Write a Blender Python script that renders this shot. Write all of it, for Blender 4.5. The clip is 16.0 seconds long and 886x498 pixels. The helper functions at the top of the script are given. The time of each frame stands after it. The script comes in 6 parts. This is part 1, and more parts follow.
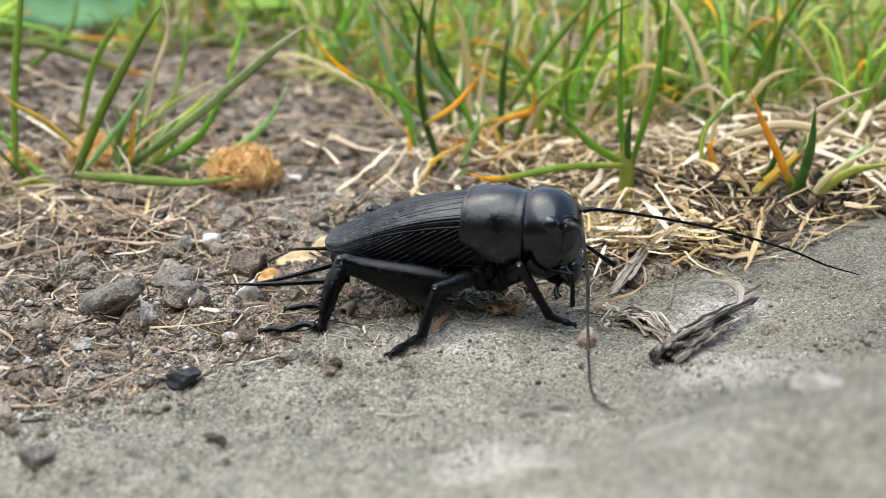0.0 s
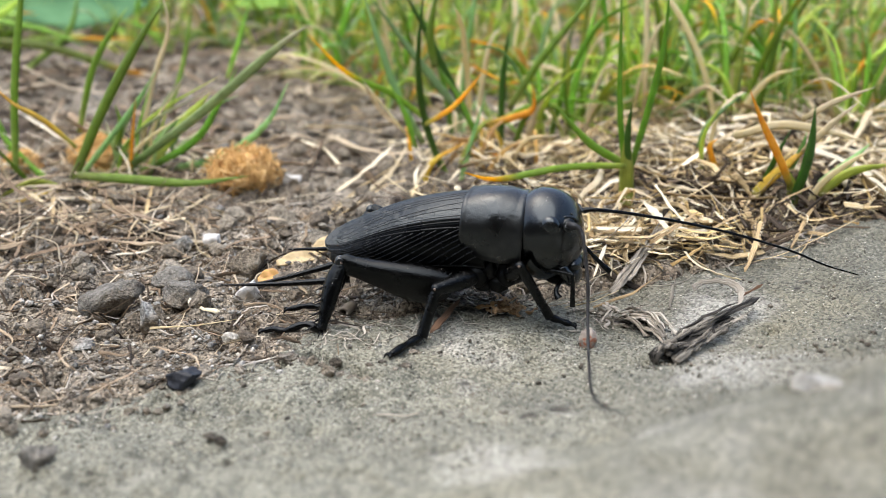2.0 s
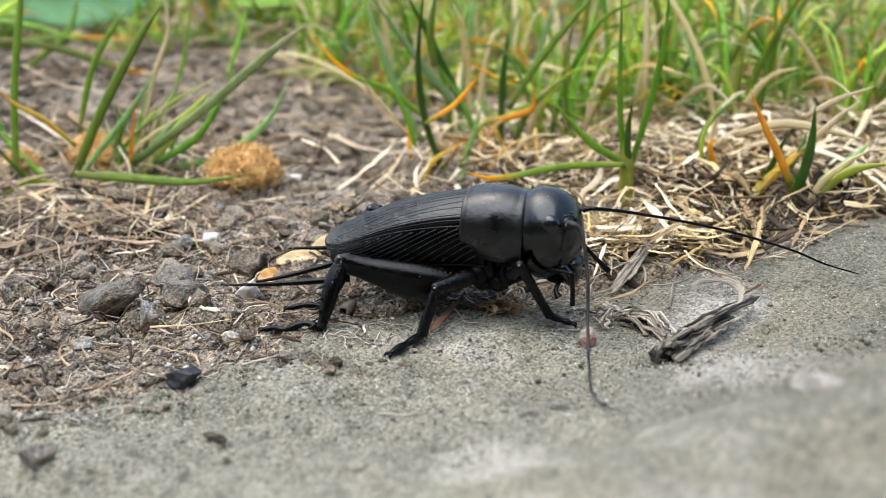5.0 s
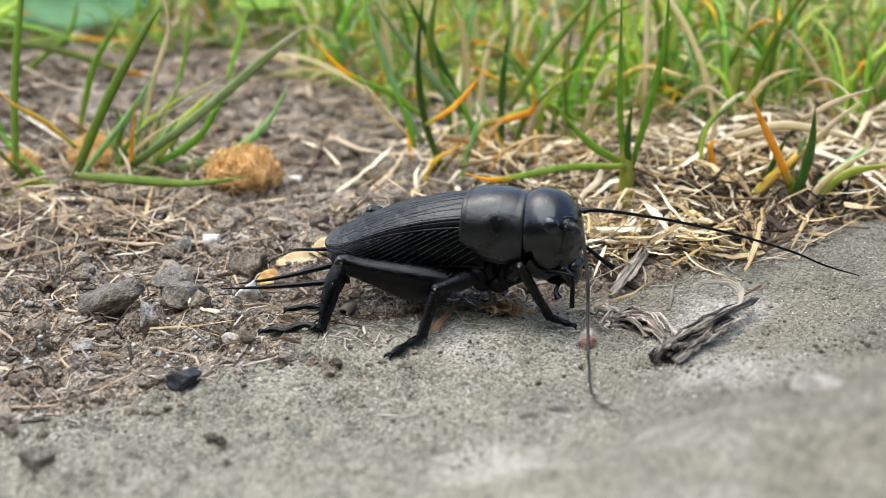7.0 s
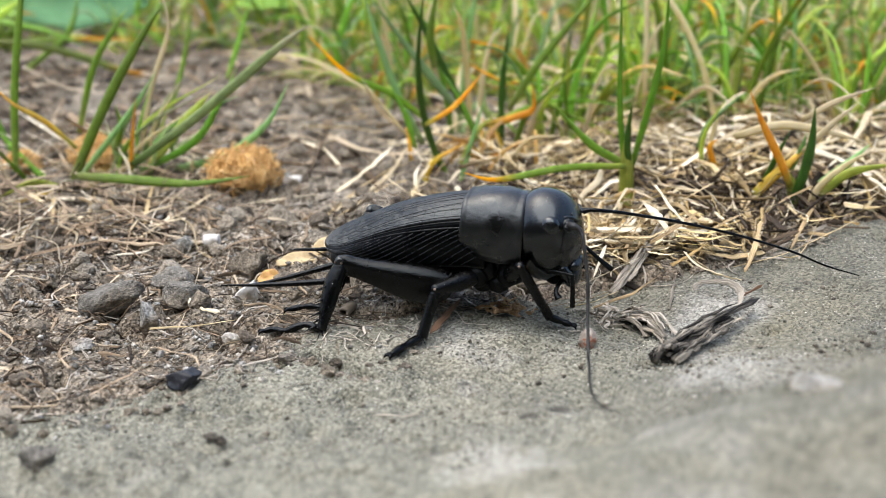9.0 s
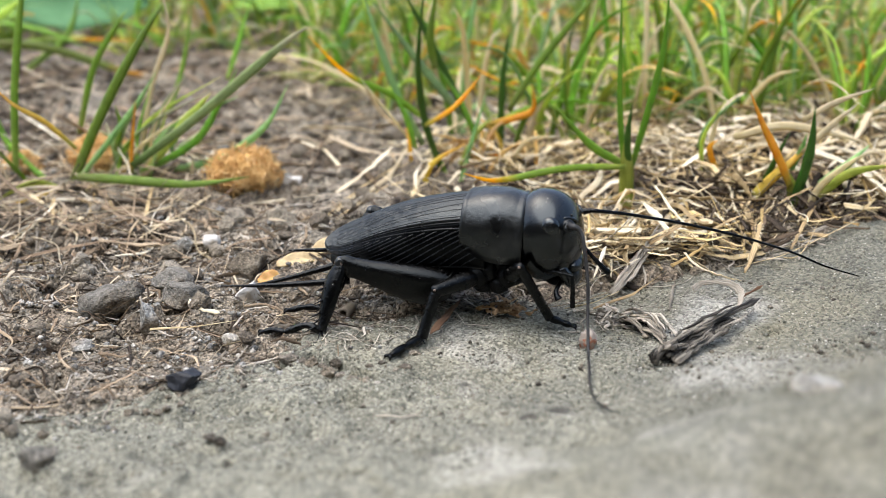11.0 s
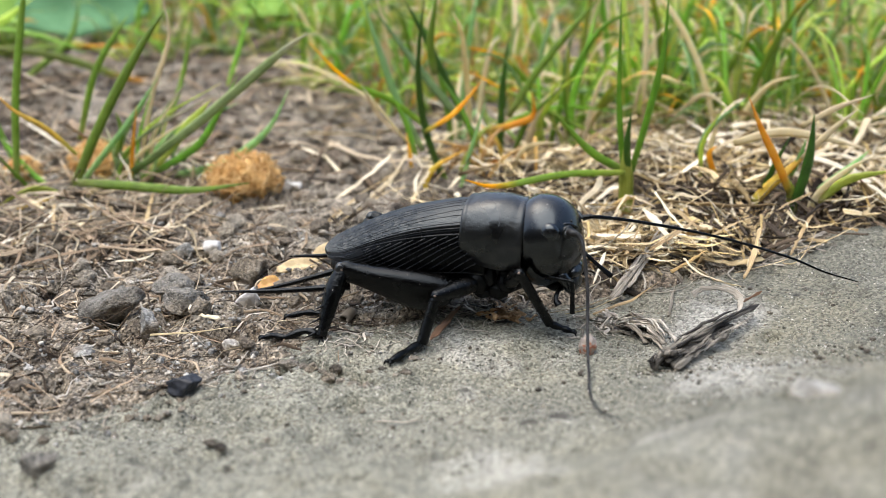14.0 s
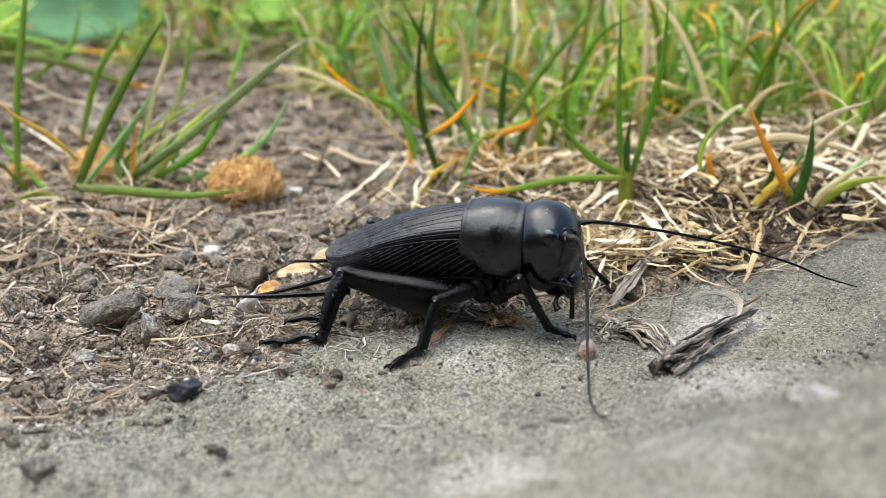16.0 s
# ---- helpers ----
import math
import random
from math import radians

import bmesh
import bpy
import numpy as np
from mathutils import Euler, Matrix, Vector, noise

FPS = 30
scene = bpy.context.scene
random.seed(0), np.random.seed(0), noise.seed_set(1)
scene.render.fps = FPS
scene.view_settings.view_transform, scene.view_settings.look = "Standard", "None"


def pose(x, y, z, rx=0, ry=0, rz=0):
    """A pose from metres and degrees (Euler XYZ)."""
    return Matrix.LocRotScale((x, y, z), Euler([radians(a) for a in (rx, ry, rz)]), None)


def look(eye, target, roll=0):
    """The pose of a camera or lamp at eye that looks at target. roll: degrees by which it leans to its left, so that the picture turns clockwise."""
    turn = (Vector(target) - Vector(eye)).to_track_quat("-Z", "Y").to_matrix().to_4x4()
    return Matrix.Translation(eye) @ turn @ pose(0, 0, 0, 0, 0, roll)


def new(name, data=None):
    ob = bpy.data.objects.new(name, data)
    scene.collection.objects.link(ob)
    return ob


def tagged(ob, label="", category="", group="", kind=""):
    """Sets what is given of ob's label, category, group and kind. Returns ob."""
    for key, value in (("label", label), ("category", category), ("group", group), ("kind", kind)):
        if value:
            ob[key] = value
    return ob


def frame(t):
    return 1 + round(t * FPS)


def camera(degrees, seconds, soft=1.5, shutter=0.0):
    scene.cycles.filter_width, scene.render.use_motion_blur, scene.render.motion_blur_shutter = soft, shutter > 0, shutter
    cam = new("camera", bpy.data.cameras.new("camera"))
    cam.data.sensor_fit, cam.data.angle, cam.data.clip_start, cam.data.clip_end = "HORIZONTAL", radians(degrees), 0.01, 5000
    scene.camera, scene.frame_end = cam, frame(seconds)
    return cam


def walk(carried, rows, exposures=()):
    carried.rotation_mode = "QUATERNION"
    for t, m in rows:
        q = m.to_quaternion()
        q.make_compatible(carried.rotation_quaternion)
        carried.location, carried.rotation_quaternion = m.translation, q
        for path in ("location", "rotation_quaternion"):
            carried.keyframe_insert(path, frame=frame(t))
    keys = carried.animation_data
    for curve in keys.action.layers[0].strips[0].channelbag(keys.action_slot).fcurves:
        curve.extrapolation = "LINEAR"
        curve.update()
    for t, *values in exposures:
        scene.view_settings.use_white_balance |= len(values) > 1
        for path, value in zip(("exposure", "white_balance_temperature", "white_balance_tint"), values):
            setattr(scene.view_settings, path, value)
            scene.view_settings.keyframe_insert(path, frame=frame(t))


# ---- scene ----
MM = 0.001

# ---- camera: held still over the slab, tilting up a little near the end ----
cam = camera(50, 16.0, soft=0.8)
EYE, PITCH = Vector((0.0, -78.8, 37.8)), -21.98
BACK = Vector((0, -0.927, 0.374))


def stand(tilt, back=0.0, roll=0.0):
    """The camera's pose with its tilt above the resting one, in degrees, and its way back along its axis, in mm."""
    e = (EYE + BACK * back) * MM
    return pose(e.x, e.y, e.z, 90 + PITCH + tilt, 0, 0) @ pose(0, 0, 0, 0, 0, roll)


#: seconds, tilt in degrees, way back in mm
PATH = [
    (0, -0.036, 0), (1, 0.003, 0), (1.5, 0.007, 0), (2, -0.015, 0), (2.5, -0.097, 0), (3, -0.149, -0.03), (3.5, -0.149, -0.03),
    (4, -0.097, -0.01), (5.2, -0.08, 0), (6.5, -0.053, 0), (7, 0.007, 0), (7.5, 0.071, 0), (8, 0.112, 0.03), (8.5, 0.06, 0.03),
    (9, 0.007, 0), (10.2, 0.025, 0), (11.5, 0.055, 0.01), (12, 0.008, 0.02), (12.5, 0.029, 0.02), (13, 0.112, 0.04), (13.5, 0.222, 0.11),
    (14, 0.397, 0.18), (14.5, 0.556, 0.29), (15, 0.67, 0.35), (15.5, 0.714, 0.4), (16, 0.705, 0.39)]
walk(cam, [(t, stand(a, b)) for t, a, b in PATH])
cam.data.dof.use_dof = True
cam.data.dof.focus_distance = 0.086
cam.data.dof.aperture_fstop = 31

# ---- light: a bright overcast sky ----
world = bpy.data.worlds.new("sky")
scene.world = world
world.use_nodes = True
wn, wl = world.node_tree.nodes, world.node_tree.links
sky = wn.new("ShaderNodeTexSky")
sky.sky_type = "NISHITA"
sky.sun_disc = False
sky.sun_elevation, sky.sun_rotation = radians(68), radians(-60)
sky.air_density, sky.dust_density, sky.ozone_density = 1.2, 4.0, 1.6
wl.new(sky.outputs[0], wn["Background"].inputs[0])
wn["Background"].inputs[1].default_value = 0.12
sun = new("sun", bpy.data.lights.new("sun", "SUN"))
sun.data.energy, sun.data.angle, sun.data.color = 1.12, radians(62), (1.0, 0.98, 0.94)
sun.matrix_basis = look((-0.18, -0.40, 1.0), (0, 0, 0))
scene.view_settings.exposure = 1.47


# ---- materials ----
def shader(name):
    m = bpy.data.materials.new(name)
    m.use_nodes = True
    return m, m.node_tree.nodes, m.node_tree.links, m.node_tree.nodes["Principled BSDF"]


def grained(name, stops, scale, rough=0.8, bump=0.3, fine=None, stretch=(1, 1, 1), spec=0.4, sss=0.0, per_thing=0.0, depth=0.0003, stain=(), detail=6, speck=0.0, dark_x=None, fines=0.42):
    """A surface mottled at two scales: stops are (place, colour) along a ramp, scale in waves a metre."""
    m, n, l, b = shader(name)
    tc = n.new("ShaderNodeTexCoord")
    mp = n.new("ShaderNodeMapping")
    mp.inputs["Scale"].default_value = stretch
    l.new(tc.outputs["Object"], mp.inputs[0])
    big = n.new("ShaderNodeTexNoise")
    big.inputs["Scale"].default_value, big.inputs["Detail"].default_value = scale, detail
    small = n.new("ShaderNodeTexNoise")
    small.inputs["Scale"].default_value, small.inputs["Detail"].default_value = fine or scale * 9, 4
    mix = n.new("ShaderNodeMix")
    mix.inputs[0].default_value = fines
    for tex in (big, small):
        l.new(mp.outputs[0], tex.inputs["Vector"])
    l.new(big.outputs[0], mix.inputs[2])
    l.new(small.outputs[0], mix.inputs[3])
    ramp = n.new("ShaderNodeValToRGB")
    e = ramp.color_ramp.elements
    while len(e) < len(stops):
        e.new(0.5)
    for k, (p, c) in zip(e, stops):
        k.position, k.color = p, (*c, 1)
    value = mix.outputs[0]
    if per_thing:
        info, sub, mul, add = n.new("ShaderNodeObjectInfo"), n.new("ShaderNodeMath"), n.new("ShaderNodeMath"), n.new("ShaderNodeMath")
        geo, both = n.new("ShaderNodeNewGeometry"), n.new("ShaderNodeMath")
        l.new(info.outputs["Random"], both.inputs[0])
        l.new(geo.outputs["Random Per Island"], both.inputs[1])
        both.operation = "ADD"
        frac = n.new("ShaderNodeMath")
        frac.operation = "FRACT"
        l.new(both.outputs[0], frac.inputs[0])
        sub.operation, mul.operation = "SUBTRACT", "MULTIPLY"
        sub.inputs[1].default_value, mul.inputs[1].default_value = 0.5, per_thing
        l.new(frac.outputs[0], sub.inputs[0])
        l.new(sub.outputs[0], mul.inputs[0])
        l.new(mul.outputs[0], add.inputs[0])
        l.new(value, add.inputs[1])
        value = add.outputs[0]
    l.new(value, ramp.inputs[0])
    colour = ramp.outputs[0]
    for sc, col, lo, hi in stain:
        st = n.new("ShaderNodeTexNoise")
        st.inputs["Scale"].default_value, st.inputs["Detail"].default_value = sc, 6
        l.new(mp.outputs[0], st.inputs["Vector"])
        rg = n.new("ShaderNodeMapRange")
        rg.inputs[1].default_value, rg.inputs[2].default_value = lo, hi
        l.new(st.outputs[0], rg.inputs[0])
        mx = n.new("ShaderNodeMix")
        mx.data_type = "RGBA"
        l.new(rg.outputs[0], mx.inputs[0])
        l.new(colour, mx.inputs[6])
        mx.inputs[7].default_value = (*col, 1)
        colour = mx.outputs[2]
    # Colour scaled down to `much` between x0 and x1, boundary wobbled by noise.
    if dark_x:
        x0, x1, much = dark_x
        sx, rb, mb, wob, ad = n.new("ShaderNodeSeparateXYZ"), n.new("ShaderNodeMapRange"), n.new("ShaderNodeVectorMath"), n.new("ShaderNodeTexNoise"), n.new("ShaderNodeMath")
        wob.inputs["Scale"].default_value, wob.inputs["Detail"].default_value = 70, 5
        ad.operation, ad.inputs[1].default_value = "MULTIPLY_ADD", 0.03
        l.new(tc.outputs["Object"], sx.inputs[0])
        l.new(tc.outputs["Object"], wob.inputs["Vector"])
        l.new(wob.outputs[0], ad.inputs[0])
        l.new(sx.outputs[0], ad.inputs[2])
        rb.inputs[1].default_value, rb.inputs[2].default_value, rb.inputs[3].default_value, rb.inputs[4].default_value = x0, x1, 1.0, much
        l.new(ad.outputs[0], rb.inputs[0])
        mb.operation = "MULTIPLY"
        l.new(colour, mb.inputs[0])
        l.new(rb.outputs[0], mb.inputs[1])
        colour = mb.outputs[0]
    if speck:
        sp = n.new("ShaderNodeTexVoronoi")
        sp.inputs["Scale"].default_value = 5000
        l.new(mp.outputs[0], sp.inputs["Vector"])
        rs = n.new("ShaderNodeMapRange")
        rs.inputs[1].default_value, rs.inputs[2].default_value, rs.inputs[3].default_value, rs.inputs[4].default_value = 0, 1, 1 - speck, 1 + speck
        shade = n.new("ShaderNodeSeparateColor")
        l.new(sp.outputs["Color"], shade.inputs[0])
        l.new(shade.outputs[0], rs.inputs[0])
        ml = n.new("ShaderNodeVectorMath")
        ml.operation = "MULTIPLY"
        l.new(colour, ml.inputs[0])
        l.new(rs.outputs[0], ml.inputs[1])
        colour = ml.outputs[0]
    l.new(colour, b.inputs["Base Color"])
    b.inputs["Roughness"].default_value = rough
    b.inputs["Specular IOR Level"].default_value = spec
    if sss:
        b.inputs["Subsurface Weight"].default_value = sss
        b.inputs["Subsurface Radius"].default_value = (0.0004, 0.0006, 0.0001)
    bp = n.new("ShaderNodeBump")
    bp.inputs["Strength"].default_value, bp.inputs["Distance"].default_value = bump, depth
    l.new(mix.outputs[0], bp.inputs["Height"])
    l.new(bp.outputs[0], b.inputs["Normal"])
    if speck:
        grit = n.new("ShaderNodeBump")
        grit.invert = True
        grit.inputs["Strength"].default_value, grit.inputs["Distance"].default_value = 0.75, 0.00015
        l.new(sp.outputs["Distance"], grit.inputs["Height"])
        l.new(bp.outputs[0], grit.inputs["Normal"])
        l.new(grit.outputs[0], b.inputs["Normal"])
    return m


def fibrous(name, stops, rough=0.75, bump=0.5, shift=0.5, strands=26.0):
    """Dry plant matter: fibres run along UV's y, in mm; each strand has a shade of its own."""
    m, n, l, b = shader(name)
    uv, geo, info = n.new("ShaderNodeUVMap"), n.new("ShaderNodeNewGeometry"), n.new("ShaderNodeObjectInfo")
    own, frac = n.new("ShaderNodeMath"), n.new("ShaderNodeMath")
    frac.operation = "FRACT"
    l.new(geo.outputs["Random Per Island"], own.inputs[0])
    l.new(info.outputs["Random"], own.inputs[1])
    l.new(own.outputs[0], frac.inputs[0])
    mp = n.new("ShaderNodeMapping")
    mp.inputs["Scale"].default_value = (strands, 0.35, 1)
    l.new(uv.outputs[0], mp.inputs[0])
    fine, broad = n.new("ShaderNodeTexNoise"), n.new("ShaderNodeTexNoise")
    fine.noise_dimensions = "4D"
    fine.inputs["Scale"].default_value, fine.inputs["Detail"].default_value = 1.0, 5
    l.new(mp.outputs[0], fine.inputs["Vector"])
    far = n.new("ShaderNodeMath")
    far.operation, far.inputs[1].default_value = "MULTIPLY", 90
    l.new(frac.outputs[0], far.inputs[0])
    l.new(far.outputs[0], fine.inputs["W"])
    tc = n.new("ShaderNodeTexCoord")
    broad.inputs["Scale"].default_value, broad.inputs["Detail"].default_value = 260, 4
    l.new(tc.outputs["Object"], broad.inputs["Vector"])
    mix = n.new("ShaderNodeMix")
    mix.inputs[0].default_value = 0.4
    l.new(fine.outputs[0], mix.inputs[2])
    l.new(broad.outputs[0], mix.inputs[3])
    sub, mul, add = n.new("ShaderNodeMath"), n.new("ShaderNodeMath"), n.new("ShaderNodeMath")
    sub.operation, sub.inputs[1].default_value = "SUBTRACT", 0.5
    mul.operation, mul.inputs[1].default_value = "MULTIPLY", shift
    l.new(frac.outputs[0], sub.inputs[0])
    l.new(sub.outputs[0], mul.inputs[0])
    l.new(mul.outputs[0], add.inputs[0])
    l.new(mix.outputs[0], add.inputs[1])
    ramp = n.new("ShaderNodeValToRGB")
    e = ramp.color_ramp.elements
    while len(e) < len(stops):
        e.new(0.5)
    for k, (p, c) in zip(e, stops):
        k.position, k.color = p, (*c, 1)
    l.new(add.outputs[0], ramp.inputs[0])
    l.new(ramp.outputs[0], b.inputs["Base Color"])
    b.inputs["Roughness"].default_value = rough
    bp = n.new("ShaderNodeBump")
    bp.inputs["Strength"].default_value, bp.inputs["Distance"].default_value = bump, 0.00015
    l.new(fine.outputs[0], bp.inputs["Height"])
    l.new(bp.outputs[0], b.inputs["Normal"])
    return m


def leafy(name, low, high, tip, tip_from=0.8, rough=0.33, hues=(0.482, 0.508), values=(0.75, 1.7)):
    """A grass blade: UV's y runs from the foot to the tip, x across; fine ribs along it."""
    m, n, l, b = shader(name)
    uv = n.new("ShaderNodeUVMap")
    sep = n.new("ShaderNodeSeparateXYZ")
    l.new(uv.outputs[0], sep.inputs[0])
    ramp = n.new("ShaderNodeValToRGB")
    e = ramp.color_ramp.elements
    e.new(0.5), e.new(0.9)
    for k, (p, c) in zip(e, ((0.0, low), (0.22, high), (tip_from, high), (min(1.0, tip_from + 0.16), tip))):
        k.position, k.color = p, (*c, 1)
    l.new(sep.outputs[1], ramp.inputs[0])
    info, geo, both, frac = n.new("ShaderNodeObjectInfo"), n.new("ShaderNodeNewGeometry"), n.new("ShaderNodeMath"), n.new("ShaderNodeMath")
    frac.operation = "FRACT"
    l.new(info.outputs["Random"], both.inputs[0])
    l.new(geo.outputs["Random Per Island"], both.inputs[1])
    l.new(both.outputs[0], frac.inputs[0])
    hs = n.new("ShaderNodeHueSaturation")
    hs.inputs["Saturation"].default_value = 1.08
    for source, lo, hi in (("Hue", *hues), ("Value", *values)):
        rg = n.new("ShaderNodeMapRange")
        rg.inputs[3].default_value, rg.inputs[4].default_value = lo, hi
        l.new(frac.outputs[0], rg.inputs[0])
        l.new(rg.outputs[0], hs.inputs[source])
    tc = n.new("ShaderNodeTexCoord")
    no = n.new("ShaderNodeTexNoise")
    no.inputs["Scale"].default_value, no.inputs["Detail"].default_value = 900, 4
    l.new(tc.outputs["Object"], no.inputs["Vector"])
    mx = n.new("ShaderNodeMix")
    mx.data_type, mx.blend_type = "RGBA", "OVERLAY"
    mx.inputs[0].default_value = 0.35
    l.new(ramp.outputs[0], mx.inputs[6])
    l.new(no.outputs[0], mx.inputs[7])
    l.new(mx.outputs[2], hs.inputs["Color"])
    l.new(hs.outputs[0], b.inputs["Base Color"])
    wave = n.new("ShaderNodeMath")
    wave.operation = "MULTIPLY"
    wave.inputs[1].default_value = 95
    sine = n.new("ShaderNodeMath")
    sine.operation = "SINE"
    l.new(sep.outputs[0], wave.inputs[0])
    l.new(wave.outputs[0], sine.inputs[0])
    bp = n.new("ShaderNodeBump")
    bp.inputs["Strength"].default_value, bp.inputs["Distance"].default_value = 0.35, 0.0001
    l.new(sine.outputs[0], bp.inputs["Height"])
    l.new(bp.outputs[0], b.inputs["Normal"])
    b.inputs["Roughness"].default_value = rough
    tr, ms = n.new("ShaderNodeBsdfTranslucent"), n.new("ShaderNodeMixShader")
    ms.inputs[0].default_value = 0.42
    l.new(hs.outputs[0], tr.inputs[0])
    l.new(b.outputs[0], ms.inputs[1])
    l.new(tr.outputs[0], ms.inputs[2])
    l.new(ms.outputs[0], n["Material Output"].inputs[0])
    return m


# Stone colour is multiplied down to 0.68 towards +X.
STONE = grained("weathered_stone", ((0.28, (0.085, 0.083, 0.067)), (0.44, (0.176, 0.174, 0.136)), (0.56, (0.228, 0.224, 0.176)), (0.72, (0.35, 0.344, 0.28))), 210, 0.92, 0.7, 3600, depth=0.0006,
                stain=((48, (0.25, 0.238, 0.175), 0.53, 0.72), (62, (0.43, 0.42, 0.37), 0.56, 0.70), (260, (0.075, 0.069, 0.056), 0.66, 0.71), (33, (0.155, 0.152, 0.127), 0.6, 0.85)), detail=10, speck=0.5, dark_x=(0.018, 0.05, 0.68), fines=0.6)
STONE_GRIT = grained("stone_grit", ((0.2, (0.08, 0.077, 0.06)), (0.42, (0.15, 0.147, 0.118)), (0.6, (0.22, 0.216, 0.175)), (0.85, (0.34, 0.335, 0.285))), 900, 0.9, 0.4, 4000, per_thing=0.7)
SOIL = grained("dry_soil", ((0.3, (0.045, 0.035, 0.026)), (0.45, (0.152, 0.122, 0.088)), (0.56, (0.262, 0.221, 0.166)), (0.72, (0.42, 0.375, 0.297))), 300, 0.95, 1.0, 2300, depth=0.0009,
               stain=((70, (0.135, 0.103, 0.074), 0.5, 0.75), (110, (0.29, 0.255, 0.2), 0.47, 0.66), (260, (0.035, 0.027, 0.021), 0.58, 0.68)), detail=10, speck=0.8)
GREY_ROCK = grained("grey_rock", ((0.3, (0.10, 0.097, 0.09)), (0.5, (0.25, 0.245, 0.225)), (0.7, (0.42, 0.41, 0.37))), 420, 0.9, 0.8, 2600, per_thing=0.3, speck=0.4, depth=0.0005, stain=((300, (0.24, 0.2, 0.15), 0.5, 0.65),))
DUSTY_ROCK = grained("dusty_grey_rock", ((0.3, (0.10, 0.092, 0.078)), (0.5, (0.17, 0.16, 0.138)), (0.7, (0.25, 0.237, 0.205))), 320, 0.93, 0.9, 2600, per_thing=0.15, depth=0.0007, speck=0.3, stain=((180, (0.25, 0.215, 0.165), 0.5, 0.66), (420, (0.07, 0.06, 0.05), 0.6, 0.7)))
PALE_ROCK = grained("pale_rock", ((0.25, (0.36, 0.33, 0.28)), (0.5, (0.52, 0.49, 0.43)), (0.8, (0.70, 0.68, 0.63))), 400, 0.9, 0.7, 2600, per_thing=0.3, speck=0.3, stain=((300, (0.3, 0.26, 0.19), 0.5, 0.65),))
BROWN_ROCK = grained("brown_clod", ((0.25, (0.09, 0.073, 0.054)), (0.5, (0.195, 0.166, 0.124)), (0.8, (0.33, 0.295, 0.235))), 450, 0.95, 0.9, 2600, per_thing=0.4, speck=0.4, depth=0.0006)
WHITE_ROCK = grained("white_rock", ((0.3, (0.42, 0.41, 0.38)), (0.5, (0.66, 0.65, 0.62)), (0.7, (0.8, 0.8, 0.78))), 400, 0.85, 0.7, 2600, stain=((260, (0.33, 0.29, 0.23), 0.5, 0.6),))
DARK_CLOD = grained("dark_soil_clod", ((0.25, (0.04, 0.034, 0.026)), (0.5, (0.12, 0.103, 0.08)), (0.8, (0.24, 0.212, 0.17))), 450, 0.95, 0.9, 2600, per_thing=0.4, speck=0.4, depth=0.0006)
COAL = grained("black_stone", ((0.3, (0.006, 0.007, 0.010)), (0.7, (0.025, 0.028, 0.036))), 500, 0.45, 0.5, 2500)
STRAW = fibrous("dry_straw", ((0.15, (0.15, 0.10, 0.05)), (0.42, (0.49, 0.36, 0.175)), (0.58, (0.70, 0.575, 0.34)), (0.8, (0.90, 0.83, 0.64))), 0.65, 0.5, 0.55)
STALK = fibrous("brown_stalk", ((0.15, (0.13, 0.085, 0.05)), (0.45, (0.33, 0.24, 0.15)), (0.65, (0.50, 0.40, 0.27)), (0.85, (0.66, 0.57, 0.42))), 0.75, 0.6, 0.55)
PALE_STRAW = fibrous("bleached_straw", ((0.15, (0.30, 0.23, 0.13)), (0.42, (0.56, 0.46, 0.29)), (0.58, (0.73, 0.63, 0.44)), (0.8, (0.88, 0.82, 0.67))), 0.6, 0.6, 0.45)
GOLD_STRAW = fibrous("golden_straw", ((0.15, (0.22, 0.13, 0.04)), (0.42, (0.52, 0.36, 0.13)), (0.6, (0.70, 0.55, 0.25)), (0.8, (0.82, 0.71, 0.42))), 0.6, 0.6, 0.5)
ROTTEN = fibrous("rotten_brown_straw", ((0.2, (0.02, 0.014, 0.009)), (0.45, (0.065, 0.045, 0.028)), (0.65, (0.14, 0.10, 0.062)), (0.85, (0.26, 0.19, 0.12))), 0.9, 0.8, 0.5)
WEATHER = fibrous("weathered_stalk", ((0.25, (0.11, 0.097, 0.078)), (0.5, (0.33, 0.295, 0.24)), (0.75, (0.58, 0.53, 0.45))), 0.9, 1.0, 0.15, 18)
GREY_STRAW = fibrous("grey_straw", ((0.25, (0.10, 0.085, 0.065)), (0.46, (0.30, 0.265, 0.21)), (0.7, (0.56, 0.51, 0.43))), 0.85, 0.9, 0.45, 18)
FLUFF = fibrous("orange_fluff", ((0.2, (0.50, 0.26, 0.07)), (0.42, (0.74, 0.45, 0.15)), (0.7, (0.88, 0.64, 0.32))), 0.8, 0.6, 0.4)
AMBER = grained("amber_leaf", ((0.2, (0.46, 0.22, 0.06)), (0.5, (0.66, 0.39, 0.14)), (0.8, (0.78, 0.60, 0.36))), 250, 0.55, 0.3, 2600, sss=0.3)
RUST = fibrous("rust_husk", ((0.2, (0.06, 0.03, 0.018)), (0.5, (0.19, 0.105, 0.06)), (0.8, (0.34, 0.22, 0.13))), 0.85, 0.9, 0.12, 14)
HUSK = fibrous("orange_brown_husk", ((0.2, (0.22, 0.12, 0.05)), (0.5, (0.47, 0.30, 0.155)), (0.8, (0.64, 0.47, 0.29))), 0.85, 0.9, 0.4, 14)
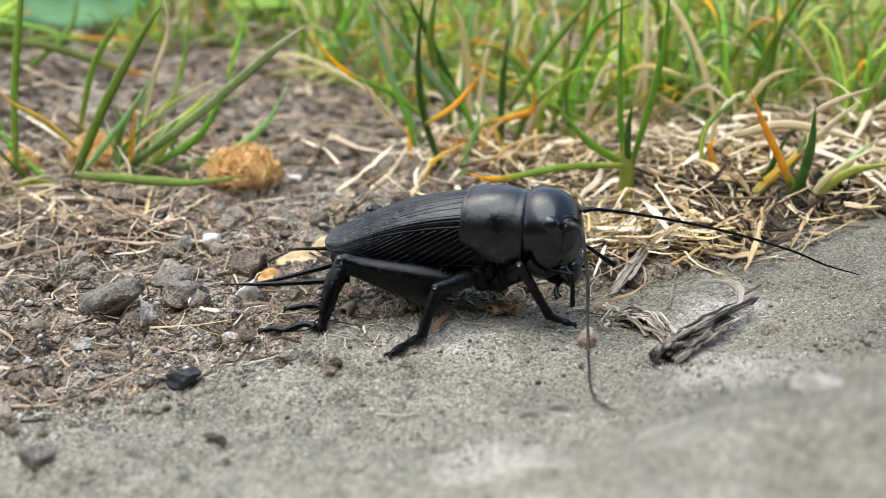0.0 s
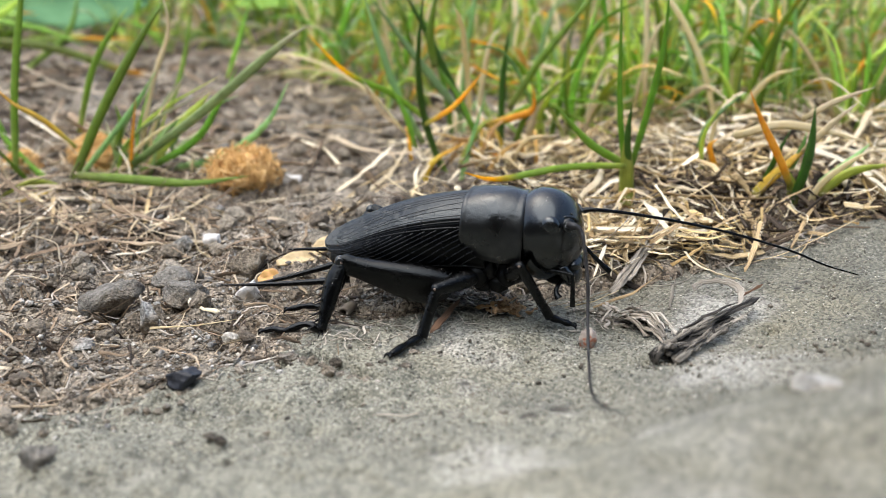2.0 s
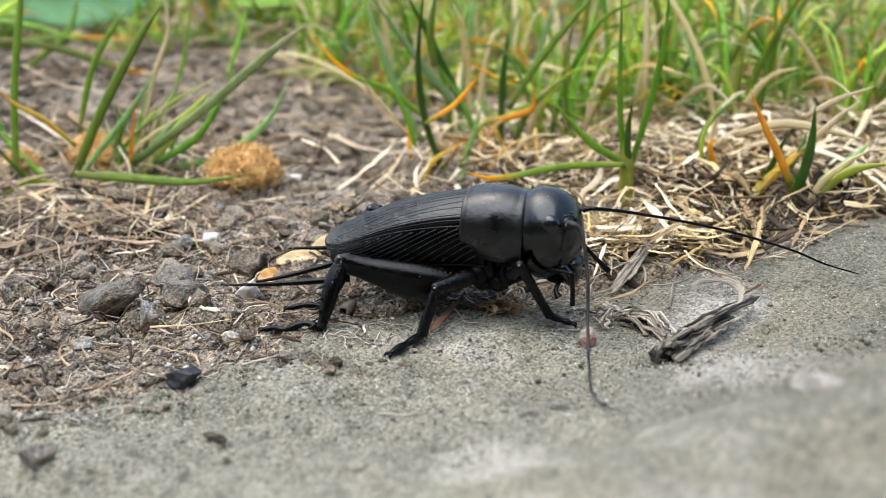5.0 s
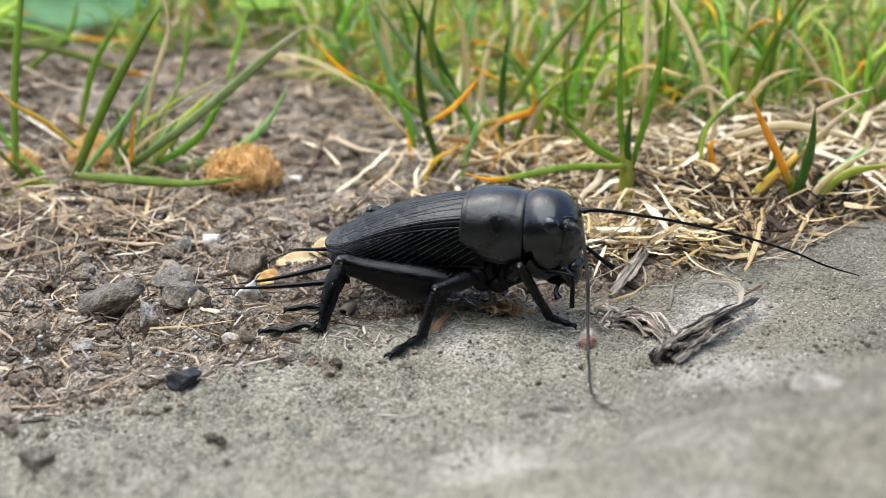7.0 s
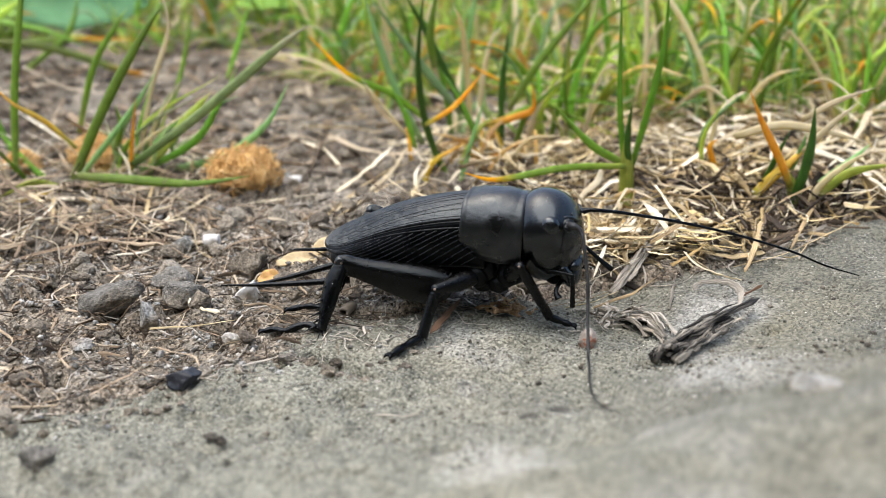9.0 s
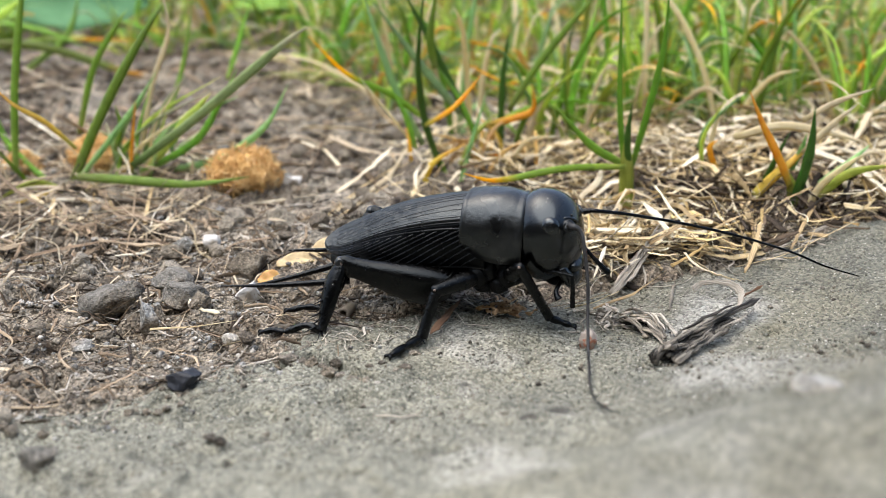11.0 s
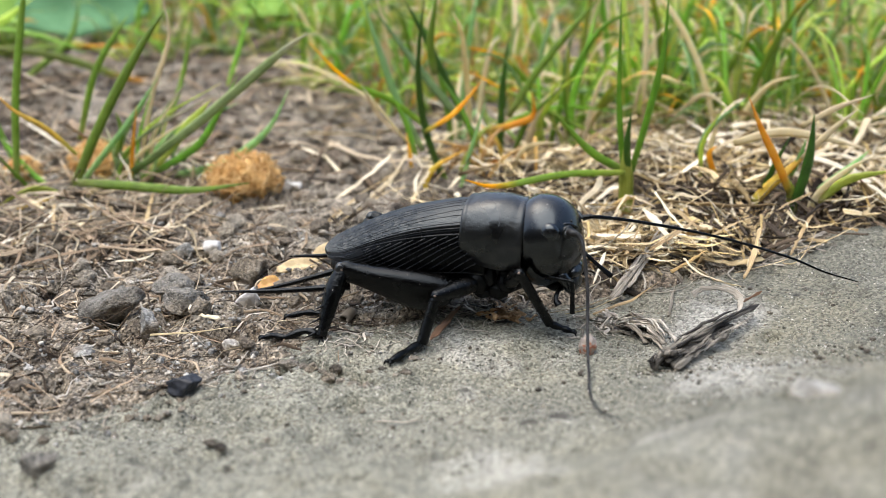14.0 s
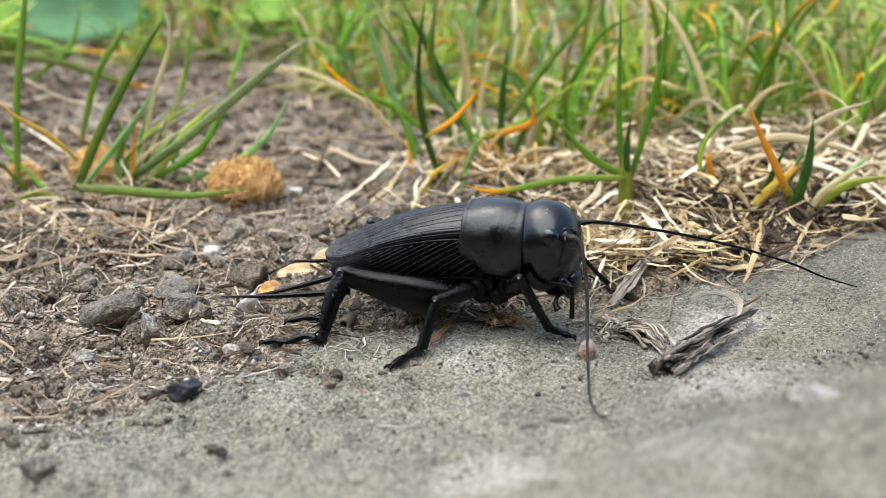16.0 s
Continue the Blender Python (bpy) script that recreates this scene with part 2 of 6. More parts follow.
SEED = grained("seed_skin", ((0.3, (0.22, 0.185, 0.155)), (0.52, (0.36, 0.31, 0.265)), (0.58, (0.33, 0.13, 0.075))), 300, 0.5, 0.3, 3000)
TEAL = grained("broad_leaf", ((0.2, (0.07, 0.17, 0.075)), (0.6, (0.12, 0.26, 0.125)), (0.9, (0.17, 0.32, 0.175))), 60, 0.8, 0.3, 600, spec=0.15)
LEAF = grained("green_leaf", ((0.2, (0.14, 0.27, 0.05)), (0.6, (0.22, 0.37, 0.07)), (0.9, (0.30, 0.44, 0.10))), 60, 0.8, 0.3, 600, spec=0.15)
GREEN = leafy("green_blade", (0.32, 0.40, 0.13), (0.235, 0.41, 0.075), (0.25, 0.40, 0.085))
DEEP = leafy("deep_green_blade", (0.14, 0.22, 0.05), (0.16, 0.31, 0.05), (0.14, 0.28, 0.05))
BLUE = leafy("blue_green_blade", (0.28, 0.36, 0.16), (0.25, 0.41, 0.17), (0.27, 0.43, 0.19))
LIME = leafy("lime_blade", (0.50, 0.50, 0.20), (0.45, 0.55, 0.13), (0.56, 0.57, 0.20))
GOLD_TIP = leafy("gold_tipped_blade", (0.30, 0.36, 0.08), (0.20, 0.31, 0.05), (0.72, 0.42, 0.05), 0.55)
YELLOW = leafy("yellow_blade", (0.40, 0.42, 0.12), (0.62, 0.46, 0.10), (0.70, 0.45, 0.12), 0.6, hues=(0.49, 0.505), values=(1.0, 1.3))
ORANGE = leafy("orange_blade", (0.30, 0.33, 0.07), (0.84, 0.49, 0.09), (0.82, 0.47, 0.10), 0.7, hues=(0.49, 0.505), values=(1.0, 1.3))
PALE = leafy("pale_dry_blade", (0.60, 0.52, 0.28), (0.80, 0.71, 0.46), (0.88, 0.80, 0.58), 0.7, hues=(0.49, 0.505), values=(0.85, 1.2))
TAN = leafy("tan_dry_blade", (0.42, 0.27, 0.10), (0.66, 0.45, 0.19), (0.80, 0.64, 0.38), 0.7, hues=(0.49, 0.51), values=(0.8, 1.3))
NIGHT = leafy("dark_green_blade", (0.10, 0.17, 0.04), (0.075, 0.17, 0.035), (0.08, 0.16, 0.04), hues=(0.485, 0.505), values=(0.9, 1.2))
FADED = leafy("faded_green_blade", (0.16, 0.26, 0.08), (0.31, 0.40, 0.19), (0.50, 0.50, 0.34), 0.6, 0.6)


def chitin(name, colour, rough, bump=0.15, scale=2500, coat=0.0, spec=0.3, dust_glint=0.0, pits=0.0, film=0.0):
    """Insect shell: dark base, worn gloss, fine relief, punctures (pits), pale dots for dusty grains and painted
    glints, and a thin dusty film in patches.
    """
    m, n, l, b = shader(name)
    tc = n.new("ShaderNodeTexCoord")
    no, wide, patch = n.new("ShaderNodeTexNoise"), n.new("ShaderNodeTexNoise"), n.new("ShaderNodeTexNoise")
    no.inputs["Scale"].default_value, no.inputs["Detail"].default_value = scale, 5
    wide.inputs["Scale"].default_value, wide.inputs["Detail"].default_value = 480, 8
    patch.inputs["Scale"].default_value, patch.inputs["Detail"].default_value = 900, 9
    for tex in (no, wide, patch):
        l.new(tc.outputs["Object"], tex.inputs["Vector"])
    rg = n.new("ShaderNodeMapRange")
    rg.inputs[1].default_value, rg.inputs[2].default_value = 0.32, 0.72
    rg.inputs[3].default_value, rg.inputs[4].default_value = rough * 0.65, min(1, rough * 1.7)
    l.new(wide.outputs[0], rg.inputs[0])
    l.new(rg.outputs[0], b.inputs["Roughness"])
    ramp = n.new("ShaderNodeValToRGB")
    e = ramp.color_ramp.elements
    e[0].position, e[0].color = 0.35, (*[c * 0.6 for c in colour], 1)
    e[1].position, e[1].color = 0.7, (*[c * 1.6 for c in colour], 1)
    l.new(wide.outputs[0], ramp.inputs[0])
    base = ramp.outputs[0]
    if film:
        fr, fm = n.new("ShaderNodeMapRange"), n.new("ShaderNodeMix")
        fr.inputs[1].default_value, fr.inputs[2].default_value, fr.inputs[4].default_value = 0.52, 0.72, film
        fm.data_type = "RGBA"
        fm.inputs[7].default_value = (0.10, 0.092, 0.08, 1)
        l.new(patch.outputs[0], fr.inputs[0])
        l.new(fr.outputs[0], fm.inputs[0])
        l.new(base, fm.inputs[6])
        base = fm.outputs[2]
    # Pale dots: clinging grains, and tiny glints put into the colour.
    if dust_glint:
        vo, lt, mx, own, few, both = (n.new(k) for k in ("ShaderNodeTexVoronoi", "ShaderNodeMath", "ShaderNodeMix", "ShaderNodeSeparateColor", "ShaderNodeMath", "ShaderNodeMath"))
        vo.inputs["Scale"].default_value = 2600
        lt.operation, few.operation, few.inputs[1].default_value, both.operation = "LESS_THAN", "MULTIPLY", dust_glint * 2.2, "SUBTRACT"
        mx.data_type = "RGBA"
        mx.inputs[7].default_value = (0.22, 0.205, 0.18, 1)
        l.new(tc.outputs["Object"], vo.inputs["Vector"])
        l.new(vo.outputs["Color"], own.inputs[0])
        l.new(own.outputs[0], few.inputs[0])
        l.new(few.outputs[0], both.inputs[0])
        both.inputs[1].default_value = dust_glint * 1.7
        l.new(vo.outputs["Distance"], lt.inputs[0])
        l.new(both.outputs[0], lt.inputs[1])
        l.new(lt.outputs[0], mx.inputs[0])
        l.new(base, mx.inputs[6])
        base = mx.outputs[2]
    l.new(base, b.inputs["Base Color"])
    bp = n.new("ShaderNodeBump")
    bp.inputs["Strength"].default_value, bp.inputs["Distance"].default_value = bump, 0.0001
    l.new(no.outputs[0], bp.inputs["Height"])
    normal = bp.outputs[0]
    if pits:
        pv, pr, pb = n.new("ShaderNodeTexVoronoi"), n.new("ShaderNodeMapRange"), n.new("ShaderNodeBump")
        pv.inputs["Scale"].default_value = 4200
        pr.inputs[2].default_value = 0.35
        pb.inputs["Strength"].default_value, pb.inputs["Distance"].default_value = pits, 0.00008
        l.new(tc.outputs["Object"], pv.inputs["Vector"])
        l.new(pv.outputs["Distance"], pr.inputs[0])
        l.new(pr.outputs[0], pb.inputs["Height"])
        l.new(normal, pb.inputs["Normal"])
        normal = pb.outputs[0]
    l.new(normal, b.inputs["Normal"])
    b.inputs["Specular IOR Level"].default_value = spec
    # Bluish tint in the gloss imitates a reflected blue sky.
    b.inputs["Specular Tint"].default_value = (0.88, 0.96, 1.0, 1)
    b.inputs["Coat Weight"].default_value = coat
    b.inputs["Coat Roughness"].default_value = 0.12
    return m


BLACK = chitin("glossy_black_shell", (0.0005, 0.0005, 0.0006), 0.2, 0.06, spec=0.62, dust_glint=0.28, film=0.015)
SIDE = chitin("black_side_field", (0.0006, 0.0006, 0.0007), 0.3, 0.1, 5000, spec=0.10)
VEIN = chitin("raised_vein", (0.010, 0.010, 0.0105), 0.26, 0.1, 5000)
SATIN = chitin("satin_black_shell", (0.0012, 0.0010, 0.0008), 0.29, 0.35, 2600, spec=0.6, dust_glint=0.28, pits=0.15, film=0.10)
LEG = chitin("black_leg_shell", (0.0007, 0.0007, 0.0007), 0.2, 0.5, 5200, spec=0.22, dust_glint=0.28, pits=0.15, film=0.05)
BELLY = chitin("matt_black_belly", (0.0008, 0.0007, 0.0007), 0.38, 0.6, 2200, spec=0.14, pits=0.4, film=0.05)
EYE_SHELL = chitin("eye_facets", (0.0005, 0.0005, 0.0005), 0.2, 0.05, 9000, spec=0.75)
HORN = chitin("grey_feeler", (0.022, 0.020, 0.019), 0.42, 0.3, 5000)
JOINT = chitin("pale_joint_skin", (0.22, 0.16, 0.13), 0.5, 0.3, 2500)
SEAM = chitin("red_brown_seam", (0.012, 0.006, 0.004), 0.5, 0.5, 3000, spec=0.25)


def wing_material():
    """Black wing leather: cells that overlap like scales towards the tip, smoother by the saddle."""
    m, n, l, b = shader("black_wing_leather")
    tc, mp, sep = n.new("ShaderNodeTexCoord"), n.new("ShaderNodeMapping"), n.new("ShaderNodeSeparateXYZ")
    warp, mixed = n.new("ShaderNodeTexNoise"), n.new("ShaderNodeVectorMath")
    warp.inputs["Scale"].default_value, warp.inputs["Detail"].default_value = 900, 2
    mixed.operation, mixed.inputs[1].default_value = "MULTIPLY_ADD", (0.0004, 0.0004, 0.0004)
    l.new(tc.outputs["Object"], warp.inputs["Vector"])
    l.new(warp.outputs["Color"], mixed.inputs[0])
    l.new(tc.outputs["Object"], mixed.inputs[2])
    mp.inputs["Rotation"].default_value = (0, radians(-14), 0)
    mp.inputs["Scale"].default_value = (0.62, 1, 1.15)
    l.new(mixed.outputs[0], mp.inputs[0])
    vo, edge = n.new("ShaderNodeTexVoronoi"), n.new("ShaderNodeTexVoronoi")
    edge.feature = "DISTANCE_TO_EDGE"
    for tex in (vo, edge):
        tex.inputs["Scale"].default_value, tex.inputs["Randomness"].default_value = 2300, 0.85
        l.new(mp.outputs[0], tex.inputs["Vector"])
    off, tilt = n.new("ShaderNodeVectorMath"), n.new("ShaderNodeVectorMath")
    off.operation, tilt.operation = "SUBTRACT", "DOT_PRODUCT"
    tilt.inputs[1].default_value = (-0.7, 0.25, -0.9)
    l.new(mp.outputs[0], off.inputs[0])
    l.new(vo.outputs["Position"], off.inputs[1])
    l.new(off.outputs[0], tilt.inputs[0])
    rg = n.new("ShaderNodeMapRange")
    rg.inputs[1].default_value, rg.inputs[2].default_value, rg.inputs[3].default_value, rg.inputs[4].default_value = 0.0, 0.07, -0.000034, 0.0
    l.new(edge.outputs["Distance"], rg.inputs[0])
    add, fade, much = n.new("ShaderNodeMath"), n.new("ShaderNodeMapRange"), n.new("ShaderNodeMath")
    l.new(tilt.outputs["Value"], add.inputs[0])
    l.new(rg.outputs[0], add.inputs[1])
    l.new(tc.outputs["Object"], sep.inputs[0])
    fade.inputs[1].default_value, fade.inputs[2].default_value, fade.inputs[3].default_value, fade.inputs[4].default_value = -0.006, 0.001, 1.0, 0.22
    l.new(sep.outputs[0], fade.inputs[0])
    much.operation = "MULTIPLY"
    l.new(add.outputs[0], much.inputs[0])
    l.new(fade.outputs[0], much.inputs[1])
    bp = n.new("ShaderNodeBump")
    bp.inputs["Strength"].default_value, bp.inputs["Distance"].default_value = 1.0, 1.0
    l.new(much.outputs[0], bp.inputs["Height"])
    no = n.new("ShaderNodeTexNoise")
    no.inputs["Scale"].default_value, no.inputs["Detail"].default_value = 6000, 3
    l.new(tc.outputs["Object"], no.inputs["Vector"])
    b2 = n.new("ShaderNodeBump")
    b2.inputs["Strength"].default_value, b2.inputs["Distance"].default_value = 0.35, 0.00005
    l.new(no.outputs[0], b2.inputs["Height"])
    l.new(bp.outputs[0], b2.inputs["Normal"])
    l.new(b2.outputs[0], b.inputs["Normal"])
    b.inputs["Base Color"].default_value = (0.0016, 0.0019, 0.0022, 1)
    b.inputs["Roughness"].default_value = 0.42
    b.inputs["Specular IOR Level"].default_value = 0.62
    # Sheen bluer than the sky gives, put into the gloss colour.
    b.inputs["Specular Tint"].default_value = (0.84, 0.95, 1.0, 1)
    return m


WING = wing_material()


# ---- building helpers ----
def obj(name, bm, material, parent=None, smooth=True):
    me = bpy.data.meshes.new(name)
    bm.to_mesh(me)
    bm.free()
    me.materials.append(material)
    if smooth:
        me.polygons.foreach_set("use_smooth", [True] * len(me.polygons))
    ob = new(name, me)
    ob.parent = parent
    return ob


def part(name, bm, material, parent, label=""):
    return tagged(obj(name, bm, material, parent), label)


def thing(name, at, label, category, group="", turn=0.0, kind=""):
    """An Empty at a thing's base; at in mm."""
    ob = new(name)
    ob.empty_display_size = 0.001
    ob.matrix_basis = pose(at[0] * MM, at[1] * MM, at[2] * MM, 0, 0, turn)
    return tagged(ob, label, category, group, kind)


def smooth_line(points, steps):
    """A Catmull-Rom line through points (tuples of any length), steps to a stretch."""
    p = np.array(points, float)
    p = np.vstack([2 * p[0] - p[1], p, 2 * p[-1] - p[-2]])
    t = (np.arange(steps) / steps)[:, None]
    out = []
    for i in range(1, len(p) - 2):
        out.append(0.5 * (2 * p[i] + (p[i + 1] - p[i - 1]) * t + (2 * p[i - 1] - 5 * p[i] + 4 * p[i + 1] - p[i + 2]) * t * t
                          + (3 * p[i] - p[i - 1] - 3 * p[i + 1] + p[i + 2]) * t ** 3))
    out.append(p[-2][None])
    return np.vstack(out)


def sweep(line, wide, thick, seg=8, up=(0, 0, 1), keel=0.0, base=0, uvs=None):
    """Rings along a line in mm: verts, faces. wide and thick are half sizes, one a point; keel lifts both edges to a V."""
    line = np.asarray(line, float)
    tan = np.gradient(line, axis=0)
    tan /= np.linalg.norm(tan, axis=1)[:, None] + 1e-9
    upv = np.array(up, float)
    a = np.arange(seg) * 2 * math.pi / seg
    n = len(line)
    side = np.cross(tan[0], upv)
    if math.sqrt(side @ side) < 0.15:
        side = np.cross(tan[0], (1, 0, 0))
    sides = np.empty((n, 3))
    for i in range(n):
        side = side - tan[i] * (side @ tan[i])
        side = side / (math.sqrt(side @ side) + 1e-9)
        sides[i] = side
    nors = np.cross(sides, tan)
    wide, thick = np.asarray(wide, float)[:, None], np.asarray(thick, float)[:, None]
    across, high = wide * np.cos(a), thick * np.sin(a) + keel * np.abs(np.cos(a)) * wide
    verts = ((line[:, None, :] + sides[:, None, :] * across[:, :, None] + nors[:, None, :] * high[:, :, None]) * MM).reshape(-1, 3).tolist()
    i = base + np.arange(n * seg).reshape(n, seg)
    j = np.roll(i, -1, 1)
    faces = np.stack([i[:-1], j[:-1], j[1:], i[1:]], -1).reshape(-1, 4).tolist()
    faces.append(i[0][::-1].tolist())
    faces.append(i[-1].tolist())
    return verts, faces


def pushed(bm, verts, faces):
    vs = [bm.verts.new(v) for v in verts]
    for f in faces:
        bm.faces.new([vs[i] for i in f])


def tube(points, steps=6, seg=10, bm=None, flat=1.0, up=(0, 0, 1)):
    """A round limb through (x, y, z, radius) in mm, its thickness flat times its width."""
    bm = bm or bmesh.new()
    l = smooth_line(points, steps)
    r = np.maximum(l[:, 3], 0.004)
    v, f = sweep(l[:, :3], r, r * flat, seg, up)
    pushed(bm, v, f)
    return bm


def strips(name, blades, material, parent=None):
    """Grass blades in one mesh, with UVs: each one (points, width, thick, keel, twist_up)."""
    verts, faces, uv = [], [], []
    for pts, width, thick, keel, up in blades:
        l = smooth_line(pts, 6 if len(pts) > 3 else 8)
        t = np.linspace(0, 1, len(l))
        shape = np.clip(0.8 + 1.0 * t, 0, 1) * np.clip((1.0 - t) * 2.0, 0.03, 1) ** 0.8
        seg = 6
        b = len(verts)
        v, f = sweep(l, shape * width / 2, np.clip(shape, 0.2, 1) * thick / 2, seg, up, keel, b)
        verts += v
        faces += f
        k = np.array([i for face in f for i in face]) - b
        uv.append(np.stack([(k % seg) / seg, (k // seg) / (len(l) - 1)], -1))
    me = bpy.data.meshes.new(name)
    me.from_pydata(verts, [], faces)
    lay = me.uv_layers.new(name="UVMap")
    lay.data.foreach_set("uv", np.vstack(uv).astype("f").ravel())
    me.polygons.foreach_set("use_smooth", [True] * len(me.polygons))
    me.materials.append(material)
    ob = new(name, me)
    ob.parent = parent
    return ob


# ---- relief of the ground ----
def lattice(seed):
    return np.random.RandomState(seed).rand(256, 256)


LAT = [lattice(s) for s in range(8)]


def wavy(x, y, size, seed=0):
    """Smooth noise from -1 to 1 with waves of that size, in mm."""
    u, v = np.asarray(x) / size, np.asarray(y) / size
    iu, iv = np.floor(u).astype(int), np.floor(v).astype(int)
    fu, fv = u - iu, v - iv
    fu, fv = fu * fu * (3 - 2 * fu), fv * fv * (3 - 2 * fv)
    g = LAT[seed % 8]
    at = lambda i, j: g[(iu + i) % 256, (iv + j) % 256]
    return 2 * ((at(0, 0) * (1 - fu) + at(1, 0) * fu) * (1 - fv) + (at(0, 1) * (1 - fu) + at(1, 1) * fu) * fv) - 1


def rise(v, a, b):
    t = np.clip((np.asarray(v, float) - a) / (b - a), 0, 1)
    return t * t * (3 - 2 * t)


def soil_base(x, y):
    return (-0.35 + 0.05 * np.clip(np.asarray(y) - 2, 0, 400) + 2.2 * rise(x, 5, 40) * rise(y, 6, 22) + 0.9 * wavy(x, y, 23, 1) * rise(y, -2, 15)
            + 0.35 * wavy(x, y, 8, 2))


EDGE_X = (-90, -32, -22, -14.5, -9, 0, 15, 27, 48, 90)
EDGE_Y = (-23, -15, -11, -5.2, -0.9, 2.4, 8.2, 9.5, 16.5, 25)


def slab_base(x, y):
    x, y = np.asarray(x, float), np.asarray(y, float)
    top = (3.2 * rise(x, 14, 52) + 10.0 * rise(-y, 3, 38) * rise(x, -8, 36) + 4.0 * rise(-y, 14, 38) * (0.25 + 0.75 * rise(x, -35, 0))
           + 0.45 * wavy(x, y, 14, 3) + 0.28 * wavy(x, y, 6, 4) + 0.8 * wavy(x, y, 8, 6) * rise(-y, 12, 24))
    return top - 0.8 * rise(-x, 8, 26)


def slab_edge(x, y):
    """How far a place lies inside the slab's edge, in mm."""
    return np.interp(x, EDGE_X, EDGE_Y) + 1.3 * wavy(x, y, 7, 5) + 0.6 * wavy(x, y, 2.6, 6) - y


def floor_at(x, y):
    """The ground's height in mm without its crumbs."""
    s = slab_edge(x, y)
    return np.maximum(soil_base(x, y), np.where(s > -3, slab_base(x, y) - 2.6 * rise(-s, -0.8, 3.0), -9))


# ---- ground: one sheet of soil to the horizon, and a stone slab lying in it ----
def spread(lo, hi, step, far):
    """Even steps from lo to hi, and growing ones out to far on both sides."""
    mid = np.arange(lo, hi + step / 2, step)
    out, d = [], step
    while not out or out[-1] < far:
        d *= 1.35
        out.append((out[-1] if out else 0) + d)
    out = np.array(out)
    return np.concatenate([lo - out[::-1], mid, hi + out])


def sheet(name, xs, ys, height, material):
    gx, gy = np.meshgrid(xs, ys)
    z = height(gx, gy)
    nx, ny = len(xs), len(ys)
    co = np.stack([gx, gy, z], -1).reshape(-1, 3) * MM
    i = np.arange(nx * ny).reshape(ny, nx)
    quads = np.stack([i[:-1, :-1], i[:-1, 1:], i[1:, 1:], i[1:, :-1]], -1).reshape(-1, 4)
    me = bpy.data.meshes.new(name)
    me.from_pydata(co.tolist(), [], quads.tolist())
    me.polygons.foreach_set("use_smooth", [True] * len(me.polygons))
    me.materials.append(material)
    return new(name, me)


rng = np.random.RandomState(5)
CLODS = [(rng.uniform(-85, 50), rng.uniform(-22, 92), rng.uniform(0.35, 1.0) ** 3 * 3.4) for _ in range(3400)]


BARE = ((-30.9, 0.3), (-26.2, -2.8), (-25.0, 1.8), (-20.3, -13.8), (-18.7, 3.2), (-27.5, 14.1))


def soil_height(x, y):
    z = soil_base(x, y)
    for s, a, seed in ((3.4, 0.5, 3), (1.7, 0.36, 4), (0.85, 0.2, 5)):
        z = z + a * wavy(x, y, s, seed)
    z = z - 1.5 * rise(wavy(x, y, 3.1, 6) + 0.5 * wavy(x, y, 1.2, 1), 0.38, 0.75) - 0.5 * rise(wavy(x, y, 1.1, 7), 0.45, 0.8)
    lump = np.zeros_like(z)
    xs, ys = x[0], y[:, 0]
    for cx, cy, r in CLODS:
        if math.hypot(cx + 12, cy + 1) < 7 or (r > 1.1 and cy < 1) or (math.hypot(cx + 13, cy + 2) < 9 and r > 0.5) or min(math.hypot(cx - a, cy - b) for a, b in BARE) < 3.2 + r:
            continue
        i0, i1 = np.searchsorted(xs, (cx - r, cx + r))
        j0, j1 = np.searchsorted(ys, (cy - r, cy + r))
        if i1 <= i0 or j1 <= j0:
            continue
        px, py = x[j0:j1, i0:i1], y[j0:j1, i0:i1]
        d = np.hypot(px - cx, (py - cy) * 1.15) / r * (1 + 0.45 * wavy(px, py, r * 0.7, 6))
        lump[j0:j1, i0:i1] = np.maximum(lump[j0:j1, i0:i1], r * 0.4 * np.sqrt(np.clip(1 - d ** 2, 0, 1)))
    z = z + lump
    s = slab_edge(x, y)
    return z - 3.0 * rise(s, 1.5, 6)


CRACK = ((-15.7, -13.3, -11.3, -8.9, -7.2, -5.2), (-7.8, -9.4, -8.7, -10.4, -12.1, -13.1))
PITS = [(rng.uniform(-34, 44), rng.uniform(-30, 12), rng.uniform(0.3, 1.0) ** 2 * 1.5) for _ in range(420)]


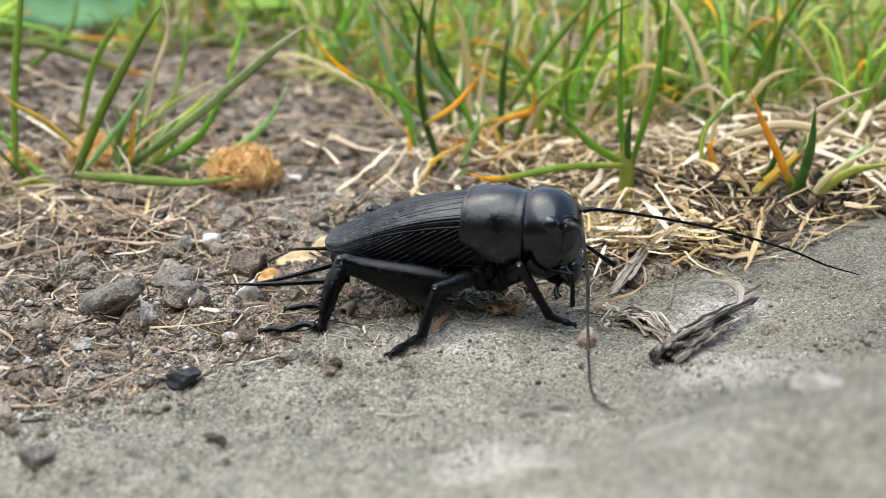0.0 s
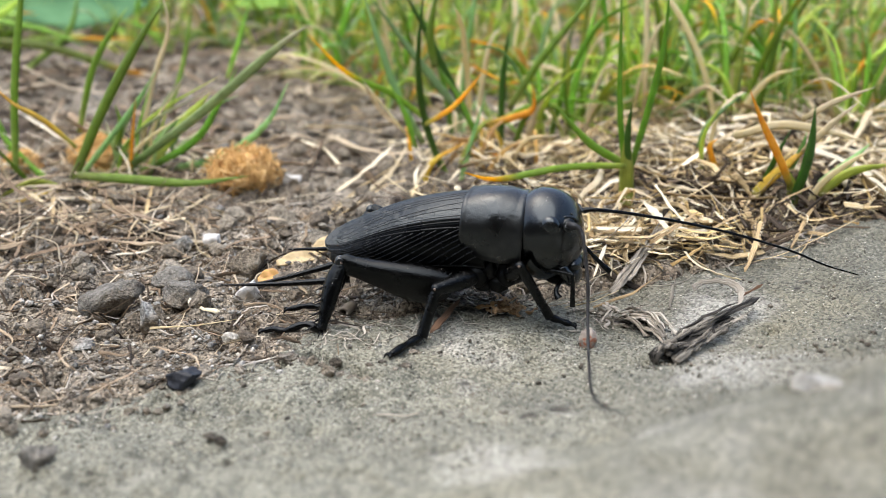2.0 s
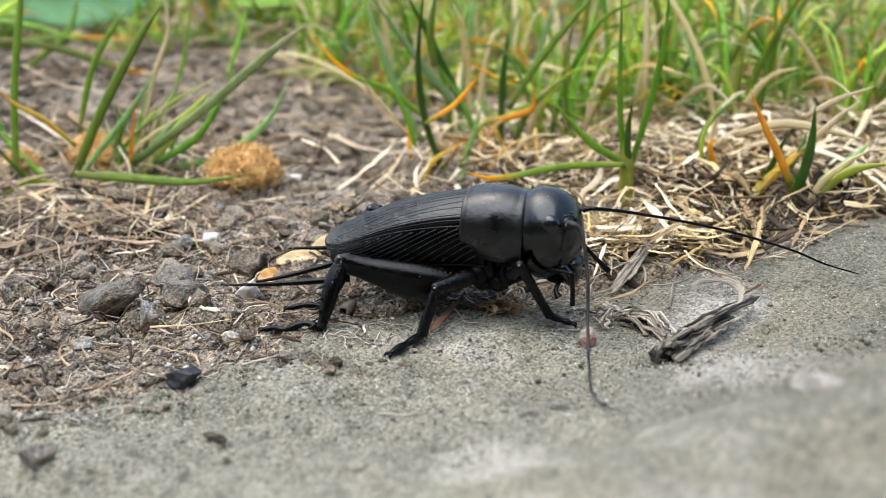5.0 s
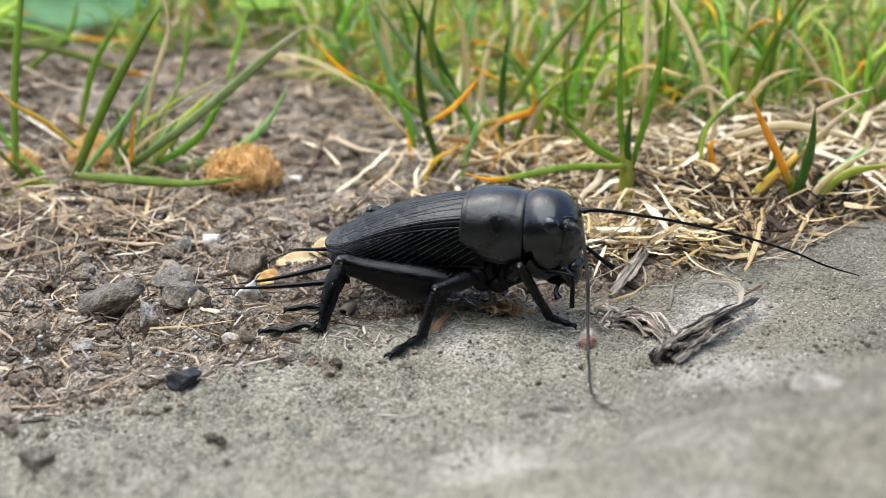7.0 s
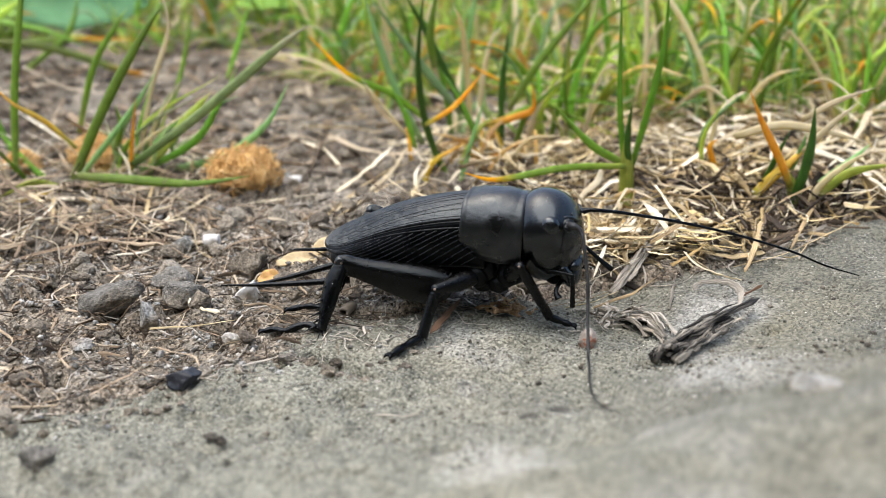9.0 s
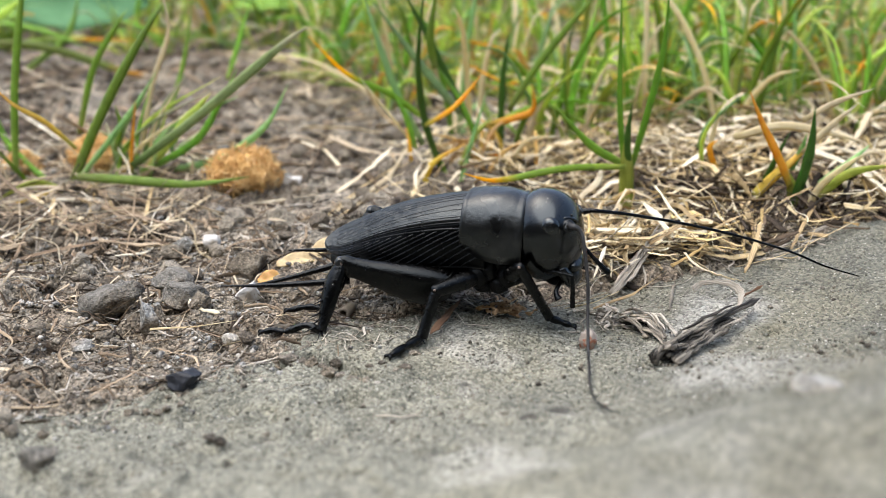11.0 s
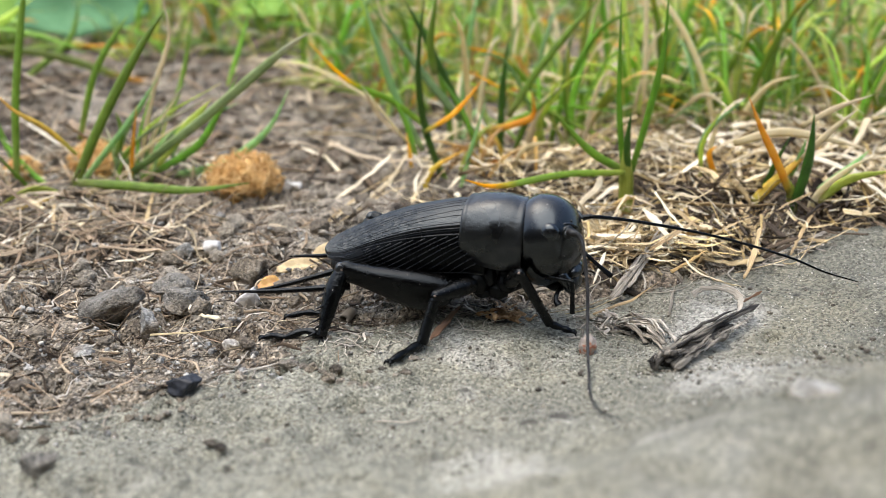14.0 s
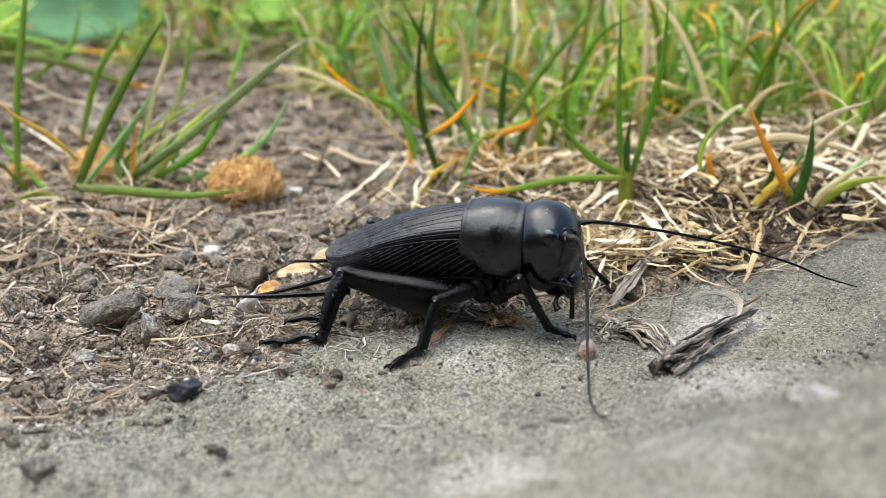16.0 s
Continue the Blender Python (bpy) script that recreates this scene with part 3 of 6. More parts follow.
def slab_height(x, y):
    s = slab_edge(x, y)
    z = slab_base(x, y)
    for q, a, seed in ((3.1, 0.22, 1), (1.4, 0.13, 2), (0.75, 0.09, 7)):
        z = z + a * wavy(x, y, q, seed)
    z = z + 0.42 * rise(wavy(x, y, 6.5, 2) + 0.45 * wavy(x, y, 1.9, 4) + 0.2 * wavy(x, y, 0.8, 6), -0.05, 0.06) * rise(-x, -9, 5) - 0.3 * rise(-x, -9, 5)
    pit = wavy(x, y, 2.2, 6) * wavy(x, y, 5.1, 2)
    z = z - 0.5 * rise(pit, 0.35, 0.7)
    crack = np.abs(wavy(x + 1.5 * wavy(x, y, 4, 1), y, 13, 7))
    z = z - 0.35 * (1 - rise(crack, 0.0, 0.05)) * rise(-x, -2, 10)
    way = np.interp(x, *CRACK) + 0.5 * wavy(x, y, 1.3, 4)
    inside = rise(x, CRACK[0][0] - 1, CRACK[0][0] + 1) * (1 - rise(x, CRACK[0][-1] - 1, CRACK[0][-1] + 1))
    z = z - 1.7 * (1 - rise(np.abs(y - way), 0.2, 0.6 + 0.3 * wavy(x, y, 2.0, 5))) * inside
    xs, ys = x[0], y[:, 0]
    for cx, cy, r in PITS:
        i0, i1 = np.searchsorted(xs, (cx - r, cx + r))
        j0, j1 = np.searchsorted(ys, (cy - r, cy + r))
        if i1 <= i0 or j1 <= j0:
            continue
        px, py = x[j0:j1, i0:i1], y[j0:j1, i0:i1]
        d = np.hypot(px - cx, py - cy) / r * (1 + 0.5 * wavy(px, py, r * 0.8, 3))
        z[j0:j1, i0:i1] -= 0.32 * r * (1 - rise(d, 0.3, 1.0))
    return z - 5.0 * rise(-s, -0.8, 4.0) - 0.25 * rise(-s, -3.5, -0.5)


tagged(sheet("ground", spread(-80, 46, 0.38, 9000), spread(-24, 90, 0.38, 9000), soil_height, SOIL), "dry brown soil, crumbly and littered with clods", "ground", kind="structure")
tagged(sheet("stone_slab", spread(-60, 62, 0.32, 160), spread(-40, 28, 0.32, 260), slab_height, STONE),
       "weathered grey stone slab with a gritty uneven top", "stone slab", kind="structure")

# the finished surface on an even grid, for what lies on it
TOP_X, TOP_Y = np.arange(-84, 90, 0.5), np.arange(-46, 130, 0.5)
TOP = np.maximum(*[h(*np.meshgrid(TOP_X, TOP_Y)) for h in (soil_height, slab_height)])


def top_at(x, y):
    i = np.clip((np.asarray(x) + 84) / 0.5, 0, len(TOP_X) - 1).astype(int)
    j = np.clip((np.asarray(y) + 46) / 0.5, 0, len(TOP_Y) - 1).astype(int)
    return TOP[j, i]



DARK_WALL = grained("dark_wall", ((0.3, (0.03, 0.026, 0.022)), (0.7, (0.075, 0.065, 0.055))), 30, 0.85, 0.4, 300, (1, 1, 0.1))
# added unseen wall behind the camera, cutting the low sky out of reflections
wall = bmesh.new()
bmesh.ops.create_cube(wall, size=1, matrix=Matrix.Translation((0, -0.50, 0.22)) @ Matrix.Diagonal((5.0, 0.12, 0.62, 1)))
bmesh.ops.bevel(wall, geom=wall.edges[:], offset=0.008, segments=2, affect="EDGES")
tagged(obj("wall_south", wall, DARK_WALL, smooth=False), "added dark wall out of view that blocks low sky behind the camera", "wall", kind="structure")


# ---- the cricket ----
CRICKET = thing("cricket", (0, 1.0, 0), "glossy black field cricket standing on the stone slab's edge", "insect", turn=-17)


def curve_of(us, vs):
    """A smooth curve through points, as a function."""
    us, vs = np.array(us, float), np.array(vs, float)

    def f(u):
        i = int(np.clip(np.searchsorted(us, u) - 1, 0, len(us) - 2))
        h = us[i + 1] - us[i]
        t = min(max((u - us[i]) / h, 0), 1)
        m = np.gradient(vs, us)
        return ((2 * t ** 3 - 3 * t * t + 1) * vs[i] + (t ** 3 - 2 * t * t + t) * h * m[i] + (3 * t * t - 2 * t ** 3) * vs[i + 1] + (t ** 3 - t * t) * h * m[i + 1])
    return f


def loft(rings, close=True, bm=None):
    """A skin over rings of equal count, in mm."""
    bm = bm or bmesh.new()
    rows = [[bm.verts.new(tuple(c * MM for c in p)) for p in ring] for ring in rings]
    for a, b in zip(rows, rows[1:]):
        n = len(a)
        for k in range(n if close else n - 1):
            bm.faces.new((a[k], a[(k + 1) % n], b[(k + 1) % n], b[k]))
    if close:
        bm.faces.new(rows[0][::-1])
        bm.faces.new(rows[-1])
    return bm


def egg(c, r, shape=None, rows=20, seg=28):
    """An egg at c with half sizes r; shape(p) bends a point of the unit ball first."""
    bm = bmesh.new()
    bmesh.ops.create_uvsphere(bm, u_segments=seg, v_segments=rows, radius=1)
    for v in bm.verts:
        p = Vector(v.co)
        if shape:
            p = Vector(shape(p))
        v.co = Vector([(c[k] + p[k] * r[k]) * MM for k in range(3)])
    return bm


def uneven(bm, much, size):
    """Pushes a mesh's points about a little: much in mm, waves of that size in mm."""
    for v in bm.verts:
        v.co += noise.noise_vector(v.co / (size * MM)) * much * MM
    return bm


# belly and chest, ringed
def body_rings(stations, seg=28, ripple=0.0):
    rings = []
    l = smooth_line(stations, 10)
    for i, (x, zc, rz, ry) in enumerate(l):
        k = 1 - ripple * (i % 5 == 0)
        rings.append([(x, ry * k * math.cos(a), zc + rz * k * math.sin(a)) for a in np.arange(seg) * 2 * math.pi / seg])
    return rings


part("abdomen", loft(body_rings([(-10.9, 3.6, 0.5, 0.6), (-9.6, 3.5, 1.4, 1.6), (-7.5, 3.7, 1.9, 2.3), (-4, 4.2, 2.3, 2.75), (0, 4.8, 2.6, 2.9), (2.6, 5.2, 2.5, 2.7)], ripple=0.06)), BELLY, CRICKET,
     "matt black ringed abdomen")

THORAX = part("thorax", loft(body_rings([(0.5, 5.4, 2.5, 2.6), (3, 5.7, 3.1, 2.9), (5.6, 5.8, 3.2, 2.7), (7.6, 6.2, 2.7, 2.2), (8.8, 6.6, 2.2, 2.0)])), BELLY, CRICKET)
for side in (-1, 1):
    for c, r in (((3.9, 2.75, 5.0), (0.75, 0.5, 1.0)), ((5.1, 2.75, 5.4), (0.6, 0.45, 1.0)), ((6.5, 2.55, 5.2), (0.8, 0.45, 0.9)), ((5.8, 2.3, 3.9), (1.0, 0.6, 0.8)), ((2.7, 2.6, 3.9), (0.9, 0.7, 0.7)), ((4.4, 2.2, 3.6), (0.8, 0.7, 0.6))):
        part("side_plate", uneven(egg((c[0], side * c[1], c[2]), r, None, 14, 20), 0.22, 0.55), BELLY, THORAX)

# tegmina: a sloping roof, a fold, and an upright side field
roof_z = curve_of([0, 0.04, 0.1, 0.25, 0.55, 0.8, 1], [5.35, 5.95, 6.55, 7.75, 9.75, 10.8, 11.35])
fold_y = curve_of([0, 0.04, 0.1, 0.2, 0.45, 1], [0.5, 1.45, 1.95, 2.4, 2.75, 2.85])
fold_z = curve_of([0, 0.04, 0.14, 0.3, 0.53, 0.8, 1], [5.2, 5.25, 5.55, 6.6, 8.05, 9.2, 9.75])
low_z = curve_of([0, 0.04, 0.14, 0.35, 0.7, 1], [5.1, 5.0, 4.95, 5.0, 5.25, 5.65])
low_y = curve_of([0, 0.04, 0.2, 0.5, 1], [0.55, 1.5, 2.75, 3.45, 3.25])


def wing_point(side, u, v):
    x = -11.35 + 14.6 * u
    under = max(0.0, u - 1.0) * 2.5
    u = min(u, 1.0)
    if v < 0.6:
        t = v / 0.6
        y, z = fold_y(u) * t, roof_z(u) + (fold_z(u) - roof_z(u)) * (0.35 * t + 0.65 * t ** 2.4)
    else:
        t = (v - 0.6) / 0.4
        y = fold_y(u) + (low_y(u) - fold_y(u)) * t + 0.35 * math.sin(t * math.pi) * min(1, u * 4)
        z = fold_z(u) + (low_z(u) - fold_z(u)) * t
    lift = 0.10 if side < 0 else 0.0
    if side < 0 and v == 0:
        y = -0.35
    return (x, side * y, z + lift * (1 - v) - under * (1 - v))


def wing(side):
    us = np.linspace(0, 1, 48) ** 1.15 * 1.1
    bm = loft([[wing_point(side, u, v) for v in np.linspace(0, 0.6, 16)] for u in us], close=False)
    ob = part("tegmen", bm, WING, CRICKET, "black leathery forewing with a net of veins")
    field = part("side_field", loft([[wing_point(side, u, v) for v in np.linspace(0.6, 1, 12)] for u in us], close=False), SIDE, ob, "smooth black side of the wing")
    for o in (ob, field):
        so = o.modifiers.new("thick", "SOLIDIFY")
        so.thickness, so.offset = 0.00012, 0

    def vein(u0, v0, u1, v1, r, bow=0.0, n=14):
        pts = []
        for k in range(n + 1):
            t = k / n
            u, v = u0 + (u1 - u0) * t, v0 + (v1 - v0) * t + bow * math.sin(t * math.pi)
            if not (0.0 <= u <= 1.09 and 0.02 <= v <= 0.995):
                continue
            x, y, z = wing_point(side, u, v)
            pts.append((x, y + side * (0.07 if v > 0.58 else 0.02), z + (0.05 if v < 0.62 else 0.0), r * (1 - 0.4 * t)))
        if len(pts) > 2:
            part("vein", tube(pts, 1, 5), VEIN, ob)
    for k in range(17):
        u0 = 0.30 + 0.072 * k
        vein(u0, 0.672, u0 - 0.42, 0.99, 0.075, -0.03)
    for v0, v1, r in ((0.545, 0.57, 0.06), (0.58, 0.592, 0.085), (0.615, 0.612, 0.08), (0.66, 0.64, 0.10)):
        vein(0.99, v0, 0.06, v1, r, 0.0, 26)
    for v0, v1, bow in ((0.10, 0.34, 0.02), (0.2, 0.45, -0.03), (0.30, 0.50, 0.03), (0.42, 0.54, 0.0), (0.04, 0.22, 0.04)):
        vein(0.98, v0, 0.12, v1, 0.045, bow, 24)
    edge = bmesh.new()
    tube([(*wing_point(side, u, 1.0), 0.09) for u in np.linspace(0.02, 1.1, 24)], 1, 6, edge)
    part("wing_edge", edge, SATIN, ob)


wing(-1)
wing(1)

# pronotum: a saddle with a rim at both ends
saddle = []
for x, r, dz in ((2.55, 0.985, 0.0), (2.68, 1.0, 0.0), (2.95, 0.998, 0.0), (3.6, 1.01, 0.05), (4.6, 1.02, 0.1), (5.7, 1.02, 0.12), (6.7, 1.01, 0.1), (7.15, 0.998, 0.08), (7.4, 0.996, 0.08), (7.62, 1.0, 0.06), (7.72, 0.97, 0.04)):
    ring = []
    low = 6.35 + 0.55 * ((x - 5.9) / 2.6) ** 2 * (1.35 if x < 5.9 else 0.5)
    for k in range(41):
        t = -1 + 2 * k / 40
        a = t * math.pi * 0.5
        y = 3.3 * r * math.copysign(abs(math.sin(a)) ** 0.92, t)
        top = 11.38 + dz * 2
        z = low + (top - low) * max(0.0, math.cos(a)) ** 0.7 * r
        ring.append((x, y * (1 - 0.02 * (abs(t) > 0.97)), z))
    saddle.append(ring)
saddle_fine = [list(zip(*[iter(row)] * 3)) for row in smooth_line([[c for p in ring for c in p] for ring in saddle], 4).tolist()]
pron = part("pronotum", uneven(loft(saddle_fine, close=False), 0.07, 1.1), SATIN, CRICKET, "satin brown-black saddle behind the head")
so = pron.modifiers.new("thick", "SOLIDIFY")
so.thickness, so.offset = 0.00025, -1
rim = bmesh.new()
for side in (-1, 1):
    tube([(saddle[k][0 if side < 0 else 40][0], saddle[k][0 if side < 0 else 40][1], saddle[k][0 if side < 0 else 40][2], 0.13) for k in range(len(saddle))], 2, 8, rim)
part("rim", rim, SATIN, pron, "narrow raised lower margin")
seam = bmesh.new()
tube([(7.82, p[1] * 0.975, 8.6 + (p[2] - 8.6) * 0.975, 0.13) for p in saddle[-2][2:39]], 1, 8, seam)
part("seam", seam, SEAM, pron, "red-brown skin between saddle and head")


# head
def skull(p):
    x, y, z = p
    if x < 0:
        k = math.sqrt((1 - 0.45 * x * x) / max(0.02, 1 - x * x))
        y, z = y * min(k, 3), z * min(k, 3)
        x *= 0.62
    else:
        x = x ** 0.88
    low = min(1.0, max(0.0, -z))
    y *= 1 - 0.30 * low ** 1.6
    bulge = 1 + 0.065 * math.exp(-((p.x - 0.26) ** 2 + (abs(p.y) - 0.86) ** 2 + (p.z - 0.39) ** 2) / 0.085)
    return (x * (1 - 0.06 * low) + 0.06 * low) * bulge, y * bulge, z * bulge


head = part("head", egg((9.2, 0, 8.05), (3.5, 3.5, 4.2), skull, 40, 56), BLACK, CRICKET, "large polished black head")
for side in (-1, 1):
    part("eye", egg((10.15, side * 2.72, 9.7), (0.95, 0.68, 1.05), None, 24, 32), EYE_SHELL, head, "black compound eye")
    part("antenna_socket", tube([(11.2, side * 1.75, 9.75, 0.62), (11.62, side * 2.15, 9.9, 0.6), (11.72, side * 2.25, 9.93, 0.5), (11.6, side * 2.12, 9.9, 0.34), (11.3, side * 1.85, 9.8, 0.3)], 4, 18), SATIN, head)
    part("brow", tube([(11.0, side * 2.15, 10.5, 0.1), (11.4, side * 1.9, 10.5, 0.16), (11.9, side * 1.5, 10.35, 0.16), (12.3, side * 1.15, 10.0, 0.1)], 5, 10), BLACK, head)
    part("ocellus", egg((11.72, side * 1.35, 10.62), (0.13, 0.13, 0.13), None, 8, 12), SATIN, head, "small simple eye")
    part("mandible", tube([(11.0, side * 1.5, 6.0, 0.85), (11.7, side * 1.35, 4.9, 0.85), (11.9, side * 0.6, 4.0, 0.5)], 5, 12, flat=0.7), BLACK, head)
part("face_plate", egg((12.0, 0, 5.9), (0.85, 1.7, 0.75)), BLACK, head)
part("labrum", egg((12.1, 0, 4.75), (0.6, 1.25, 0.95)), SATIN, head)
for side in (-1, 1):
    for a, c, e in (((12.0, 1.62, 7.2), (11.75, 2.05, 6.7), (11.4, 2.3, 6.5)), ((11.5, 1.95, 5.5), (11.1, 2.3, 5.45), (10.6, 2.55, 5.6)), ((11.9, 1.5, 6.1), (11.5, 1.9, 6.05), (11.15, 2.2, 6.15)), ((9.6, 2.9, 5.9), (10.0, 2.75, 5.55), (10.5, 2.5, 5.5))):
        part("suture", tube([(p[0], side * p[1], p[2], q) for p, q in ((a, 0.03), (c, 0.07), (e, 0.03))], 4, 7), BLACK, head)
part("chin", egg((10.6, 0, 4.4), (1.3, 1.5, 0.7)), BELLY, head)

# feelers
part("antenna", tube([(11.5, -2.0, 9.88, 0.36), (12.05, -2.5, 10.0, 0.34), (12.5, -2.65, 9.95, 0.24), (12.85, -2.85, 9.6, 0.2), (13.14, -3.3, 8.97, 0.17), (13.85, -4.66, 6.08, 0.15), (14.21, -6.11, 3.72, 0.14), (14.70, -8.26, 1.77, 0.125), (15.17, -10.63, 1.57, 0.115), (15.72, -13.9, 1.85, 0.10), (16.92, -18.0, 2.9, 0.075), (19.2, -21.8, 4.55, 0.05)], 8, 8), HORN, CRICKET, "long thread feeler trailing down over the stone")
part("antenna", tube([(12.25, 1.5, 10.0, 0.30), (12.8, 1.55, 10.15, 0.22), (13.61, 1.6, 10.18, 0.18), (15.86, 3.28, 9.56, 0.155), (20.15, 5.64, 8.4, 0.14), (25.1, 7.67, 7.02, 0.125), (30.2, 9.44, 5.29, 0.11),
                      (33.35, 10.51, 3.86, 0.09), (36.5, 11.6, 2.8, 0.05)], 8, 8), LEG, CRICKET, "long thread feeler reaching out over the slab")

# mouth feelers, each turning at its root
PALPS = []


def palp(root, pts, r):
    """pts: places after the root, in the cricket's space."""
    line = [root, *pts]
    rel = [(*[p[k] - root[k] for k in range(3)], q) for p, q in zip(line, r)]
    ob = part("palp", tube(rel, 6, 9), LEG, CRICKET, "jointed black mouth feeler")
    ob.location = [c * MM for c in root]
    PALPS.append((ob, root))


palp((9.9, -2.3, 5.75), [(12.1, -2.74, 5.75), (12.32, -2.78, 5.4), (12.45, -2.89, 2.85)], (0.24, 0.15, 0.18, 0.24))
palp((12.2, 1.2, 7.2), [(12.9, 0.5, 6.95), (13.9, 0.65, 5.95), (15.0, 0.93, 4.9)], (0.24, 0.17, 0.19, 0.26))
palp((11.2, -1.0, 4.6), [(10.9, -2.0, 4.1), (10.9, -2.4, 3.7), (11.2, -2.6, 3.3)], (0.24, 0.2, 0.22, 0.36))


# legs: each limb a part with its own bends and spines
def limb(name, pts, parent, material=LEG, flat=1.0, steps=7, seg=12, label=""):
    return part(name, uneven(tube(pts, steps + 4, seg + 4, flat=flat), 0.03, 0.4), material, parent, label)


def spines(parent, a, b, count, length, out, r=0.07, start=0.25, skin=0.0):
    a, b, out = Vector(a), Vector(b), Vector(out).normalized()
    way = (b - a).normalized()
    for k in range(count):
        p = a.lerp(b, start + (1 - start) * (k + 0.5) / count)
        side = out + way.cross(out) * (0.6 if k % 2 else -0.6)
        p = p + side.normalized() * skin
        q = p + (side.normalized() * 0.8 + way * 0.6) * length
        part("spine", tube([(*p, r), (*p.lerp(q, 0.5), r * 0.8), (*q, 0.015)], 2, 5), LEG, parent)


def bristles(parent, a, b, r, count, seed, length=0.32):
    """Short hairs all over a limb from a to b."""
    k = random.Random(seed)
    a, b = Vector(a), Vector(b)
    way = (b - a).normalized()
    u = way.orthogonal().normalized()
    w = way.cross(u)
    bm = bmesh.new()
    for _ in range(count):
        t, q = k.uniform(0.05, 0.97), k.uniform(0, 6.28)
        d = u * math.cos(q) + w * math.sin(q)
        p = a.lerp(b, t) + d * r * 0.85
        e = p + (d * 0.8 + way * 0.7).normalized() * length * k.uniform(0.6, 1.3)
        tube([(*p, 0.024), (*p.lerp(e, 0.5), 0.018), (*e, 0.006)], 1, 4, bm)
    tagged(part("bristle", bm, LEG, parent), kind="stuff")


def foot(parent, pts, r):
    """A jointed tarsus with two claws."""
    line = smooth_line(pts, 4)
    rr = [r * (0.72 + 0.28 * abs(math.sin(k * math.pi / 4))) * (1 - 0.25 * k / len(line)) for k in range(len(line))]
    ob = part("tarsus", tube([(*p, q) for p, q in zip(line, rr)], 2, 9), LEG, parent)
    a, b = Vector(line[-2]), Vector(line[-1])
    way = (b - a).normalized()
    across = way.cross(Vector((0, 0, 1))).normalized()
    for s in (-1, 1):
        q = b + way * 0.55 + across * 0.35 * s - Vector((0, 0, 0.22))
        part("claw", tube([(*b, r * 0.45), (*(b + way * 0.35 + across * 0.22 * s + Vector((0, 0, 0.08))), r * 0.33), (*q, 0.015)], 4, 6), LEG, ob)


def hind_leg(knee, hip, heel, toes):
    leg = new("hind_leg")
    leg.parent = CRICKET
    leg.empty_display_size = 0.001
    k, h = Vector(knee), Vector(hip)
    way = (h - k).normalized()
    down = Vector((0, 0, -1)) - way * way.dot(Vector((0, 0, -1)))
    rings = []
    for t, up_r, dn_r, w in ((-0.02, 0.3, 0.4, 0.3), (0.0, 0.68, 0.85, 0.5), (0.06, 0.8, 1.15, 0.62), (0.14, 0.72, 1.25, 0.66), (0.3, 0.78, 1.65, 0.85), (0.5, 0.98, 2.2, 1.05), (0.7, 1.12, 2.5, 1.15), (0.85, 1.05, 2.3, 1.05), (0.95, 0.85, 1.6, 0.85), (1.0, 0.5, 0.6, 0.5)):
        c = k + (h - k) * t
        side = way.cross(down).normalized()
        ring = []
        for a in np.arange(22) * 2 * math.pi / 22:
            s = math.sin(a)
            ring.append(tuple(c + side * (w * math.cos(a)) + down * (dn_r * s if s > 0 else up_r * s)))
        rings.append(ring)
    fine = [list(zip(*[iter(row)] * 3)) for row in smooth_line([[c for p in ring for c in p] for ring in rings], 5).tolist()]
    fem = part("femur", uneven(loft(fine), 0.035, 0.6), LEG, leg, "thick ridged black thigh")
    part("knee_joint", egg(tuple(k - way * 0.05), (0.5, 0.62, 0.6), None, 12, 16), SATIN, fem)
    for q in range(9):
        t = 0.62 + 0.042 * q
        c = k + (h - k) * t - down * (1.02 - 0.3 * max(0, t - 0.75))
        part("ridge", tube([(*(c + way * 0.2 + way.cross(down).normalized() * 0.5), 0.07), (*(c - way * 0.05 - down * 0.06), 0.11), (*(c - way * 0.2 - way.cross(down).normalized() * 0.6 + down * 0.1), 0.06)], 3, 5), LEG, fem)
    outer = math.copysign(1, knee[1])
    for c, r in (((0.5, 0.42, -0.35), 0.3), ((0.15, 0.5, 0.3), 0.22)):
        m = k + Vector((c[0], outer * c[1], c[2]))
        part("knee_ring", tube([(m.x + r * math.cos(a), m.y, m.z + r * 0.8 * math.sin(a), 0.07) for a in np.linspace(0, 5.9, 14)], 2, 6), SATIN, fem)
    part("knee_spot", egg(tuple(k + Vector((0.25, math.copysign(0.5, knee[1]), 0.12))), (0.12, 0.08, 0.12), None, 8, 10), JOINT, fem, "pale spot on the knee")
    e = Vector(heel)
    tib = limb("tibia", [(*knee, 0.5), (*k.lerp(e, 0.1), 0.72), (*(k.lerp(e, 0.3) + Vector((-0.12, 0, 0))), 0.86), (*(k.lerp(e, 0.6) + Vector((-0.08, 0, 0))), 0.76), (*k.lerp(e, 0.88), 0.5), (*e, 0.46)], leg, flat=0.75)
    spines(tib, k, e, 7, 1.15, (-1, -0.15, 0.1), 0.1, 0.3, 0.5)
    spines(tib, k.lerp(e, 0.93), e, 4, 1.1, (0.4, -0.6, -0.2), start=0.6)
    bristles(tib, k, e, 0.66, 70, 4)
    bristles(fem, k.lerp(h, 0.1) - down * 0.0, h, 1.0, 60, 5, 0.25)
    foot(tib, [heel, *toes], 0.36)


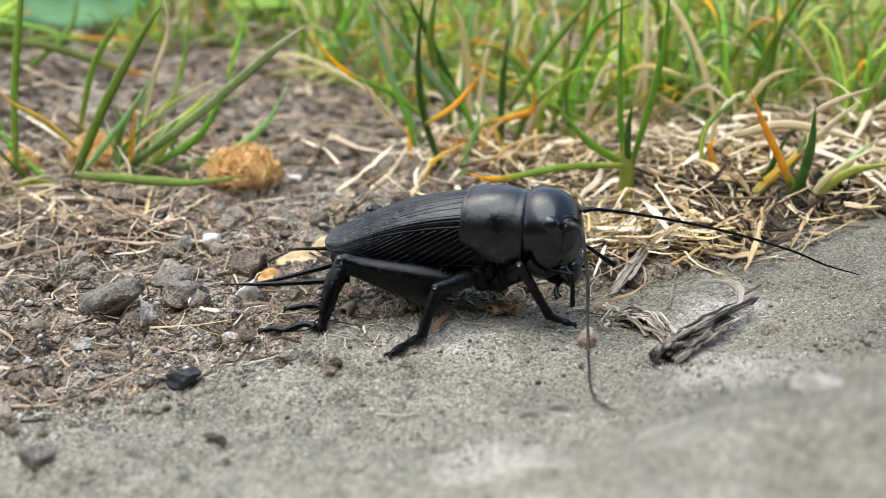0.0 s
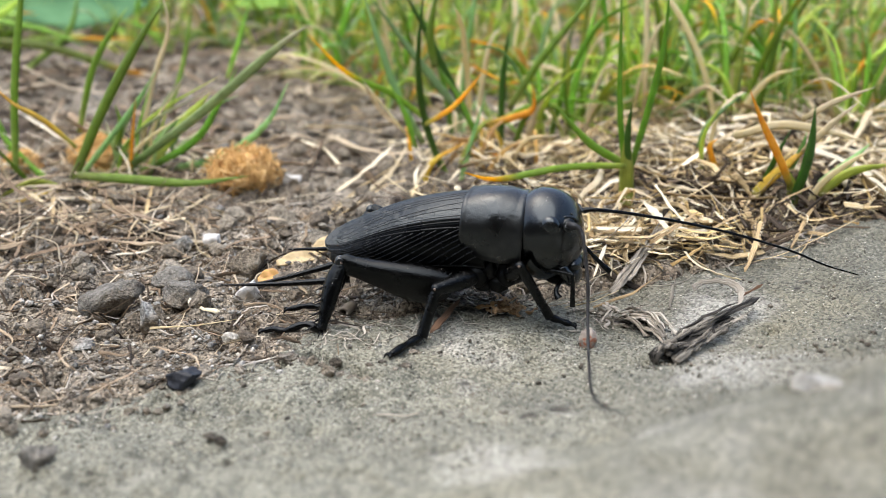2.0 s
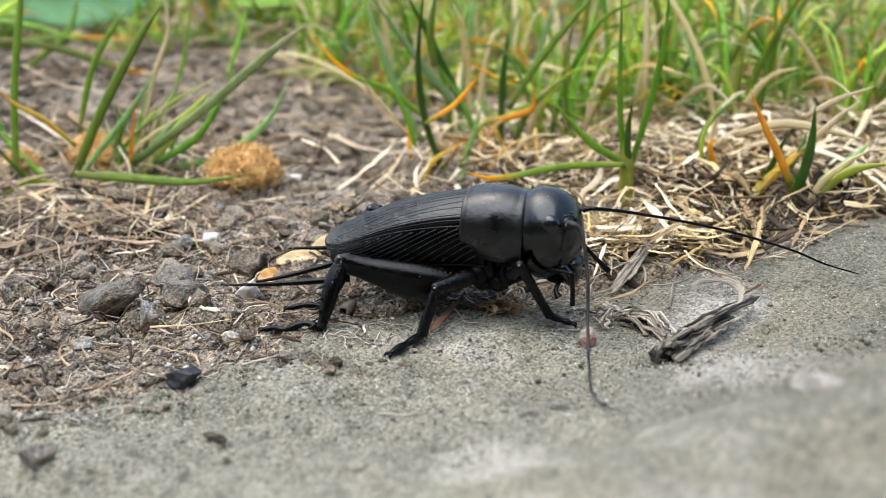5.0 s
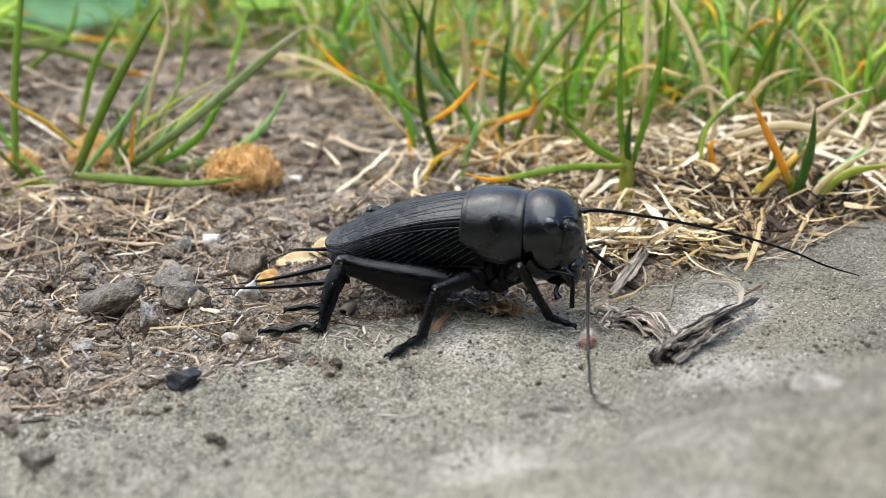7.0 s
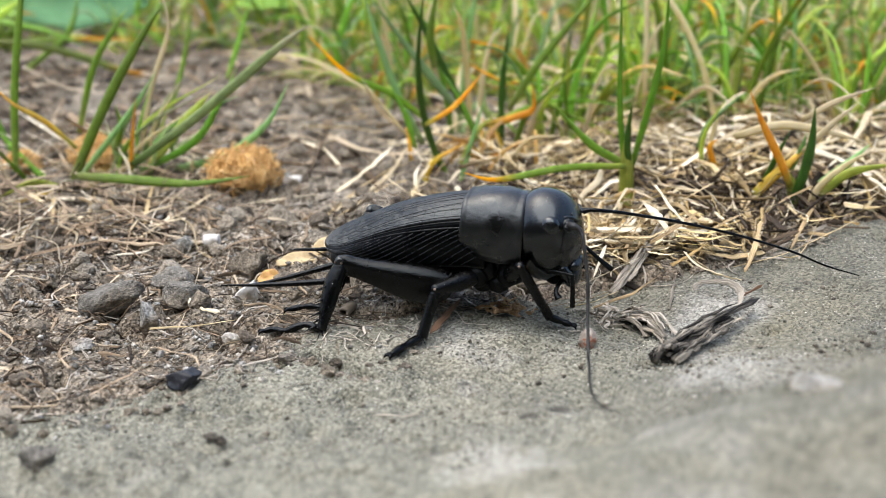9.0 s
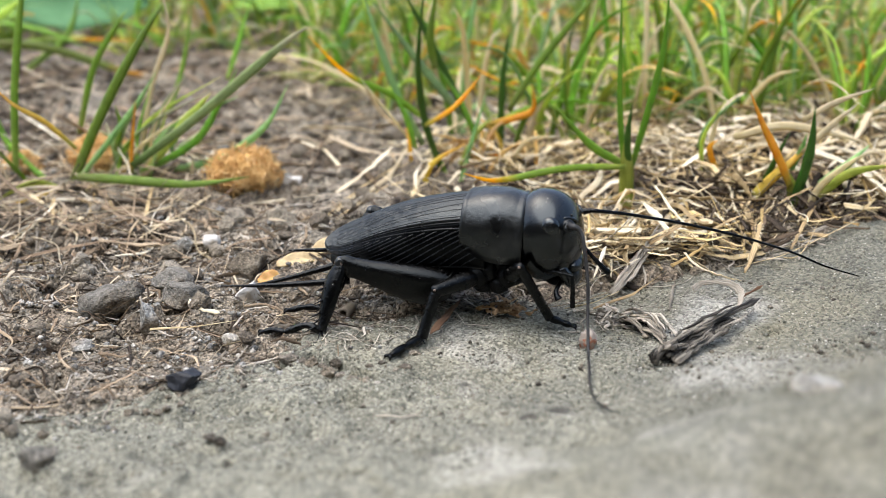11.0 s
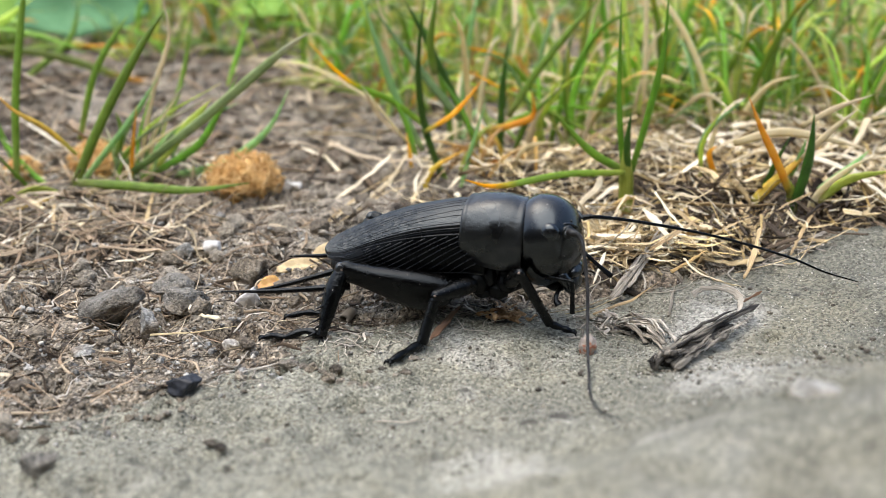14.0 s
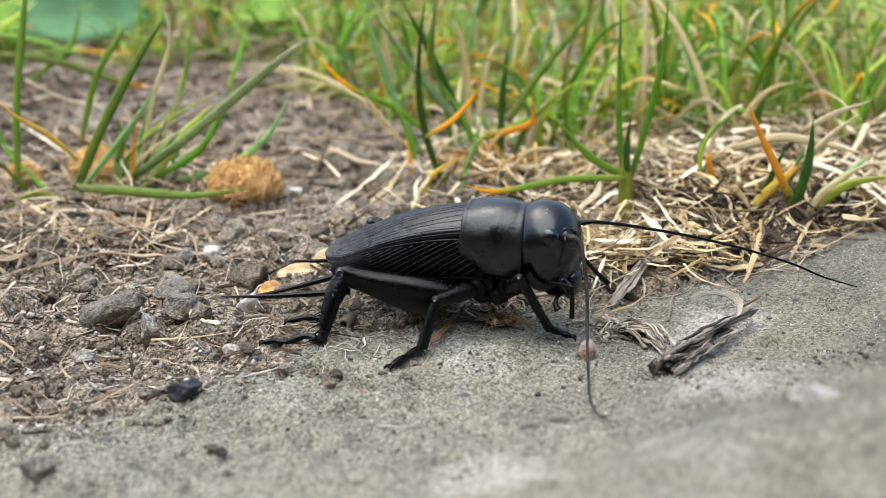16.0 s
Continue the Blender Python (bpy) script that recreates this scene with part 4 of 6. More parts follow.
def walking_leg(name, hip, knee, heel, toes, r):
    leg = new(name)
    leg.parent = CRICKET
    leg.empty_display_size = 0.001
    h, k, e = Vector(hip), Vector(knee), Vector(heel)
    limb("femur", [(*h, r * 1.1), (*h.lerp(k, 0.35), r * 1.35), (*h.lerp(k, 0.7), r * 1.15), (*k, r * 0.9)], leg)
    part("knee_joint", egg(tuple(k), (r * 0.92, r * 0.92, r * 0.92), None, 10, 14), LEG, leg)
    part("knee_spot", egg(tuple(k + Vector((0.0, math.copysign(r * 0.85, knee[1]), r * 0.35))), (0.12, 0.08, 0.11), None, 8, 10), JOINT, leg, "pale spot on the knee")
    tib = limb("tibia", [(*k, r * 0.8), (*k.lerp(e, 0.25), r * 0.85), (*k.lerp(e, 0.7), r * 0.8), (*e, r * 0.85)], leg)
    spines(tib, k.lerp(e, 0.8), e, 3, 0.75, (0.5, -0.7, 0.0), 0.06, 0.3)
    bristles(tib, k, e, r * 0.8, 60, 6)
    bristles(leg, h, k, r * 1.15, 40, 7)
    foot(tib, [heel, *toes], r * 0.72)
    part("coxa", egg(tuple(h), (r * 1.7, r * 1.5, r * 1.9), None, 12, 16), BELLY, leg)


hind_leg((-7.5, -5.9, 5.75), (2.3, -3.75, 4.1), (-8.31, -8.96, 0.53), [(-9.79, -8.96, 0.81), (-11.37, -9.66, 0.31), (-12.48, -9.61, 0.28), (-13.26, -10.01, 0.19)])
hind_leg((-8.3, 3.7, 7.1), (1.6, 3.6, 4.4), (-9.67, -4.63, 0.30), [(-10.59, -5.05, 0.65), (-11.70, -5.20, 0.56), (-12.86, -5.75, 0.37)])
walking_leg("middle_leg", (4.0, -2.6, 4.6), (1.26, -6.0, 4.35), (0.46, -7.75, 0.55), [(-0.3, -9.5, 0.55), (-1.0, -11.4, 0.5)], 0.6)
walking_leg("middle_leg", (4.0, 2.6, 4.6), (1.6, 6.2, 5.2), (0.6, 8.6, 0.9), [(-0.5, 9.6, 0.7), (-1.8, 10.8, 0.6)], 0.6)
walking_leg("front_leg", (6.6, -2.5, 4.8), (8.05, -4.2, 6.55), (10.35, -1.95, 1.15), [(11.4, -1.6, 0.7), (12.2, -1.5, 0.45)], 0.52)
walking_leg("front_leg", (6.8, 2.5, 4.9), (9.4, 5.0, 6.3), (11.0, 9.0, 1.5), [(12.0, 9.8, 1.1), (12.8, 10.4, 0.9)], 0.45)

# tail feelers, each turning at its root
CERCI = []


def cercus(name, root, pts, r, label):
    line = [root, *pts]
    rel = [(*[p[k] - root[k] for k in range(3)], q) for p, q in zip(line, r)]
    ob = part(name, tube(rel, 8, 9), LEG, CRICKET, label)
    ob.location = [c * MM for c in root]
    CERCI.append((ob, root))


cercus("cercus", (-8.6, -1.5, 2.1), [(-12.5, -2.9, 1.85), (-16.2, -3.95, 1.62), (-20.3, -4.75, 1.38)], (0.36, 0.27, 0.2, 0.05), "long tapering tail feeler")
cercus("cercus", (-9.0, 0.4, 3.3), [(-12.5, -0.8, 2.25), (-16.0, -1.9, 1.25), (-19.9, -2.75, 0.35)], (0.36, 0.27, 0.19, 0.05), "long tapering tail feeler")
cercus("hindwing_tip", (-9.8, 0.3, 4.5), [(-12.0, 0.3, 4.05), (-14.0, 0.4, 3.75), (-15.7, 0.42, 3.5)], (0.26, 0.2, 0.15, 0.05), "narrow folded hindwing point")


# ---- grass, stalks and stones ----
def blade(tuft, material, width, *points):
    """A blade through points in mm from the tuft's foot."""
    pts = [tuple(points[0]), *points[1:]]
    k = random.Random(str(points))
    ob = strips("blade", [(pts, width, width * 0.42, 0.22, (k.uniform(-0.5, 0.5), -1, 0.35))], material, tuft)
    return ob


def ribbon(points, width, k, thick=0.14):
    """One dry stalk: a thin, crumpled strip through points, bent or curved, with cut or tapering ends."""
    if k.random() < 0.55:
        p = np.array(points, float)
        l = np.vstack([p[i] + (p[i + 1] - p[i]) * np.linspace(0, 1, 8)[:7, None] for i in range(len(p) - 1)] + [p[-1:]])
    else:
        l = smooth_line(points, 7)
    n = len(l)
    t = np.linspace(0, 1, n)
    l[1:-1] += np.array([[k.gauss(0, 0.05) * width for _ in range(3)] for _ in range(n - 2)])
    ends = np.minimum(t + 0.04, 1.04 - t) * k.choice((5, 9, 30)) if k.random() < 0.6 else np.minimum((1.02 - t) * 1.6, (t + 0.05) * 20)
    w = width / 2 * (0.78 + 0.22 * np.sin(t * k.uniform(4, 13) + k.uniform(0, 6))) * np.clip(ends, 0.12, 1)
    return l, w, np.maximum(w * thick, 0.03), (k.uniform(-1, 1), k.uniform(-1, 1), 0.8)


def strands(name, items, material, parent=None, seg=7, keel=0.32, ragged=0.0, seed=1):
    """Dry strips in one mesh, with UVs along them in mm; items: (line, half widths, half heights, up)."""
    verts, faces, uv = [], [], []
    rs = np.random.RandomState(seed)
    for l, w, h, up in items:
        b = len(verts)
        v, f = sweep(l, w, h, seg, up, keel * rs.uniform(-1.2, 2.2), b)
        if ragged:
            v = (np.array(v) + rs.normal(0, 1, (len(v), 3)) * np.repeat(w, seg)[:, None] * ragged * MM).tolist()
        verts += v
        faces += f
        k = np.array([i for face in f for i in face]) - b
        run = np.concatenate([[0], np.cumsum(np.linalg.norm(np.diff(l, axis=0), axis=1))])
        around = (k % seg) / seg
        around = np.minimum(around, 1 - around)
        uv.append(np.stack([around * w.max() * 2.2, run[k // seg]], -1))
    me = bpy.data.meshes.new(name)
    me.from_pydata(verts, [], faces)
    lay = me.uv_layers.new(name="UVMap")
    lay.data.foreach_set("uv", np.vstack(uv).astype("f").ravel())
    me.polygons.foreach_set("use_smooth", [True] * len(me.polygons))
    me.materials.append(material)
    ob = new(name, me)
    ob.parent = parent
    return ob


def straw(material, width, *points):
    k = random.Random(str(points))
    l, w, h, up = ribbon(points, width, k)
    base = l[0].copy()
    ob = strands("straw", [(l - base, w, h, up)], material, None, 8, 0.35, 0.05)
    ob.location = Vector(base) * MM
    label = {"weathered_stalk": "curved weathered stalk lying on the stone", "golden_straw": "golden dry grass leaf lying in the mat", "bleached_straw": "bleached flat dry grass leaf", "grey_straw": "weathered grey dry stalk lying on the stone", "rust_husk": "thin rust-brown stick lying under the cricket",
             "brown_stalk": "brown dry stalk lying on the soil"}.get(material.name, "pale dry grass stalk lying on the ground")
    return tagged(ob, label, "dry stalk", "dry stalks")


def lump(size, seed, cuts=7, rough=0.10, sub=4):
    """An angular stone: a ball cut by random planes, then roughened."""
    k = random.Random(seed)
    bm = bmesh.new()
    bmesh.ops.create_icosphere(bm, subdivisions=sub, radius=1)
    planes = []
    for _ in range(cuts):
        n = Vector((k.gauss(0, 1), k.gauss(0, 1), k.gauss(0, 1))).normalized()
        planes.append((n, k.uniform(0.45, 0.8)))
    off = Vector((k.uniform(0, 50), k.uniform(0, 50), 0))
    for v in bm.verts:
        p = v.co.normalized()
        for n, d in planes:
            over = p.dot(n) - d
            if over > 0:
                p = p - n * over * 0.98
        p = p * (1 + rough * noise.noise(p * 2.2 + off) + rough * 0.5 * noise.noise(p * 6 + off) + rough * 0.3 * noise.noise(p * 14 + off))
        v.co = Vector((p.x * size[0], p.y * size[1], p.z * size[2])) * MM
    return bm


def rock(name, material, at, size, seed, label, category, group="", turn=0, tilt=0):
    soft = category in ("husk", "seed")
    ob = obj(name, lump(size, seed, 0 if soft else 11, 0.28 if category == "husk" else 0.16), material)
    ob.matrix_basis = pose(at[0] * MM, at[1] * MM, (at[2] + size[2] * 0.5) * MM, 0, tilt, turn)
    return tagged(ob, label, category, group)



TUFT = thing("grass_tuft", (-52.59, 33.72, 1.18), "sparse tuft of round green blades with dry straw at its foot", "grass", "grass tufts in the soil")
blade(TUFT, GREEN, 1.13, (-0.36, 0, -0.08), (1.71, -0.67, 11.85), (4.48, -1.33, 22.42), (5.77, -2, 26.21))
blade(TUFT, GREEN, 0.65, (3.17, -1, -1.52), (1.13, -2.5, 2.6), (-0.65, -4, 6.19))
blade(TUFT, GREEN, 0.72, (3.86, 0, 0), (0.73, 1, 2.61), (-2.86, 2, 6.67))
blade(TUFT, DEEP, 0.87, (-0.64, 6, -0.03), (-3.84, 7, 3.11), (-6.22, 8, 10.66))

TUFT = thing("grass_tuft", (-45.58, 30.6, 0.53), "low tuft of spreading green blades, one with a frayed dry tip", "grass", "grass tufts in the soil")
blade(TUFT, GREEN, 1.17, (-0.15, 0, -0.14), (5.64, -0.33, 10.44), (11.03, -0.67, 18.69), (14.34, -1, 22.93))
blade(TUFT, GREEN, 1.09, (2.01, -1, 2.91), (8.74, -2.67, 3.02), (16.47, -4.33, 3.07), (23.52, -6, 4.49))
blade(TUFT, LIME, 0.76, (0.43, 0, 0.58), (-3.13, -1.5, 2.36), (-7.88, -3, 0.32))
blade(TUFT, YELLOW, 0.57, (-0.03, -2, 1.61), (-3.23, -3.5, 0.92), (-7.15, -5, -0.52))
blade(TUFT, GREEN, 0.81, (-1.41, 10, 5.3), (1.08, 11.33, 13.44), (4.18, 12.67, 18.54), (5.44, 14, 20.46))
blade(TUFT, PALE, 0.80, (7.21, 8, 4.13), (9.4, 8, 11.98), (12.09, 8, 18.58), (11.75, 8, 23.6))
blade(TUFT, FADED, 1.11, (7.71, 2, 3.4), (16.63, 0.5, 9.9), (24.02, -1, 15.87), (28.33, -2.5, 19.32), (30.95, -4, 21.1))
blade(TUFT, DEEP, 0.90, (7.97, 4, 1.84), (15.41, 2.67, 6.2), (19.25, 1.33, 11.39), (21.87, 0, 15.67))
blade(TUFT, BLUE, 1.04, (9.83, 6, 1.36), (17.66, 5.33, 3.27), (23.75, 4.67, 7.65), (26.96, 4, 12.98))
blade(TUFT, LIME, 1.20, (8.86, 4, 2.2), (13.68, 3.33, 7.79), (16.16, 2.67, 10.39), (17.97, 2, 12.26))
blade(TUFT, GREEN, 0.67, (7.61, 20, 5.44), (9.74, 22, 12.11), (11.46, 24, 20.98))
blade(TUFT, GREEN, 0.67, (15.56, 22, 9.76), (17.41, 24, 15.26), (18.72, 26, 19.97))
blade(TUFT, ORANGE, 0.47, (7.39, 2, 2.46), (8, 2, 6.39), (9.04, 2, 11.58))
blade(TUFT, YELLOW, 0.56, (2.72, -2, 6.68), (-0.42, -2, 9.85), (-3.68, -2, 11.84), (-5.87, -2, 14.13))
blade(TUFT, GREEN, 0.77, (5.17, 4, 4.75), (6.19, 4, 7.83), (5.77, 4, 10.42))
blade(TUFT, BLUE, 0.72, (-0.34, 3, 0.32), (7.99, 2.5, 9.74), (11.74, 2, 14.61))
blade(TUFT, FADED, 0.67, (7.64, 7, 3.52), (10.79, 7, 9.36), (14.04, 7, 13.59))

rnd = random.Random(41)
for n in range(26):
    h, b, way = rnd.uniform(7, 17), (rnd.uniform(3, 11), rnd.uniform(3, 9)), rnd.uniform(-0.5, 1.1)
    if n > 16:
        h, b = rnd.uniform(3, 6), (rnd.uniform(2, 14), rnd.uniform(-2, 6))
    blade(TUFT, rnd.choice((FADED, LIME, BLUE, GREEN, PALE)) if n < 17 else PALE, rnd.uniform(0.35, 0.6), (b[0], b[1], 0.6), (b[0] + way * h * 0.35, b[1] + rnd.uniform(-1, 1), h * 0.5), (b[0] + way * h, b[1] + rnd.uniform(-2, 2), h * rnd.uniform(0.75, 0.95)))

TUFT = thing("grass_tuft", (-77.22, 79.44, 3.71), "long fallen green blades with yellow tips", "grass", "grass tufts in the soil")
blade(TUFT, GOLD_TIP, 1.35, (1.33, 0, 7.33), (12.04, 0.67, 5.92), (24.48, 1.33, 1.82), (32.59, 2, 0.92))
blade(TUFT, GOLD_TIP, 0.98, (-0.82, 4, 5.42), (11.46, 5, 6.68), (26.34, 6, 6.51))
blade(TUFT, GREEN, 0.94, (1.94, 0, 10.72), (11.57, -1.5, 9.41), (19.56, -3, 6.93))
blade(TUFT, LIME, 1.28, (0.82, 2, 9.5), (4.97, 2, 11.8), (10.22, 2, 15.43))
blade(TUFT, GREEN, 1.14, (6.07, 2, 1.5), (14.69, 2, 8.11), (17.63, 2, 15.43))

TUFT = thing("grass_tuft", (0.07, 36.29, 0.86), "upright tuft of green and blue-green blades with orange dead tips", "grass", "grass tufts in the soil")
blade(TUFT, BLUE, 0.99, (-2.7, 4, 3.55), (-6.15, 5.33, 10.27), (-8.58, 6.67, 17.2), (-10.31, 8, 22.6))
blade(TUFT, NIGHT, 0.85, (0, 0, 0.46), (-2.43, -0.67, 8.44), (-3.04, -1.33, 15.83), (-2.16, -2, 24.4))
blade(TUFT, NIGHT, 0.9, (3.92, 6, 5.05), (1.09, 6, 10.85), (-2.48, 6, 18.01), (-5.1, 6, 22.84))
blade(TUFT, GREEN, 1.02, (-1.05, 3, 13.63), (-1.6, 3, 17.8), (-0.68, 3, 23.85))
blade(TUFT, BLUE, 1.14, (2.24, 8, 6.66), (-2.97, 10, 12.62), (-9.57, 12, 21.07))
blade(TUFT, GOLD_TIP, 0.80, (-1.81, 4, 6.54), (-6.73, 2.67, 10.5), (-11.81, 1.33, 13.26), (-16.24, 0, 18.15))
blade(TUFT, ORANGE, 0.65, (-2.29, -1, 7.32), (1.02, -2.33, 9.76), (3.01, -3.67, 12.26), (4.4, -5, 14.55))
blade(TUFT, NIGHT, 0.9, (7.64, 8, 2.42), (7.68, 8, 10.42), (8.37, 8, 17.84))
blade(TUFT, GREEN, 0.95, (8.58, 8, 7.04), (12.37, 7.33, 13.5), (16.71, 6.67, 19.31), (19.58, 6, 22.84))
blade(TUFT, DEEP, 0.76, (9.44, 6, 3.22), (11.18, 5.5, 7.65), (15.45, 5, 11.79))
blade(TUFT, PALE, 0.36, (-4.44, 0, 5.61), (-7.31, 0, 9.34), (-10.12, 0, 12.98))
blade(TUFT, ORANGE, 0.94, (5.17, 6, 5.5), (9.87, 5.33, 6.95), (11.59, 4.67, 8.22), (11.21, 4, 11.43))
blade(TUFT, BLUE, 0.60, (1.89, -3, -0.28), (3.25, -2.5, 5.01), (5.23, -2, 11.89))
blade(TUFT, YELLOW, 0.78, (-2.6, -3, -1.02), (-1.38, -3.5, 3.15), (2.72, -4, 6))
blade(TUFT, GOLD_TIP, 0.58, (22.99, 8, 3.44), (14.76, 10, 6.94), (7.23, 12, 10.33), (2.07, 14, 12.68))
blade(TUFT, GREEN, 0.98, (17.77, 10, 0.03), (17.24, 10.67, 7.55), (18.7, 11.33, 14.23), (20.38, 12, 21.42))
blade(TUFT, DEEP, 0.52, (16.9, 9, 4.1), (16.04, 9, 9.46), (15.63, 9, 14.79))
blade(TUFT, DEEP, 0.80, (4.35, 3, 4.2), (2.16, 4, 9.11), (-1.07, 5, 13.95))
blade(TUFT, GREEN, 0.80, (1.08, 0, -1.28), (-1.06, 0, 3.57), (-2.8, 0, 7.56))
blade(TUFT, LIME, 0.74, (1.09, 1, -1.23), (3.92, 1.5, 5.35), (6.75, 2, 8.14))
blade(TUFT, GREEN, 0.73, (-3.6, 2, 3.59), (-4.62, 2, 7.41), (-6.67, 2, 11.72))

rnd = random.Random(77)
for _ in range(22):
    a, h, b = rnd.uniform(0, 6.28), rnd.uniform(4, 11), (rnd.gauss(5, 5), rnd.gauss(4, 3))
    out = rnd.uniform(0.4, 1.0) * h
    blade(TUFT, rnd.choice((TAN, PALE, PALE, YELLOW, TAN, ORANGE)), rnd.uniform(0.35, 0.7), (b[0], b[1], 0), (b[0] + math.cos(a) * out * 0.4, b[1] + math.sin(a) * out * 0.3, h * 0.5), (b[0] + math.cos(a) * out, b[1] + math.sin(a) * out * 0.8, h * rnd.uniform(0.3, 0.8)))

TUFT = thing("grass_tuft", (21.12, 24.93, 1.98), "young green shoot with a pale sheath and five narrow blades", "grass", "grass tufts in the soil")
blade(TUFT, DEEP, 0.65, (-0.55, -1, 3.39), (-1.71, -1, 11.81), (-2.35, -1, 24.43))
blade(TUFT, DEEP, 0.82, (-0.17, -1, 3.39), (1.43, -1.33, 11.26), (2.43, -1.67, 18.08), (2.45, -2, 24.54))
blade(TUFT, NIGHT, 0.75, (-0.32, -1.5, 4.21), (-0.72, -1.75, 8.19), (-0.53, -2, 11.8))
blade(TUFT, GREEN, 0.92, (-0.77, -1, 4.72), (-4.82, -2, 7.29), (-8.87, -3, 11.66))
blade(TUFT, GOLD_TIP, 0.75, (-0.83, -2, 4.76), (-7.77, -4, 5.17), (-15.28, -6, 4.46), (-18.98, -8, 5.85))
blade(TUFT, PALE, 1.42, (-0.35, -1.5, -0.64), (-0.42, -1.5, 1.2), (-0.48, -1.5, 3.01))
blade(TUFT, LIME, 1.64, (-0.34, -1.8, -0.67), (-0.45, -1.6, 2.24), (-0.61, -1.4, 5.82), (-0.74, -1.2, 9.01))

TUFT = thing("grass_tuft", (38.93, 21.6, 2.67), "short dark green shoot with an orange dead blade", "grass", "grass tufts in the soil")
blade(TUFT, NIGHT, 1.3, (-0.91, -2, -0.16), (-0.07, -2.33, 4.49), (0.15, -2.67, 8.03), (-0.1, -3, 11.77))
blade(TUFT, LIME, 1.16, (-0.66, -2, -0.16), (-0.94, -2, 2.78), (-2.33, -2, 5.34))
blade(TUFT, ORANGE, 0.99, (-1.38, -2.5, 2.94), (-3.14, -2.83, 6.22), (-5.41, -3.17, 10), (-7.31, -3.5, 13.67))
blade(TUFT, YELLOW, 1.11, (-5.04, -1.5, 1.31), (-3.42, -1.5, 3.26), (-1.36, -1.5, 5.31), (1.37, -1.5, 8.33))
blade(TUFT, NIGHT, 0.8, (-4.32, -1, 1.8), (-3.29, -1, 4.39), (-2.47, -1, 6.63), (-1.55, -1, 8.82))
blade(TUFT, PALE, 1.00, (-6.9, 1, 7.53), (-1.98, 1.33, 8.72), (3.22, 1.67, 7.93), (8.25, 2, 6.61))
blade(TUFT, PALE, 0.72, (-0.37, -2, 6.6), (2.2, -2, 9.58), (4.9, -2, 12.14))
blade(TUFT, PALE, 0.67, (-0.5, -1, 9.94), (3.04, -0.5, 11.79), (7.23, 0, 13.2))
blade(TUFT, PALE, 0.78, (0.63, -3, 0.53), (1.46, -3.33, 3.22), (3.94, -3.67, 5.84), (6.22, -4, 7.49))
blade(TUFT, LIME, 1.04, (1.62, -3, 2.15), (4.24, -4, 5.01), (8.66, -5, 6.25))
blade(TUFT, BLUE, 0.84, (2.38, -1, 2.78), (5.56, 0, 4.73), (8.14, 1, 6.7))
blade(TUFT, ORANGE, 0.64, (-8.47, 1, 3.64), (-9.5, 1, 6.25), (-8.74, 1, 7.27))
blade(TUFT, BLUE, 0.65, (-9.97, 4, 5.39), (-8.82, 4, 8.48), (-5.17, 4, 11.88))
blade(TUFT, LIME, 0.65, (-9.96, 2, 3.47), (-10.05, 2, 7.39), (-8, 2, 11.51))
blade(TUFT, PALE, 0.55, (-8.49, 4, 3.52), (-8.43, 4, 7.17), (-7.36, 4, 10.73))
blade(TUFT, BLUE, 0.73, (-0.94, -1, 4.39), (-0.37, -1.5, 6.96), (-0.2, -2, 8.78))

# single dry stalks lying on the soil and the slab
straw(STRAW, 0.31, (8.86, -0.02, 0.14), (13.59, 2.2, 0.02), (16.86, 4.33, 0.22))
straw(STRAW, 0.31, (13.82, 0.18, 0.1), (17.88, 2.58, 0.43), (21.87, 6.54, 1.16))
straw(STRAW, 0.86, (24.7, 10.31, 1.16), (26.06, 5.35, 1.43), (27.89, 2.46, 1.87))
straw(STRAW, 0.28, (28.4, 6.39, 1.58), (33.18, 7.77, 2.2), (37.89, 10.3, 3.01), (43.99, 14.45, 3.92))
straw(STRAW, 0.61, (30.04, 7.33, 1.78), (33.26, 13.72, 3.06), (35.8, 17.83, 5.08))
straw(STRAW, 1.05, (21.69, 19.24, 3.1), (22.91, 15.99, 2.53), (24.22, 12.27, 1.86))
straw(STRAW, 0.40, (23.52, 27.47, 4.25), (24.98, 18.95, 3.59), (29.31, 15.35, 2.96))
straw(STRAW, 0.48, (25.23, 32.37, 3.57), (31.08, 37.17, 4.91), (37.37, 43.39, 6.83))
straw(STRAW, 0.37, (-13.85, 18.43, 0.96), (-10.86, 26.71, 1.72), (-5.96, 35.21, 1.8), (-0.89, 41.65, 1.72))
straw(STRAW, 0.38, (-11.68, 21.55, 1.34), (-7.1, 30.49, 1.87), (-2.26, 34.78, 1.94))
straw(STRAW, 0.36, (-14.75, 13.47, 0.31), (-12.86, 21.93, 1.48), (-9.79, 30.07, 2.01), (-3.21, 45.36, 1.96))
straw(STRAW, 0.53, (-3.73, 27.38, 1.63), (-2.68, 31.53, 2.82), (-1.65, 32.23, 4.04))
straw(STRAW, 0.53, (7.2, 43.5, 3.89), (9.69, 36.37, 2.93), (11.14, 32.28, 2.15))
straw(STRAW, 0.61, (-16.7, 7.21, 0.02), (-13.97, 12.11, 0.54), (-11.57, 15.66, 1.18))
straw(STALK, 0.59, (-44.53, 24.91, 2.33), (-36.43, 15.66, 0.92), (-29.97, 12.12, 0.16))
straw(STALK, 0.50, (-41.82, 20.25, 0.27), (-36.74, 13.55, -0.04), (-32.17, 8.71, -0.27))
straw(STALK, 0.47, (-38.25, 27.63, 2.11), (-28.84, 21.64, 1.31), (-23.25, 17.57, 0.96))
